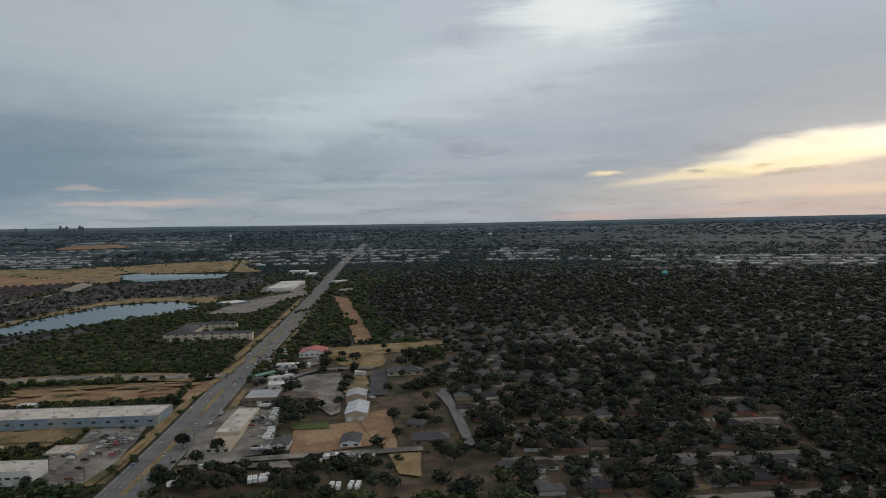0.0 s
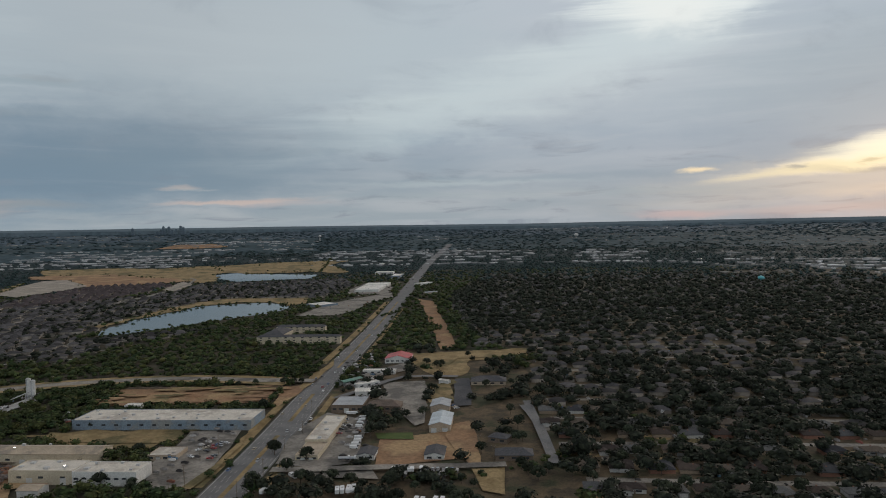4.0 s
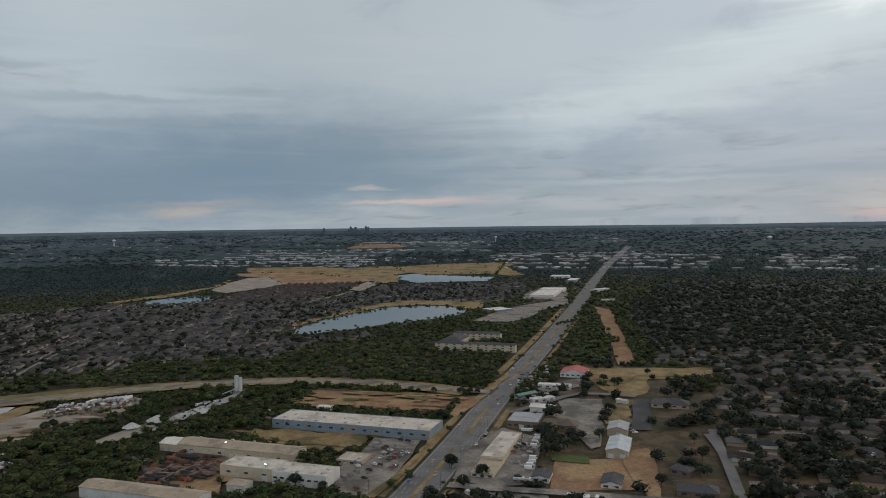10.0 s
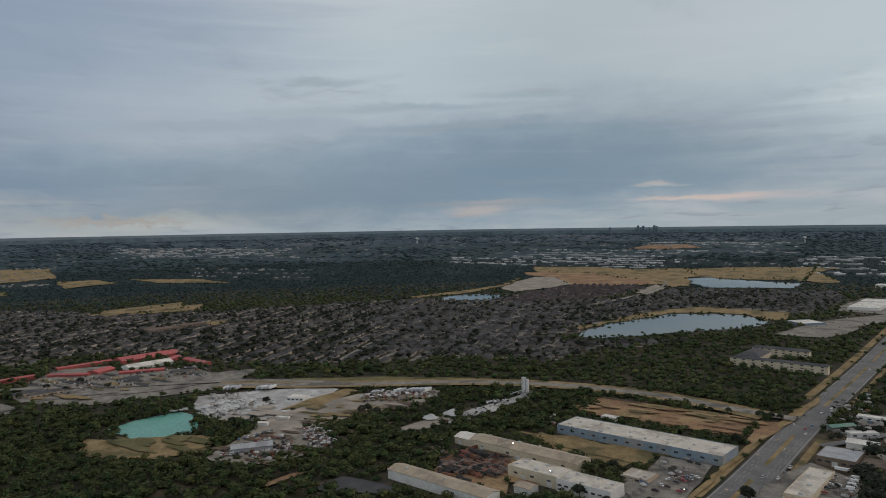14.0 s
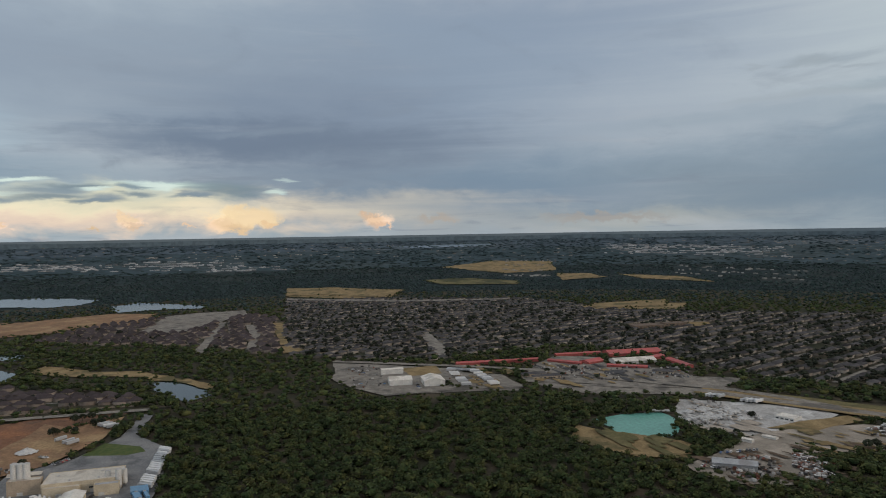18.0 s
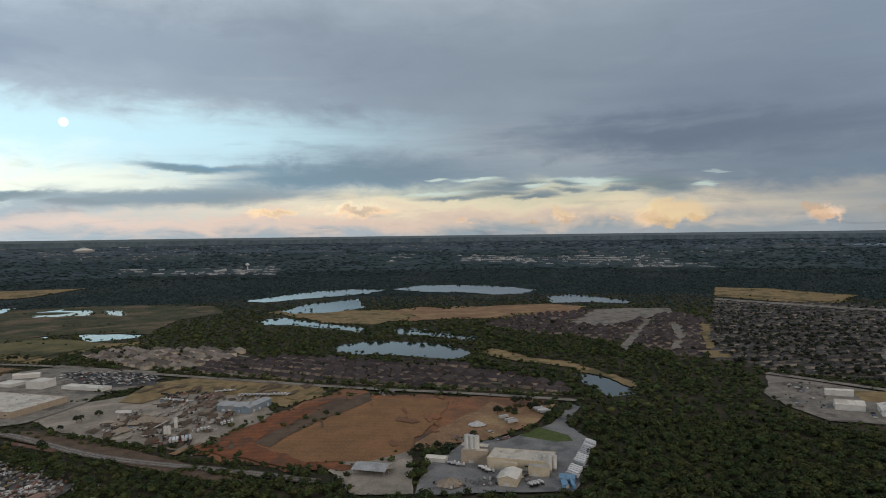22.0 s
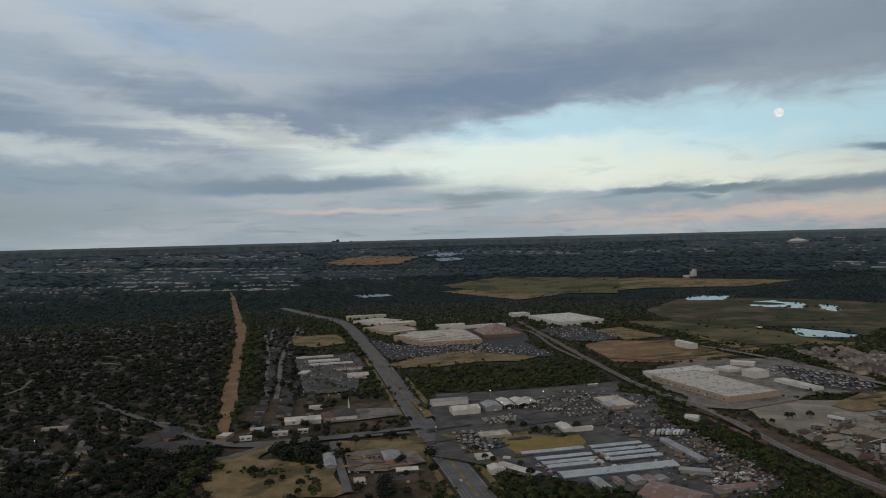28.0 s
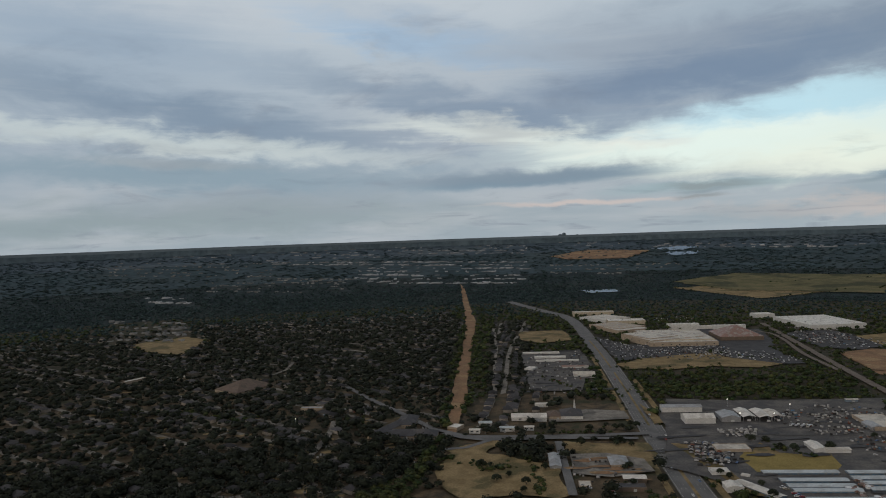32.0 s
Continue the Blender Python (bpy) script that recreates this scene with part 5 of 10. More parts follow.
MATS.update({
    "blue_wall": sheet("pale_blue_wall", (0.20, 0.25, 0.295), (0.16, 0.20, 0.24), (0.235, 0.24, 0.235), 0.85), "cream_wall": shell("cream_wall", (0.50, 0.43, 0.32)),
    "white_wall": shell("white_wall", (0.58, 0.57, 0.54)), "tan_wall": shell("tan_wall", (0.38, 0.31, 0.235)),
    "brown_wall": shell("brown_brick_wall", (0.17, 0.13, 0.10)), "grey_wall": shell("grey_metal_wall", (0.29, 0.29, 0.29)),
    "red_wall": shell("red_painted_wall", (0.32, 0.09, 0.08)),
    "tan_roof": sheet("weathered_cream_roof", (0.54, 0.495, 0.42), (0.44, 0.40, 0.335), (0.33, 0.29, 0.24)),
    "white_roof": sheet("white_membrane_roof", (0.66, 0.63, 0.57), (0.55, 0.52, 0.465), (0.43, 0.40, 0.35)),
    "brown_roof": sheet("faded_tan_metal_roof", (0.37, 0.295, 0.21), (0.30, 0.24, 0.165), (0.22, 0.18, 0.135)),
    "grey_roof": sheet("grey_metal_roof", (0.33, 0.345, 0.36), (0.27, 0.28, 0.29), (0.22, 0.22, 0.22)),
    "bluewhite_roof": sheet("pale_blue_metal_roof", (0.46, 0.51, 0.53), (0.39, 0.43, 0.45), (0.34, 0.37, 0.38)),
    "red_roof": sheet("red_metal_roof", (0.42, 0.075, 0.07), (0.35, 0.07, 0.065), (0.29, 0.075, 0.07)),
    "green_roof": sheet("green_canopy", (0.10, 0.22, 0.17), (0.09, 0.19, 0.15), (0.12, 0.2, 0.16)),
    "rust_roof": sheet("rusty_metal_roof", (0.24, 0.13, 0.095), (0.19, 0.12, 0.10), (0.28, 0.24, 0.21), patch=0.12),
    "brown_shingle": sheet("brown_shingle_roof", (0.16, 0.125, 0.10), (0.13, 0.10, 0.085), (0.11, 0.09, 0.075), 0.9),
    "dark_shingle": sheet("dark_shingle_roof", (0.085, 0.085, 0.09), (0.065, 0.065, 0.07), (0.105, 0.10, 0.10), 0.9),
    "door_white": shell("roller_door", (0.50, 0.50, 0.48), 0.5), "door_blue": shell("blue_roller_door", (0.10, 0.19, 0.28), 0.5),
    "glass": material("dark_window_glass", (0.03, 0.035, 0.04), (0.05, 0.055, 0.06), 0.5, 0.08, fine=0, bump=0),
    "vent": shell("roof_vent_metal", (0.42, 0.42, 0.41), 0.5), "steel": shell("galvanised_steel", (0.36, 0.37, 0.38), 0.45),
    "rubber": shell("tyre_rubber", (0.03, 0.03, 0.03)), "wood": shell("weathered_pole_wood", (0.16, 0.125, 0.095)),
    "signal": shell("yellow_paint", (0.55, 0.38, 0.06)),
})


def part(name, bm, mat, parent, label=""):
    """Links a bmesh as one mesh under a thing or a part."""
    me = bpy.data.meshes.new(name)
    bmesh.ops.recalc_face_normals(bm, faces=bm.faces)
    bm.to_mesh(me)
    bm.free()
    me.materials.append(MATS[mat] if isinstance(mat, str) else mat)
    ob = new(name, me)
    ob.parent = parent
    return tagged(ob, label)


def box(bm, x0, x1, y0, y1, z0, z1, bottom=True):
    v = [bm.verts.new((x, y, z)) for z in (z0, z1) for x, y in ((x0, y0), (x1, y0), (x1, y1), (x0, y1))]
    for f in ((4, 5, 6, 7), (0, 1, 5, 4), (1, 2, 6, 5), (2, 3, 7, 6), (3, 0, 4, 7)) + (((3, 2, 1, 0),) if bottom else ()):
        bm.faces.new([v[i] for i in f])
    return v


def boxed(*dims):
    bm = bmesh.new()
    box(bm, *dims)
    return bm


def base_at(name, x, y, rot, z=0.0):
    ob = new(name)
    ob.matrix_world = pose(x, y, z + float(height(x, y)), 0, 0, rot)
    ob.empty_display_size = 1
    return ob


def prism(bm, pts, y0, y1):
    """A profile in x and z drawn out along y."""
    a = [bm.verts.new((x, y0, z)) for x, z in pts]
    b = [bm.verts.new((x, y1, z)) for x, z in pts]
    n = len(pts)
    bm.faces.new(a)
    bm.faces.new(b[::-1])
    for i in range(n):
        bm.faces.new((a[i], a[(i + 1) % n], b[(i + 1) % n], b[i]))


def tube(bm, x, y, z0, z1, r0, r1=None, n=10):
    m = Matrix.Translation((x, y, (z0 + z1) / 2))
    bmesh.ops.create_cone(bm, cap_ends=True, segments=n, radius1=r0, radius2=r0 if r1 is None else r1, depth=z1 - z0, matrix=m)


def roof_mesh(w, d, h, style, along_x):
    """Roof of w by d on walls of height h: a slab behind a parapet, a low gable or a hip."""
    bm = bmesh.new()
    e = 0.5
    if style in ("flat",):
        box(bm, -w / 2 + 0.35, w / 2 - 0.35, -d / 2 + 0.35, d / 2 - 0.35, h - 0.9, h - 0.35)
    elif style == "hip":
        rise = min(w, d) * 0.22
        a, b = w / 2 + e, d / 2 + e
        k = min(a, b)
        top = [(-a + k, 0), (a - k, 0)] if a >= b else [(0, -b + k), (0, b - k)]
        lo = [bm.verts.new((x, y, h - 0.1)) for x, y in ((-a, -b), (a, -b), (a, b), (-a, b))]
        lw = [bm.verts.new((x, y, h - 0.4)) for x, y in ((-a, -b), (a, -b), (a, b), (-a, b))]
        t = [bm.verts.new((x, y, h + rise)) for x, y in top]
        if a >= b:
            fs = [(lo[0], lo[1], t[1], t[0]), (lo[1], lo[2], t[1]), (lo[2], lo[3], t[0], t[1]), (lo[3], lo[0], t[0])]
        else:
            fs = [(lo[0], lo[1], t[0]), (lo[1], lo[2], t[1], t[0]), (lo[2], lo[3], t[1]), (lo[3], lo[0], t[0], t[1])]
        for f in fs:
            bm.faces.new(f)
        bm.faces.new(lw[::-1])
        for i in range(4):
            bm.faces.new((lw[i], lw[(i + 1) % 4], lo[(i + 1) % 4], lo[i]))
    else:
        rise = min(w, d) * (0.13 if style != "storage" else 0.08)
        if along_x:
            pts = [(-d / 2 - e, h - 0.15), (0, h + rise), (d / 2 + e, h - 0.15), (d / 2 + e, h + 0.1), (0, h + rise + 0.25), (-d / 2 - e, h + 0.1)]
            prism(bm, pts, -w / 2 - e, w / 2 + e)
            bmesh.ops.rotate(bm, verts=bm.verts, cent=(0, 0, 0), matrix=Matrix.Rotation(radians(90), 3, "Z"))
        else:
            pts = [(-w / 2 - e, h - 0.15), (0, h + rise), (w / 2 + e, h - 0.15), (w / 2 + e, h + 0.1), (0, h + rise + 0.25), (-w / 2 - e, h + 0.1)]
            prism(bm, pts, -d / 2 - e, d / 2 + e)
    return bm


def wall_mesh(w, d, h, style, along_x):
    bm = bmesh.new()
    if style == "hip":
        box(bm, -w / 2, w / 2, -d / 2, d / 2, 0, h - 0.15)
    else:
        rise = min(w, d) * (0.13 if style != "storage" else 0.08)
        if along_x:
            prism(bm, [(-d / 2, 0), (d / 2, 0), (d / 2, h - 0.15), (0, h + rise - 0.1), (-d / 2, h - 0.15)], -w / 2, w / 2)
            bmesh.ops.rotate(bm, verts=bm.verts, cent=(0, 0, 0), matrix=Matrix.Rotation(radians(90), 3, "Z"))
        else:
            prism(bm, [(-w / 2, 0), (w / 2, 0), (w / 2, h - 0.15), (0, h + rise - 0.1), (-w / 2, h - 0.15)], -d / 2, d / 2)
    return bm


BUILT = []


def building(x, y, w, d, rot, h, wall, roof, style, label, category="building", doors=0, windows=0, vents=0):
    name = category.replace(" ", "_")
    r = random.Random(int(x * 7 + y * 13))
    ob = base_at(name, x, y, rot)
    tagged(ob, label, category)
    along_x = w >= d
    if style == "canopy":
        for sx in (-1, 1):
            for i in range(max(2, int(d / 9) + 1)):
                yy = -d / 2 + 0.8 + (d - 1.6) * i / max(1, int(d / 9))
                part("post", boxed(sx * (w / 2 - 0.6) - 0.15, sx * (w / 2 - 0.6) + 0.15, yy - 0.15, yy + 0.15, 0, h - 0.1), "steel", ob)
        front = part("back_wall", boxed(-w / 2 + 0.9, w / 2 - 0.9, d / 2 - 0.6, d / 2 - 0.35, 0, h - 0.2), wall, ob)
        top = part("roof", roof_mesh(w, d, h, "gable", along_x), roof, ob)
    elif style == "flat":
        t = 0.35
        front = None
        for q in ((-w / 2, w / 2, -d / 2, -d / 2 + t), (-w / 2, w / 2, d / 2 - t, d / 2), (-w / 2, -w / 2 + t, -d / 2 + t, d / 2 - t), (w / 2 - t, w / 2, -d / 2 + t, d / 2 - t)):
            face = part("wall", boxed(*q, 0, h), wall, ob)
            front = front or face
        top = part("roof", roof_mesh(w, d, h, style, along_x), roof, ob)
    else:
        front = part("body", wall_mesh(w, d, h, style, along_x), wall, ob)
        top = part("roof", roof_mesh(w, d, h, style, along_x), roof, ob)
    if style == "storage":
        n = max(3, int(w / 5.6))
        for i in range(n):
            cx = -w / 2 + w * (i + 0.5) / n
            part("door", boxed(cx - 2.1, cx + 2.1, -d / 2 - 0.05, -d / 2 + 0.02, 0.05, 2.5), "door_blue", front)
    for i in range(doors):
        cx = -w / 2 + w * (i + 0.5 + r.uniform(-0.2, 0.2)) / doors
        hh = min(h * 0.6, 4.2)
        ww = min(2.0 if h > 5 else 1.4, w / doors * 0.4)
        part("door", boxed(cx - ww, cx + ww, -d / 2 - 0.06, -d / 2 + 0.02, 0.03, hh), "door_white", front)
    rows = 3 if h >= 10 and windows >= 9 else 1
    per = max(1, windows // rows) if windows else 0
    for k in range(rows if windows else 0):
        for i in range(per):
            cx = -w / 2 + w * (i + 0.5) / per
            z = h * (k + 0.5) / rows
            ww = min(1.6, w / per * 0.3)
            part("window", boxed(cx - ww, cx + ww, -d / 2 - 0.04, -d / 2 + 0.02, z - 0.6, z + 0.8), "glass", front)
    for i in range(vents):
        nx = max(1, int(math.sqrt(vents * w / d)))
        ny = max(1, math.ceil(vents / nx))
        cx = -w / 2 + w * ((i % nx) + 0.5 + r.uniform(-0.25, 0.25)) / nx
        cy = -d / 2 + d * ((i // nx) + 0.5 + r.uniform(-0.25, 0.25)) / ny
        if abs(cy) > d / 2 - 1.5:
            continue
        s = r.uniform(0.6, 1.6)
        zz = h - 0.4
        if style != "flat":
            zz = h + 0.05 + min(w, d) * 0.13 * (1 - abs(cy if along_x else cx) / ((d if along_x else w) / 2))
        part("roof_vent", boxed(cx - s, cx + s, cy - s * 0.8, cy + s * 0.8, zz, zz + r.uniform(0.7, 1.6)), "vent", top)
    c, s = math.cos(radians(rot)), math.sin(radians(rot))
    foot = [(x + c * a - s * b, y + s * a + c * b) for a, b in ((-w / 2 - 3, -d / 2 - 7), (w / 2 + 3, -d / 2 - 7), (w / 2 + 3, d / 2 + 2), (-w / 2 - 3, d / 2 + 2))]
    keep_open(foot)
    BUILT.append((x, y, max(w, d)))
    return ob


building(-287.1, 536.3, 145.9, 33.2, 2.2, 8, 'blue_wall', 'tan_roof', 'flat', 'long pale blue warehouse with a weathered white roof', 'warehouse', doors=0, windows=14, vents=18)
building(-338.2, 445.6, 102.6, 19.0, 2.2, 8, 'cream_wall', 'brown_roof', 'gable', 'long cream industrial shed with a faded tan roof', 'factory', doors=3, windows=4, vents=3)
building(-400.3, 445.6, 18.5, 16.8, 2.2, 6, 'cream_wall', 'white_roof', 'gable', 'small white shed joined to a long factory', 'shed', doors=1)
building(-303.1, 413.8, 42.9, 20.6, 2.2, 9, 'cream_wall', 'tan_roof', 'flat', 'tan flat-roofed factory hall beside a steel yard', 'factory', doors=2, windows=3, vents=5)
building(-260.5, 413.0, 41.5, 19.5, 2.2, 9, 'white_wall', 'tan_roof', 'flat', 'white factory hall with a striped loading front', 'factory', doors=2, windows=8, vents=6)
building(-295.1, 386.4, 13.3, 10.6, 2.2, 5, 'white_wall', 'brown_roof', 'gable', 'small white shed with a brown roof', 'shed', doors=1)
building(-344.1, 352.6, 91.2, 16.2, 2.2, 7, 'white_wall', 'brown_roof', 'gable', 'large shed with a faded tan metal roof', 'warehouse', doors=2, vents=2)
building(-248.5, 459.5, 20.5, 18.3, 2.2, 4, 'tan_wall', 'tan_roof', 'flat', 'low tan office with a flat roof by parking', 'office', windows=4, doors=1)
building(-345.8, 584.2, 14.9, 8.3, 2.2, 3.5, 'white_wall', 'white_roof', 'flat', 'white site cabin in a fenced dirt lot', 'cabin')
building(-150.7, 514.6, 16.5, 63.3, 2.2, 6, 'cream_wall', 'tan_roof', 'flat', 'long cream commercial building with a flat roof', 'shop building', doors=4, windows=2, vents=4)
building(-148.0, 470.3, 15.6, 33.5, 2.2, 4.5, 'cream_wall', 'brown_roof', 'flat', 'low front block of a cream shop building', 'shop building', doors=2, windows=3)
building(-150.9, 589.0, 27.0, 31.2, 2.2, 7, 'brown_wall', 'grey_roof', 'flat', 'dark brick hall with a pale flat roof', 'hall', windows=5, doors=1)
building(-121.1, 586.5, 28.7, 15.9, 2.2, 5, 'brown_wall', 'brown_shingle', 'hip', 'brown brick building with a hipped shingle roof', 'hall', windows=4)
building(-146.6, 635.5, 21.9, 13.3, 2.2, 5, 'white_wall', 'white_roof', 'gable', 'pale grey metal shed near the crossing', 'shed', doors=1)
building(-146.7, 796.4, 28.7, 29.2, 2.2, 5, 'white_wall', 'red_roof', 'gable', 'store with a bright red metal roof', 'store', windows=5, doors=1)
building(-155.2, 727.8, 34.4, 9.0, 2.2, 4.5, 'white_wall', 'white_roof', 'flat', 'low white roadside shop', 'shop building', windows=5, doors=2)
building(-155.2, 669.1, 24.1, 8.4, 41.6, 4.5, 'white_wall', 'white_roof', 'flat', 'white flat-roofed shop near the crossing', 'shop building', windows=3)
building(-173.8, 678.6, 24.1, 8.4, 54.8, 4.5, 'white_wall', 'green_roof', 'canopy', 'petrol station canopy with a green edge', 'canopy')
building(-66.5, 538.8, 16.1, 33.4, 2.2, 6, 'tan_wall', 'bluewhite_roof', 'gable', 'tan metal hall with a pale blue roof', 'hall', doors=2)
building(-72.7, 586.2, 15.7, 22.0, 2.2, 6, 'tan_wall', 'grey_roof', 'gable', 'tan metal hall with a grey ribbed roof', 'hall', doors=1)
building(-62.4, 469.9, 13.2, 18.5, 2.2, 3.5, 'white_wall', 'dark_shingle', 'gable', 'small white house with a dark roof on a bare lot', 'house', windows=2, doors=1)
building(-108.5, 466.4, 11.7, 15.8, 2.2, 3.5, 'white_wall', 'dark_shingle', 'gable', 'white house with a dark roof beside a bus yard', 'house', windows=2, doors=1)
building(-9.3, 468.8, 24.6, 13.7, 2.2, 4, 'brown_wall', 'dark_shingle', 'hip', 'low brick building with a dark roof', 'building', windows=3)
building(-19.9, 503.6, 13.9, 10.1, -21.0, 4, 'brown_wall', 'dark_shingle', 'hip', 'low brick wing with a dark roof', 'building', windows=2)
building(-80.7, 681.7, 10.8, 5.0, -29.5, 4, 'white_wall', 'white_roof', 'gable', 'small white metal barn', 'shed')
building(-38.0, 684.7, 33.7, 17.0, 2.2, 4, 'tan_wall', 'dark_shingle', 'hip', 'long low house with a dark hipped roof', 'house', windows=4)
building(-304.2, 913.9, 113.3, 9.6, 2.2, 10, 'cream_wall', 'dark_shingle', 'hip', 'three-storey cream apartment block with a dark roof', 'apartment block', windows=30)
building(-330.3, 1004.0, 72.7, 11.0, 2.2, 10, 'cream_wall', 'dark_shingle', 'hip', 'three-storey cream apartment block with a dark roof', 'apartment block', windows=24)
building(-346.5, 950.9, 28.2, 46.7, 2.2, 10, 'cream_wall', 'dark_shingle', 'hip', 'short cream apartment wing with a dark roof', 'apartment block', windows=9)
building(-370.9, 1669.0, 55.9, 157.0, 2.2, 7, 'white_wall', 'white_roof', 'flat', 'white store with a broad flat roof', 'store', vents=4)
building(-372.4, 1736.2, 57.0, 59.6, 2.2, 8, 'white_wall', 'white_roof', 'flat', 'white store with a broad flat roof', 'store', vents=3)
building(-398.2, 1338.0, 43.4, 43.8, 53.5, 5, 'blue_wall', 'white_roof', 'flat', 'blue-walled shop behind trees', 'shop building')
building(-439.9, 2160.4, 55.3, 38.4, 2.2, 8, 'white_wall', 'white_roof', 'flat', 'white store beside the highway', 'store')
building(-373.5, 2012.9, 26.6, 76.3, 2.2, 9, 'blue_wall', 'white_roof', 'flat', 'pale blue shed beside the highway', 'shed')
building(-258.3, 1769.0, 49.5, 23.2, 52.7, 6, 'white_wall', 'white_roof', 'flat', 'white shop beside the highway', 'shop building')
building(-211.3, 1534.7, 29.3, 10.6, 28.5, 5, 'tan_wall', 'grey_roof', 'gable', 'small roadside shop with a grey roof', 'shop building')
building(-648.2, 442.9, 19.4, 17.1, 31.4, 4, 'white_wall', 'white_roof', 'flat', 'white site office on pale gravel', 'office', windows=4)
building(-584.4, 359.7, 9.2, 5.0, 32.1, 4, 'white_wall', 'white_roof', 'gable', 'white shed in a scrap yard', 'shed')
building(-590.5, 385.3, 12.7, 5.0, 31.9, 3, 'white_wall', 'white_roof', 'gable', 'low white shed in a scrap yard', 'shed')
building(-523.9, 310.6, 33.5, 13.7, 60.1, 6, 'grey_wall', 'grey_roof', 'gable', 'long grey shed beside parked trucks', 'shed', doors=3)
building(-1016.7, 204.1, 76.3, 11.0, 92.2, 4, 'red_wall', 'red_roof', 'gable', 'low storage building with a bright red metal roof', 'storage', doors=0)
building(-1020.1, 266.3, 49.6, 9.0, 92.2, 4, 'red_wall', 'red_roof', 'gable', 'low storage building with a bright red metal roof', 'storage', doors=0)
building(-990.8, 322.8, 52.3, 9.0, 46.6, 4, 'red_wall', 'red_roof', 'gable', 'low storage building with a bright red metal roof', 'storage', doors=0)
building(-984.3, 360.9, 30.7, 20.1, 116.6, 4, 'red_wall', 'red_roof', 'gable', 'low storage building with a bright red metal roof', 'storage', doors=0)
building(-936.8, 395.6, 55.0, 9.5, 63.1, 4, 'red_wall', 'red_roof', 'gable', 'low storage building with a bright red metal roof', 'storage', doors=0)
building(-977.6, 421.1, 63.0, 25.5, 92.2, 4, 'white_wall', 'white_roof', 'gable', 'long low storage building with a white roof', 'storage', doors=0)
building(-1050.0, 362.9, 73.2, 9.0, 92.2, 4, 'red_wall', 'red_roof', 'gable', 'low storage building with a bright red metal roof', 'storage', doors=0)
building(-1042.1, 447.9, 86.3, 29.6, 92.2, 4, 'red_wall', 'red_roof', 'gable', 'low storage building with a bright red metal roof', 'storage', doors=0)
building(-944.8, 476.8, 58.3, 11.4, 2.2, 4, 'red_wall', 'red_roof', 'gable', 'low storage building with a bright red metal roof', 'storage', doors=0)
building(-992.4, 460.8, 38.5, 12.9, 122.9, 4, 'red_wall', 'red_roof', 'gable', 'low storage building with a bright red metal roof', 'storage', doors=0)
building(-911.2, 253.6, 34.7, 9.0, 92.2, 5, 'tan_wall', 'dark_shingle', 'hip', 'low school building with a dark roof', 'school', windows=6)
building(-893.8, 265.7, 37.1, 9.0, 92.2, 5, 'tan_wall', 'dark_shingle', 'hip', 'low school wing with a dark roof', 'school', windows=6)
building(-885.5, 423.9, 27.4, 9.0, 57.2, 5, 'tan_wall', 'dark_shingle', 'hip', 'low shop with a dark roof by a junction', 'shop building', windows=4)
building(-973.4, 69.3, 30.3, 9.0, 92.2, 8, 'white_wall', 'white_roof', 'gable', 'white metal truck workshop', 'workshop', doors=2)
building(-906.2, 74.4, 29.0, 23.0, 92.2, 8, 'white_wall', 'white_roof', 'gable', 'white metal truck workshop', 'workshop', doors=2)
building(-896.9, 115.7, 26.2, 32.4, 92.2, 8, 'white_wall', 'white_roof', 'gable', 'white metal truck workshop', 'workshop', doors=2)
building(-1313.6, 595.9, 62.4, 31.3, 92.2, 6, 'brown_wall', 'brown_shingle', 'flat', 'long brown school building', 'school', windows=8)
building(-1327.7, 658.5, 45.1, 22.3, 92.2, 6, 'brown_wall', 'brown_shingle', 'flat', 'brown school wing beside a playing field', 'school', windows=6)
building(-585.3, -200.8, 55.4, 28.8, 98.0, 11, 'cream_wall', 'tan_roof', 'flat', 'cream concrete works hall with a pale roof', 'factory', doors=4, windows=4, vents=4)
building(-543.5, -196.2, 14.7, 23.9, 98.0, 8, 'cream_wall', 'white_roof', 'gable', 'cream annex of the concrete works', 'annex', doors=1)
building(-602.9, -251.6, 24.2, 8.5, 98.0, 9, 'grey_wall', 'tan_roof', 'gable', 'grey mixing shed between silos', 'shed')
building(-568.7, -275.1, 18.2, 8.8, 98.0, 5, 'white_wall', 'white_roof', 'gable', 'white metal shed beside a works yard', 'shed', doors=1)
building(-648.8, -575.0, 38.0, 21.6, 98.0, 8, 'blue_wall', 'grey_roof', 'gable', 'blue-grey metal workshop on gravel', 'workshop', doors=3)
building(-662.5, -557.3, 47.5, 13.0, 188.0, 8, 'blue_wall', 'grey_roof', 'gable', 'blue-grey metal workshop wing', 'workshop', doors=3)
building(-521.4, -313.2, 29.7, 21.1, 98.0, 6, 'white_wall', 'grey_roof', 'canopy', 'open-sided shed with a pale metal roof', 'canopy')
building(-549.0, -873.9, 157.3, 81.7, 98.0, 9, 'tan_wall', 'tan_roof', 'flat', 'very large flat-roofed works with rows of vents', 'factory', doors=2, windows=10, vents=40)
building(-555.3, -965.4, 46.3, 100.7, 98.0, 8, 'white_wall', 'white_roof', 'flat', 'long white building along a works', 'factory', vents=8)
building(-647.7, -918.3, 26.0, 26.2, 98.0, 12, 'white_wall', 'white_roof', 'flat', 'tall white cube-shaped building', 'building')
building(-662.5, -846.7, 68.0, 17.2, 98.0, 6, 'white_wall', 'white_roof', 'flat', 'low white hall beside car park', 'hall')
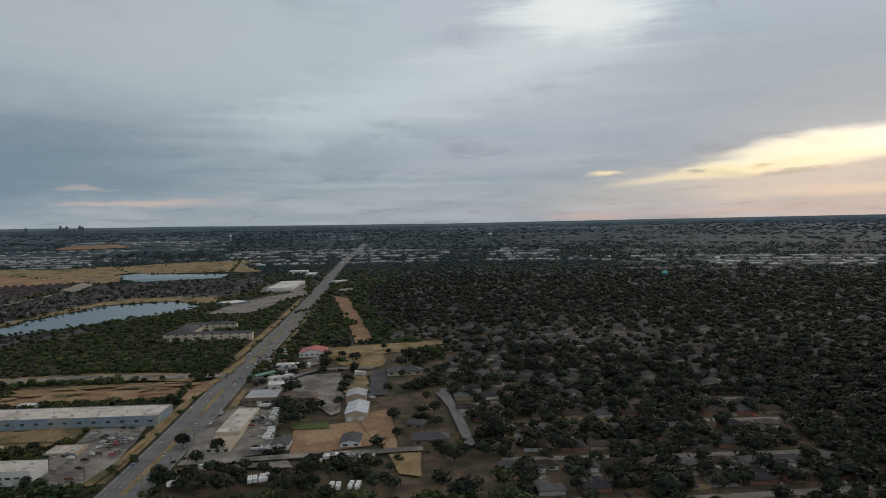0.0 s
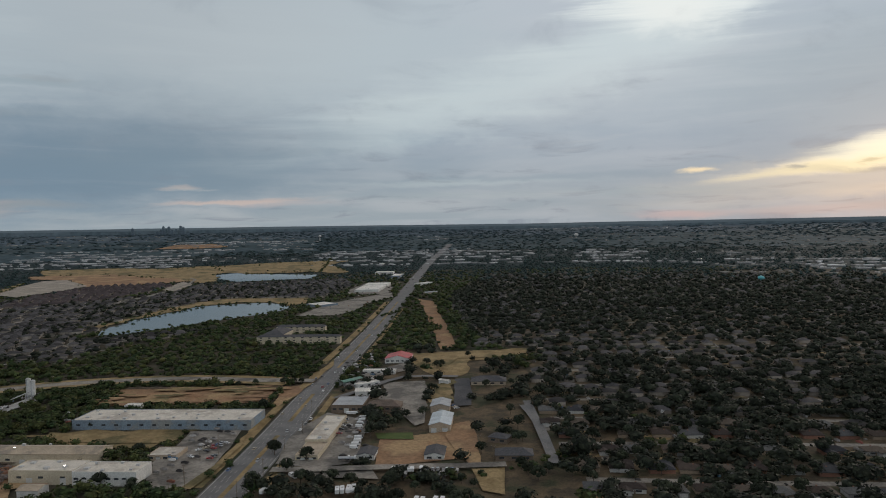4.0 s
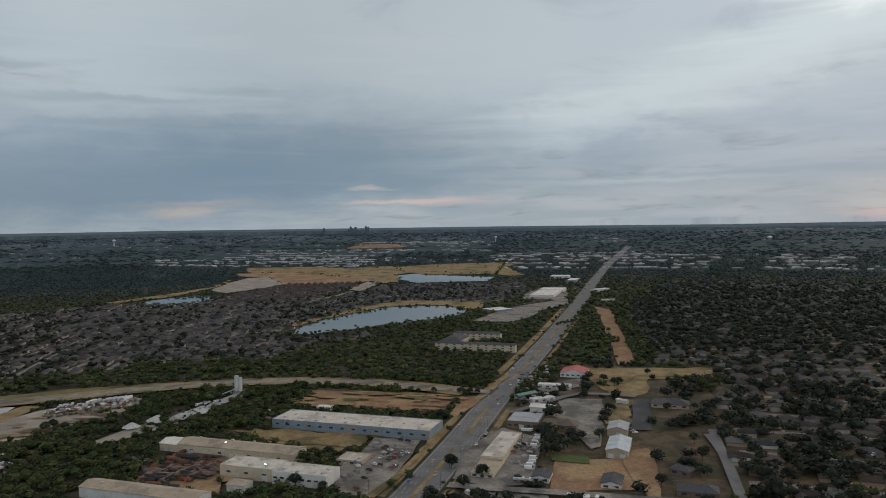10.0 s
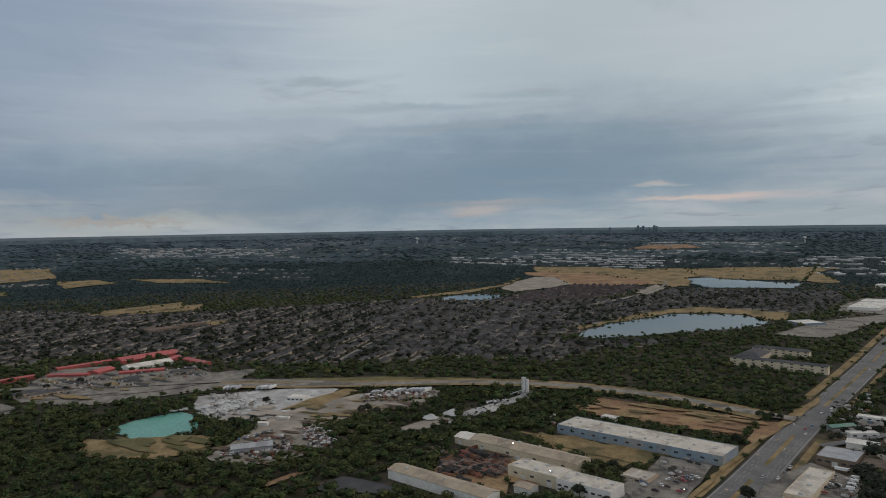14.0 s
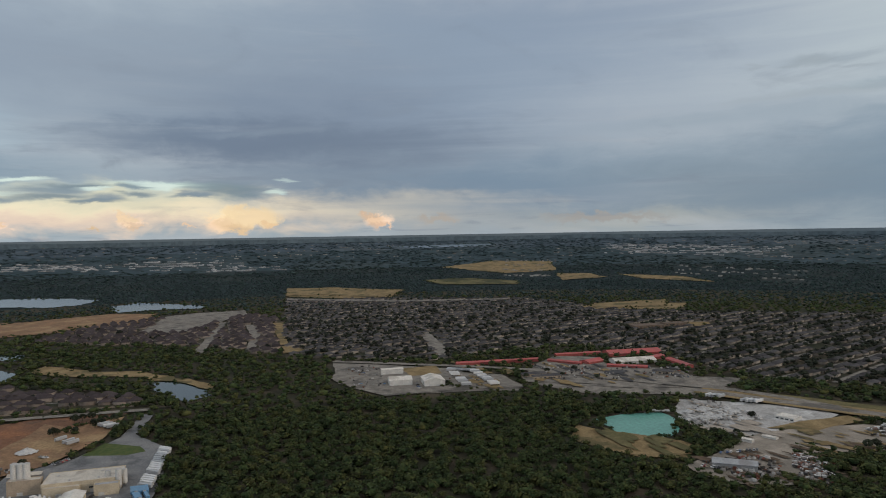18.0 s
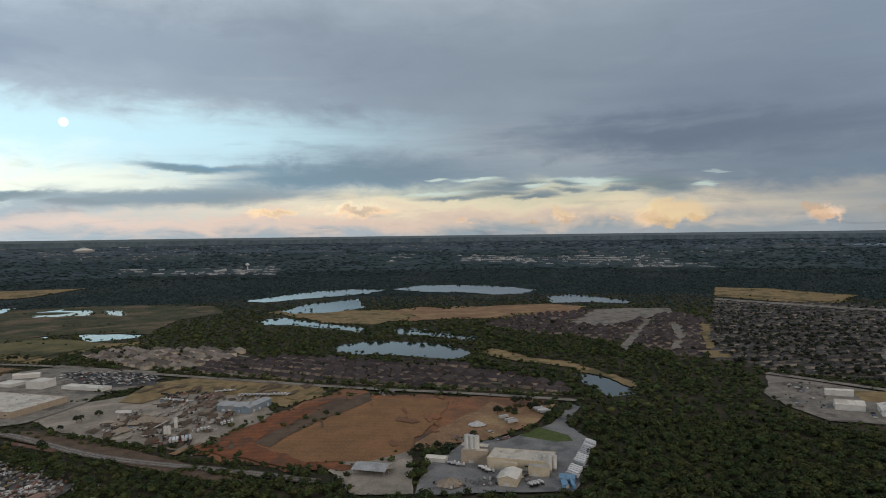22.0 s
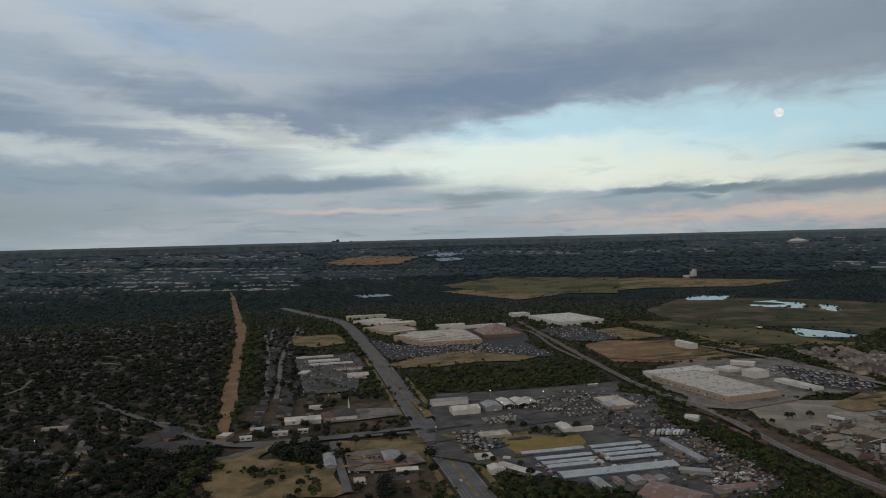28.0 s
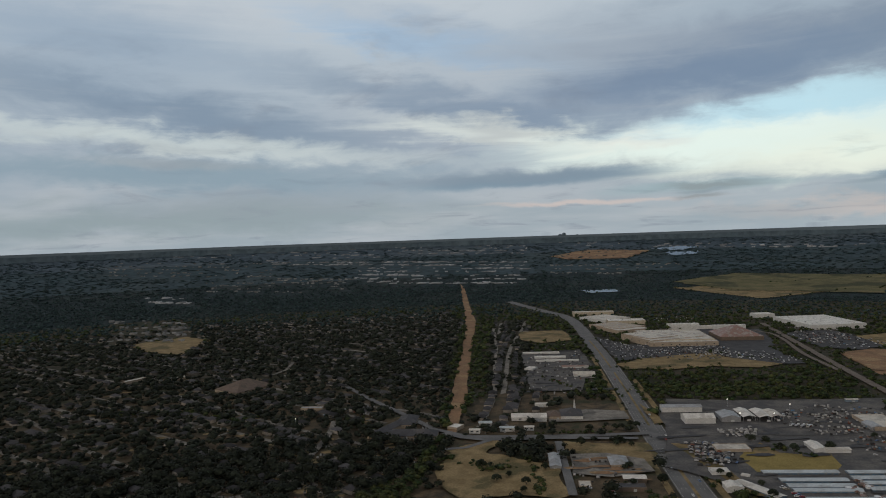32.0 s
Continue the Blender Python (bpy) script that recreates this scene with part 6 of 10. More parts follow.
building(-685.3, -1002.3, 35.5, 12.3, 132.8, 7, 'white_wall', 'white_roof', 'gable', 'white hall with a curved metal roof', 'hall')
building(-641.0, -973.0, 29.8, 27.8, 98.0, 6, 'white_wall', 'white_roof', 'flat', 'white block beside the works', 'building')
building(-693.9, -1185.8, 46.4, 13.9, 98.0, 12, 'white_wall', 'white_roof', 'gable', 'tall white metal warehouse on a bare lot', 'warehouse')
building(-642.2, -1660.7, 120.1, 163.3, 188.0, 11, 'white_wall', 'white_roof', 'flat', 'huge white warehouse beyond the tracks', 'warehouse', vents=20)
building(-571.3, -1811.3, 45.0, 37.1, -172.0, 10, 'white_wall', 'white_roof', 'flat', 'white wing of a large warehouse', 'warehouse')
building(-293.0, -1469.6, 127.0, 172.1, -179.0, 10, 'tan_wall', 'tan_roof', 'flat', 'sprawling tan shopping mall with a cluttered flat roof', 'shopping mall', vents=40, windows=8)
building(-267.5, -1465.9, 107.3, 119.2, 114.0, 12, 'tan_wall', 'tan_roof', 'flat', 'tan department store block of a mall', 'shopping mall', vents=16, windows=4)
building(-417.5, -1487.2, 81.9, 87.0, -179.0, 9, 'brown_wall', 'rust_roof', 'hip', 'brown-roofed pavilion of a shopping mall', 'shopping mall')
building(-373.8, -1616.2, 88.2, 9.0, 181.0, 9, 'white_wall', 'white_roof', 'flat', 'white shopping mall block with a flat roof', 'shopping mall', vents=8)
building(-203.6, -1644.4, 127.3, 74.9, 114.5, 8, 'tan_wall', 'tan_roof', 'flat', 'tan shop block at the end of a mall', 'shopping mall', vents=6)
building(-193.4, -1821.0, 95.0, 84.5, 127.0, 8, 'white_wall', 'tan_roof', 'flat', 'pale shop block at the end of a mall', 'shopping mall', vents=6)
building(-443.8, -1621.2, 62.3, 9.0, -179.0, 9, 'white_wall', 'white_roof', 'flat', 'white shopping mall block with a flat roof', 'shopping mall', vents=6)
building(-243.9, -1466.7, 87.0, 69.4, 120.6, 13, 'tan_wall', 'tan_roof', 'flat', 'block of a sprawling mall with a cluttered flat roof', 'shopping mall', vents=10)
building(-294.0, -1464.2, 123.4, 118.2, -179.0, 11.5, 'cream_wall', 'tan_roof', 'flat', 'block of a sprawling mall with a cluttered flat roof', 'shopping mall', vents=10)
building(-235.2, -1748.5, 86.4, 42.3, -179.0, 9.5, 'cream_wall', 'white_roof', 'flat', 'block of a sprawling mall with a cluttered flat roof', 'shopping mall', vents=10)
building(-343.9, -1629.0, 67.0, 20.3, -179.0, 12.5, 'white_wall', 'white_roof', 'flat', 'block of a sprawling mall with a cluttered flat roof', 'shopping mall', vents=10)
building(-203.5, -1656.3, 101.4, 75.9, 124.9, 8.6, 'tan_wall', 'brown_roof', 'flat', 'block of a sprawling mall with a cluttered flat roof', 'shopping mall', vents=10)
building(-437.2, -1607.3, 67.8, 14.3, -179.0, 10.6, 'white_wall', 'white_roof', 'flat', 'block of a sprawling mall with a cluttered flat roof', 'shopping mall', vents=10)
building(-173.2, -1928.5, 106.9, 26.4, -179.0, 11, 'cream_wall', 'tan_roof', 'flat', 'block of a sprawling mall with a cluttered flat roof', 'shopping mall', vents=10)
building(-578.2, -241.7, 23.3, 8.1, 98.0, 13, 'tan_wall', 'tan_roof', 'flat', 'tan batching tower block between cement silos', 'factory', doors=1)
building(-568.9, -211.8, 25.2, 8.8, 98.0, 9, 'cream_wall', 'tan_roof', 'flat', 'lower cream block along a concrete works', 'factory', doors=1)
building(-565.9, -178.9, 17.3, 6.1, 98.0, 10, 'cream_wall', 'grey_roof', 'flat', 'cream side block of a concrete works', 'factory', doors=1)
building(-542.6, -199.0, 13.1, 17.1, 98.0, 7, 'white_wall', 'white_roof', 'gable', 'white-roofed loading shed of a concrete works', 'factory', doors=1)
building(-242.5, -664.9, 65.2, 7.5, -179.0, 3.2, 'blue_wall', 'bluewhite_roof', 'storage', 'row of storage units with blue doors and pale roofs', 'storage')
building(-246.5, -644.0, 56.2, 7.5, -179.0, 3.2, 'blue_wall', 'bluewhite_roof', 'storage', 'row of storage units with blue doors and pale roofs', 'storage')
building(-247.4, -629.7, 55.0, 7.5, -179.0, 3.2, 'blue_wall', 'bluewhite_roof', 'storage', 'row of storage units with blue doors and pale roofs', 'storage')
building(-248.0, -619.0, 54.5, 7.5, -179.0, 3.2, 'blue_wall', 'bluewhite_roof', 'storage', 'row of storage units with blue doors and pale roofs', 'storage')
building(-309.7, -664.9, 54.1, 7.5, -179.0, 3.2, 'blue_wall', 'bluewhite_roof', 'storage', 'row of storage units with blue doors and pale roofs', 'storage')
building(-309.8, -650.1, 58.2, 7.5, -179.0, 3.2, 'blue_wall', 'bluewhite_roof', 'storage', 'row of storage units with blue doors and pale roofs', 'storage')
building(-311.1, -637.2, 53.4, 7.5, -179.0, 3.2, 'blue_wall', 'bluewhite_roof', 'storage', 'row of storage units with blue doors and pale roofs', 'storage')
building(-310.7, -623.3, 53.6, 7.5, -179.0, 3.2, 'blue_wall', 'bluewhite_roof', 'storage', 'row of storage units with blue doors and pale roofs', 'storage')
building(-280.4, -594.5, 112.1, 16.0, -179.0, 3.2, 'blue_wall', 'bluewhite_roof', 'storage', 'row of storage units with blue doors and pale roofs', 'storage')
building(-194.0, -620.9, 10.4, 45.4, -148.3, 3.2, 'blue_wall', 'white_roof', 'storage', 'row of storage units with blue doors and pale roofs', 'storage')
building(-185.6, -891.9, 47.7, 14.3, -179.0, 8, 'white_wall', 'grey_roof', 'gable', 'grey-roofed metal hall beside a yard', 'shed', doors=1)
building(-195.0, -843.5, 34.0, 23.2, 181.0, 8, 'white_wall', 'white_roof', 'gable', 'white metal hall in a works yard', 'shed', doors=1)
building(-230.9, -852.4, 20.8, 27.7, 181.0, 7, 'grey_wall', 'grey_roof', 'gable', 'grey open-fronted shed in a works yard', 'shed', doors=1)
building(-251.7, -860.3, 14.1, 37.7, -179.0, 7, 'grey_wall', 'white_roof', 'canopy', 'white open-fronted shed in a works yard', 'shed', doors=1)
building(-269.2, -857.6, 14.8, 37.1, -179.0, 7, 'grey_wall', 'white_roof', 'canopy', 'white open-fronted shed in a works yard', 'shed', doors=1)
building(-282.4, -856.7, 14.6, 31.8, -179.0, 7, 'grey_wall', 'tan_roof', 'canopy', 'tan open-fronted shed in a works yard', 'shed', doors=1)
building(-385.0, -827.4, 33.4, 53.8, 181.0, 6, 'tan_wall', 'tan_roof', 'flat', 'tan flat-roofed shed in a stone yard', 'shed', doors=1)
building(-372.4, -813.3, 23.3, 13.6, 91.0, 5, 'grey_wall', 'grey_roof', 'gable', 'grey shed beside stacked stone', 'shed', doors=1)
building(-202.7, -736.4, 33.6, 19.2, 181.0, 4.5, 'tan_wall', 'tan_roof', 'flat', 'low tan workshop near the highway', 'shed', doors=1)
building(-172.7, -665.2, 16.5, 13.1, 181.0, 4.5, 'white_wall', 'white_roof', 'flat', 'small white shop near the highway', 'shed', doors=1)
building(-173.8, -625.8, 13.9, 14.4, -179.0, 4.5, 'white_wall', 'white_roof', 'gable', 'small white shed near the highway', 'shed', doors=1)
building(-284.1, -737.4, 12.8, 25.8, -179.0, 5, 'white_wall', 'white_roof', 'gable', 'white shed beside a yellow plot', 'shed', doors=1)
building(-300.8, -727.6, 21.3, 8.6, 181.0, 5, 'white_wall', 'white_roof', 'gable', 'white shed with a curved roof', 'shed', doors=1)
building(-193.5, -657.4, 7.5, 5.0, 151.9, 3, 'white_wall', 'white_roof', 'flat', 'white cabin beside a yellow plot', 'shed', doors=1)
building(-436.9, -734.0, 14.8, 14.1, 138.7, 5, 'white_wall', 'white_roof', 'gable', 'white shed by the tracks', 'shed', doors=1)
building(-400.8, -931.8, 14.3, 5.0, 181.0, 5, 'blue_wall', 'white_roof', 'gable', 'pale shed among trees', 'shed', doors=1)
building(-51.3, -870.8, 25.8, 31.6, 181.0, 6, 'white_wall', 'dark_shingle', 'hip', 'church hall with a dark roof and a white spire', 'church', doors=1)
building(-31.0, -869.6, 18.0, 23.5, 181.0, 5, 'tan_wall', 'brown_shingle', 'hip', 'church office with a brown roof', 'church', doors=1)
building(-9.2, -857.3, 23.9, 11.6, 181.0, 5, 'white_wall', 'white_roof', 'gable', 'white church hall with a pale roof', 'church', doors=1)
building(-16.2, -924.8, 17.2, 6.1, 181.0, 5, 'white_wall', 'white_roof', 'flat', 'white block beside the church', 'church', doors=1)
building(-85.7, -693.6, 17.4, 26.0, 181.0, 4, 'tan_wall', 'grey_roof', 'hip', 'house with a grey roof on a paved lot', 'house', doors=1)
building(-93.8, -646.6, 20.1, 10.6, 181.0, 4, 'brown_wall', 'white_roof', 'gable', 'brick shed with a white roof', 'shed', doors=1)
building(-86.4, -625.3, 28.6, 11.8, 181.0, 4, 'brown_wall', 'dark_shingle', 'flat', 'low brown building on a paved lot', 'shed', doors=1)
building(-48.8, -629.7, 10.5, 13.5, 181.0, 4, 'tan_wall', 'tan_roof', 'flat', 'small tan building on a paved lot', 'shed', doors=1)
building(-24.6, -694.9, 10.7, 39.5, 181.0, 4, 'grey_wall', 'grey_roof', 'gable', 'long grey shed beside a lane', 'shed', doors=1)
building(-265.4, -563.3, 13.2, 5.4, 91.0, 5, 'grey_wall', 'rust_roof', 'gable', 'worn shed with a rusty metal roof in a scrap yard', 'shed', doors=1)
building(-281.4, -561.3, 13.8, 11.0, 91.0, 5, 'grey_wall', 'grey_roof', 'gable', 'grey metal shed in a scrap yard', 'shed', doors=1)
building(-292.8, -557.8, 15.8, 8.5, 91.0, 5, 'grey_wall', 'rust_roof', 'gable', 'worn shed with a rusty metal roof in a scrap yard', 'shed', doors=1)
building(-302.9, -557.5, 10.4, 9.1, 91.0, 5, 'grey_wall', 'grey_roof', 'gable', 'grey metal shed in a scrap yard', 'shed', doors=1)
building(-341.2, -569.7, 26.2, 9.0, 150.1, 5, 'grey_wall', 'grey_roof', 'gable', 'grey metal shed in a scrap yard', 'shed', doors=1)
building(-362.7, -626.9, 71.3, 9.0, 91.0, 5, 'grey_wall', 'grey_roof', 'gable', 'grey metal shed in a scrap yard', 'shed', doors=1)
building(-349.6, -522.5, 36.1, 9.0, 181.0, 5, 'grey_wall', 'rust_roof', 'gable', 'worn shed with a rusty metal roof in a scrap yard', 'shed', doors=1)
building(-247.6, -560.7, 25.2, 9.4, 91.0, 5, 'grey_wall', 'grey_roof', 'gable', 'grey metal shed in a scrap yard', 'shed', doors=1)
building(-293.4, -518.9, 45.9, 37.4, 122.1, 5, 'grey_wall', 'rust_roof', 'gable', 'worn shed with a rusty metal roof in a scrap yard', 'shed', doors=1)
building(-377.4, -468.4, 21.2, 7.4, 91.0, 4, 'white_wall', 'white_roof', 'gable', 'small white shed beside the tracks', 'shed')
building(-385.9, -443.7, 18.2, 6.4, 123.0, 4, 'white_wall', 'white_roof', 'gable', 'small white shed beside the tracks', 'shed')
building(-359.3, -465.5, 11.3, 5.0, 123.5, 4, 'white_wall', 'white_roof', 'gable', 'small white shed beside the tracks', 'shed')
building(-23.2, -1326.2, 67.8, 9.5, -179.0, 4.5, 'white_wall', 'white_roof', 'flat', 'long white self-storage row', 'storage')
building(-38.7, -1279.2, 55.6, 14.1, 181.0, 4.5, 'white_wall', 'white_roof', 'flat', 'long white self-storage row', 'storage')
building(-49.7, -1243.7, 74.5, 9.0, 181.0, 4.5, 'white_wall', 'white_roof', 'flat', 'long white self-storage row', 'storage')
building(-4.0, -1175.6, 14.8, 20.0, 154.0, 4.5, 'white_wall', 'white_roof', 'flat', 'long white self-storage row', 'storage')
building(0.2, -864.8, 42.3, 19.6, 181.0, 4.5, 'white_wall', 'white_roof', 'gable', 'small roadside shop with a metal roof', 'shop building', windows=2)
building(62.1, -803.5, 12.5, 5.0, 181.0, 4.5, 'white_wall', 'white_roof', 'gable', 'small roadside shop with a metal roof', 'shop building', windows=2)
building(25.1, -812.1, 16.8, 6.9, 181.0, 4.5, 'white_wall', 'bluewhite_roof', 'gable', 'small roadside shop with a metal roof', 'shop building', windows=2)
building(-0.0, -814.8, 11.2, 5.0, 181.0, 4.5, 'white_wall', 'white_roof', 'gable', 'small roadside shop with a metal roof', 'shop building', windows=2)
building(-86.1, -1120.6, 32.6, 25.0, -179.0, 4.5, 'white_wall', 'tan_roof', 'gable', 'small roadside shop with a metal roof', 'shop building', windows=2)
building(-77.4, -1183.4, 44.5, 9.0, -179.0, 4.5, 'white_wall', 'rust_roof', 'gable', 'small roadside shop with a metal roof', 'shop building', windows=2)
building(51.6, -834.4, 15.4, 9.3, 181.0, 4.5, 'white_wall', 'bluewhite_roof', 'gable', 'small roadside shop with a metal roof', 'shop building', windows=2)
building(439.7, -1050.5, 55.0, 70.0, 150.0, 4.5, 'tan_wall', 'brown_shingle', 'hip', 'low building among trees with a broad roof', 'building')
building(289.3, -914.7, 29.3, 9.1, -179.0, 4.5, 'tan_wall', 'grey_roof', 'flat', 'low building among trees with a broad roof', 'building')
building(663.0, -1119.3, 38.8, 9.2, -113.6, 4.5, 'tan_wall', 'white_roof', 'flat', 'low building among trees with a broad roof', 'building')
building(596.1, -1130.3, 37.2, 9.0, -131.7, 4.5, 'tan_wall', 'white_roof', 'flat', 'low building among trees with a broad roof', 'building')
building(85.6, -820.1, 13.2, 16.4, 154.7, 4.5, 'tan_wall', 'white_roof', 'flat', 'low building among trees with a broad roof', 'building')
building(164.5, -812.8, 14.9, 70.0, 158.7, 4.5, 'tan_wall', 'dark_shingle', 'hip', 'low building among trees with a broad roof', 'building')
building(132.8, -788.3, 59.3, 22.8, 181.0, 4.5, 'tan_wall', 'dark_shingle', 'hip', 'low building among trees with a broad roof', 'building')
building(147.1, -845.3, 22.7, 43.5, 181.0, 4.5, 'tan_wall', 'dark_shingle', 'hip', 'low building among trees with a broad roof', 'building')

# ---- vehicles, yards, masts ----
for nm, c in (("white", (0.62, 0.62, 0.61)), ("silver", (0.36, 0.37, 0.38)), ("black", (0.022, 0.022, 0.025)), ("grey", (0.12, 0.125, 0.13)), ("red", (0.28, 0.03, 0.03)), ("blue", (0.05, 0.10, 0.22)), ("tan", (0.33, 0.28, 0.20))):
    MATS["p_" + nm] = material(nm + "_vehicle_paint", c, tuple(v * 0.93 for v in c), 0.5, 0.3, fine=0, bump=0)
TRUCK_BLUE = material("blue_trailer_skin", (0.12, 0.27, 0.42), (0.10, 0.22, 0.36), 0.5, 0.5)
MATS["blue_skin"] = TRUCK_BLUE
MATS["scrap"] = material("mixed_scrap", (0.12, 0.10, 0.09), (0.24, 0.21, 0.19), 0.6, 0.8, fine=2.5, third=(0.22, 0.10, 0.06), patch=0.5)
MATS["pile"] = material("heaped_gravel", (0.24, 0.20, 0.16), (0.30, 0.26, 0.21), 0.3, 0.95, fine=2)
MATS["lime"] = material("heaped_lime", (0.50, 0.50, 0.49), (0.42, 0.42, 0.41), 0.3, 0.95, fine=2)
MATS["block"] = material("cut_pale_stone", (0.46, 0.45, 0.42), (0.36, 0.35, 0.32), 0.5, 0.9, fine=2)


def profile(pts, half, taper=1.0):
    """A side outline in y and z given a width, its upper points drawn in."""
    bm = bmesh.new()
    zs = [z for _, z in pts]
    top = max(zs)
    rows = []
    for sx in (-1, 1):
        rows.append([bm.verts.new((sx * half * (taper if z > top - 0.25 else 1.0), y, z)) for y, z in pts])
    bm.faces.new(rows[0])
    bm.faces.new(rows[1][::-1])
    n = len(pts)
    for i in range(n):
        bm.faces.new((rows[0][i], rows[0][(i + 1) % n], rows[1][(i + 1) % n], rows[1][i]))
    return bm


def wheels(ob, half, ys, r=0.34):
    for sx in (-1, 1):
        for y in ys:
            bm = bmesh.new()
            bmesh.ops.create_cone(bm, cap_ends=True, segments=12, radius1=r, radius2=r, depth=0.24, matrix=Matrix.Translation((sx * (half - 0.1), y, r)) @ Matrix.Rotation(radians(90), 4, "Y"))
            part("wheel", bm, "rubber", ob)


def make_car(colour, tall):
    ob = new("car")
    h = 1.75 if tall else 1.42
    part("body", profile([(-2.3, 0.3), (-2.35, 0.75), (-2.1, 0.95), (2.0, 0.98), (2.3, 0.8), (2.3, 0.3)], 0.92), "p_" + colour, ob)
    part("cabin", profile([(-1.2, 0.94), (-0.55, h - 0.06), (1.3 if tall else 0.95, h - 0.06), (1.9, 0.94)], 0.84, 0.86), "glass", ob)
    part("roof", profile([(-0.6, h - 0.08), (-0.5, h), (0.95, h), (1.1, h - 0.08)], 0.74), "p_" + colour, ob)
    wheels(ob, 0.92, (-1.4, 1.4))
    return tagged(ob, "%s %s standing on worn paving" % (colour, "sport utility car" if tall else "saloon car"), "car", group="parked cars")


def make_van(colour="white"):
    ob = new("van")
    part("body", profile([(-2.9, 0.4), (-2.9, 1.2), (-2.2, 2.35), (2.9, 2.4), (2.9, 0.4)], 1.0), "p_" + colour, ob)
    part("windscreen", profile([(-2.93, 1.3), (-2.35, 2.2), (-2.25, 2.2), (-2.8, 1.3)], 0.88), "glass", ob)
    wheels(ob, 1.0, (-1.9, 1.9), 0.38)
    return tagged(ob, "white panel van parked in a yard", "van", group="parked vans")


def make_truck():
    ob = new("truck")
    part("cab", profile([(-3.9, 0.6), (-3.9, 1.5), (-3.6, 2.5), (-2.3, 2.6), (-2.3, 0.6)], 1.15), "p_white", ob)
    part("windscreen", profile([(-3.95, 1.6), (-3.68, 2.35), (-3.6, 2.35), (-3.85, 1.6)], 1.0), "glass", ob)
    part("bed", boxed(-1.2, 1.2, -2.1, 4.0, 0.9, 1.9), "steel", ob)
    part("chassis", boxed(-0.5, 0.5, -3.6, 4.0, 0.5, 0.9), "rubber", ob)
    wheels(ob, 1.15, (-3.0, 2.0, 3.1), 0.5)
    return tagged(ob, "white work truck with a steel bed in a yard", "truck", group="work trucks")


def make_mixer():
    ob = new("mixer_truck")
    part("cab", profile([(-4.2, 0.6), (-4.2, 1.6), (-3.9, 2.7), (-2.6, 2.8), (-2.6, 0.6)], 1.2), "p_white", ob)
    part("chassis", boxed(-0.6, 0.6, -4.0, 4.2, 0.6, 1.1), "rubber", ob)
    bm = bmesh.new()
    bmesh.ops.create_cone(bm, cap_ends=True, segments=14, radius1=1.2, radius2=0.55, depth=3.2, matrix=Matrix.Translation((0, 2.0, 2.6)) @ Matrix.Rotation(radians(-78), 4, "X"))
    bmesh.ops.create_cone(bm, cap_ends=True, segments=14, radius1=0.7, radius2=1.2, depth=2.0, matrix=Matrix.Translation((0, -0.55, 2.05)) @ Matrix.Rotation(radians(-78), 4, "X"))
    part("drum", bm, "p_white", ob)
    wheels(ob, 1.2, (-3.2, 1.8, 3.0), 0.52)
    return tagged(ob, "white concrete mixer truck with a tapered drum", "truck", group="mixer trucks")


def make_trailer(mat, label, name="trailer"):
    ob = new(name)
    part("box", boxed(-1.25, 1.25, -6.2, 6.2, 1.2, 3.9), mat, ob)
    part("frame", boxed(-0.6, 0.6, -6.0, 6.1, 0.85, 1.2), "rubber", ob)
    wheels(ob, 1.25, (3.8, 5.0), 0.5)
    for sx in (-0.7, 0.7):
        part("landing_leg", boxed(sx - 0.08, sx + 0.08, -3.6, -3.4, 0, 0.9), "steel", ob)
    part("rear_door", boxed(-1.15, 1.15, 6.17, 6.24, 1.3, 3.8), "vent", ob)
    return tagged(ob, label, "trailer", group="parked trailers")


def make_rv():
    ob = new("caravan")
    part("body", profile([(-4.0, 0.7), (-3.9, 2.2), (-3.2, 2.9), (4.0, 2.9), (4.0, 0.7)], 1.2), "p_white", ob)
    part("awning", boxed(1.2, 1.35, -2.4, 2.4, 2.4, 2.6), "p_grey", ob)
    part("window", boxed(-1.24, -1.19, -1.5, 1.0, 1.6, 2.2), "glass", ob)
    part("roof_unit", boxed(-0.5, 0.5, -0.4, 0.6, 2.9, 3.2), "vent", ob)
    wheels(ob, 1.2, (0.8, 1.8), 0.38)
    part("tow_bar", boxed(-0.1, 0.1, -5.1, -3.9, 0.5, 0.65), "steel", ob)
    return tagged(ob, "white caravan parked beneath trees", "caravan", group="parked caravans")


def make_wagon():
    ob = new("rail_wagon")
    part("deck", boxed(-1.5, 1.5, -8, 8, 1.0, 1.5), "scrap", ob)
    for y in (-5.2, 5.2):
        part("bogie", boxed(-1.1, 1.1, y - 1.4, y + 1.4, 0.2, 1.0), "rubber", ob)
    for sx in (-1.46, 1.46):
        part("side", boxed(sx - 0.05, sx + 0.05, -7.9, 7.9, 1.5, 2.9), "rust_roof", ob)
    for y in (-7.9, 7.9):
        part("end", boxed(-1.4, 1.4, y - 0.06, y + 0.06, 1.5, 2.9), "rust_roof", ob)
    return tagged(ob, "rusty brown open rail wagon on a siding", "rail wagon", group="wagons on the siding")


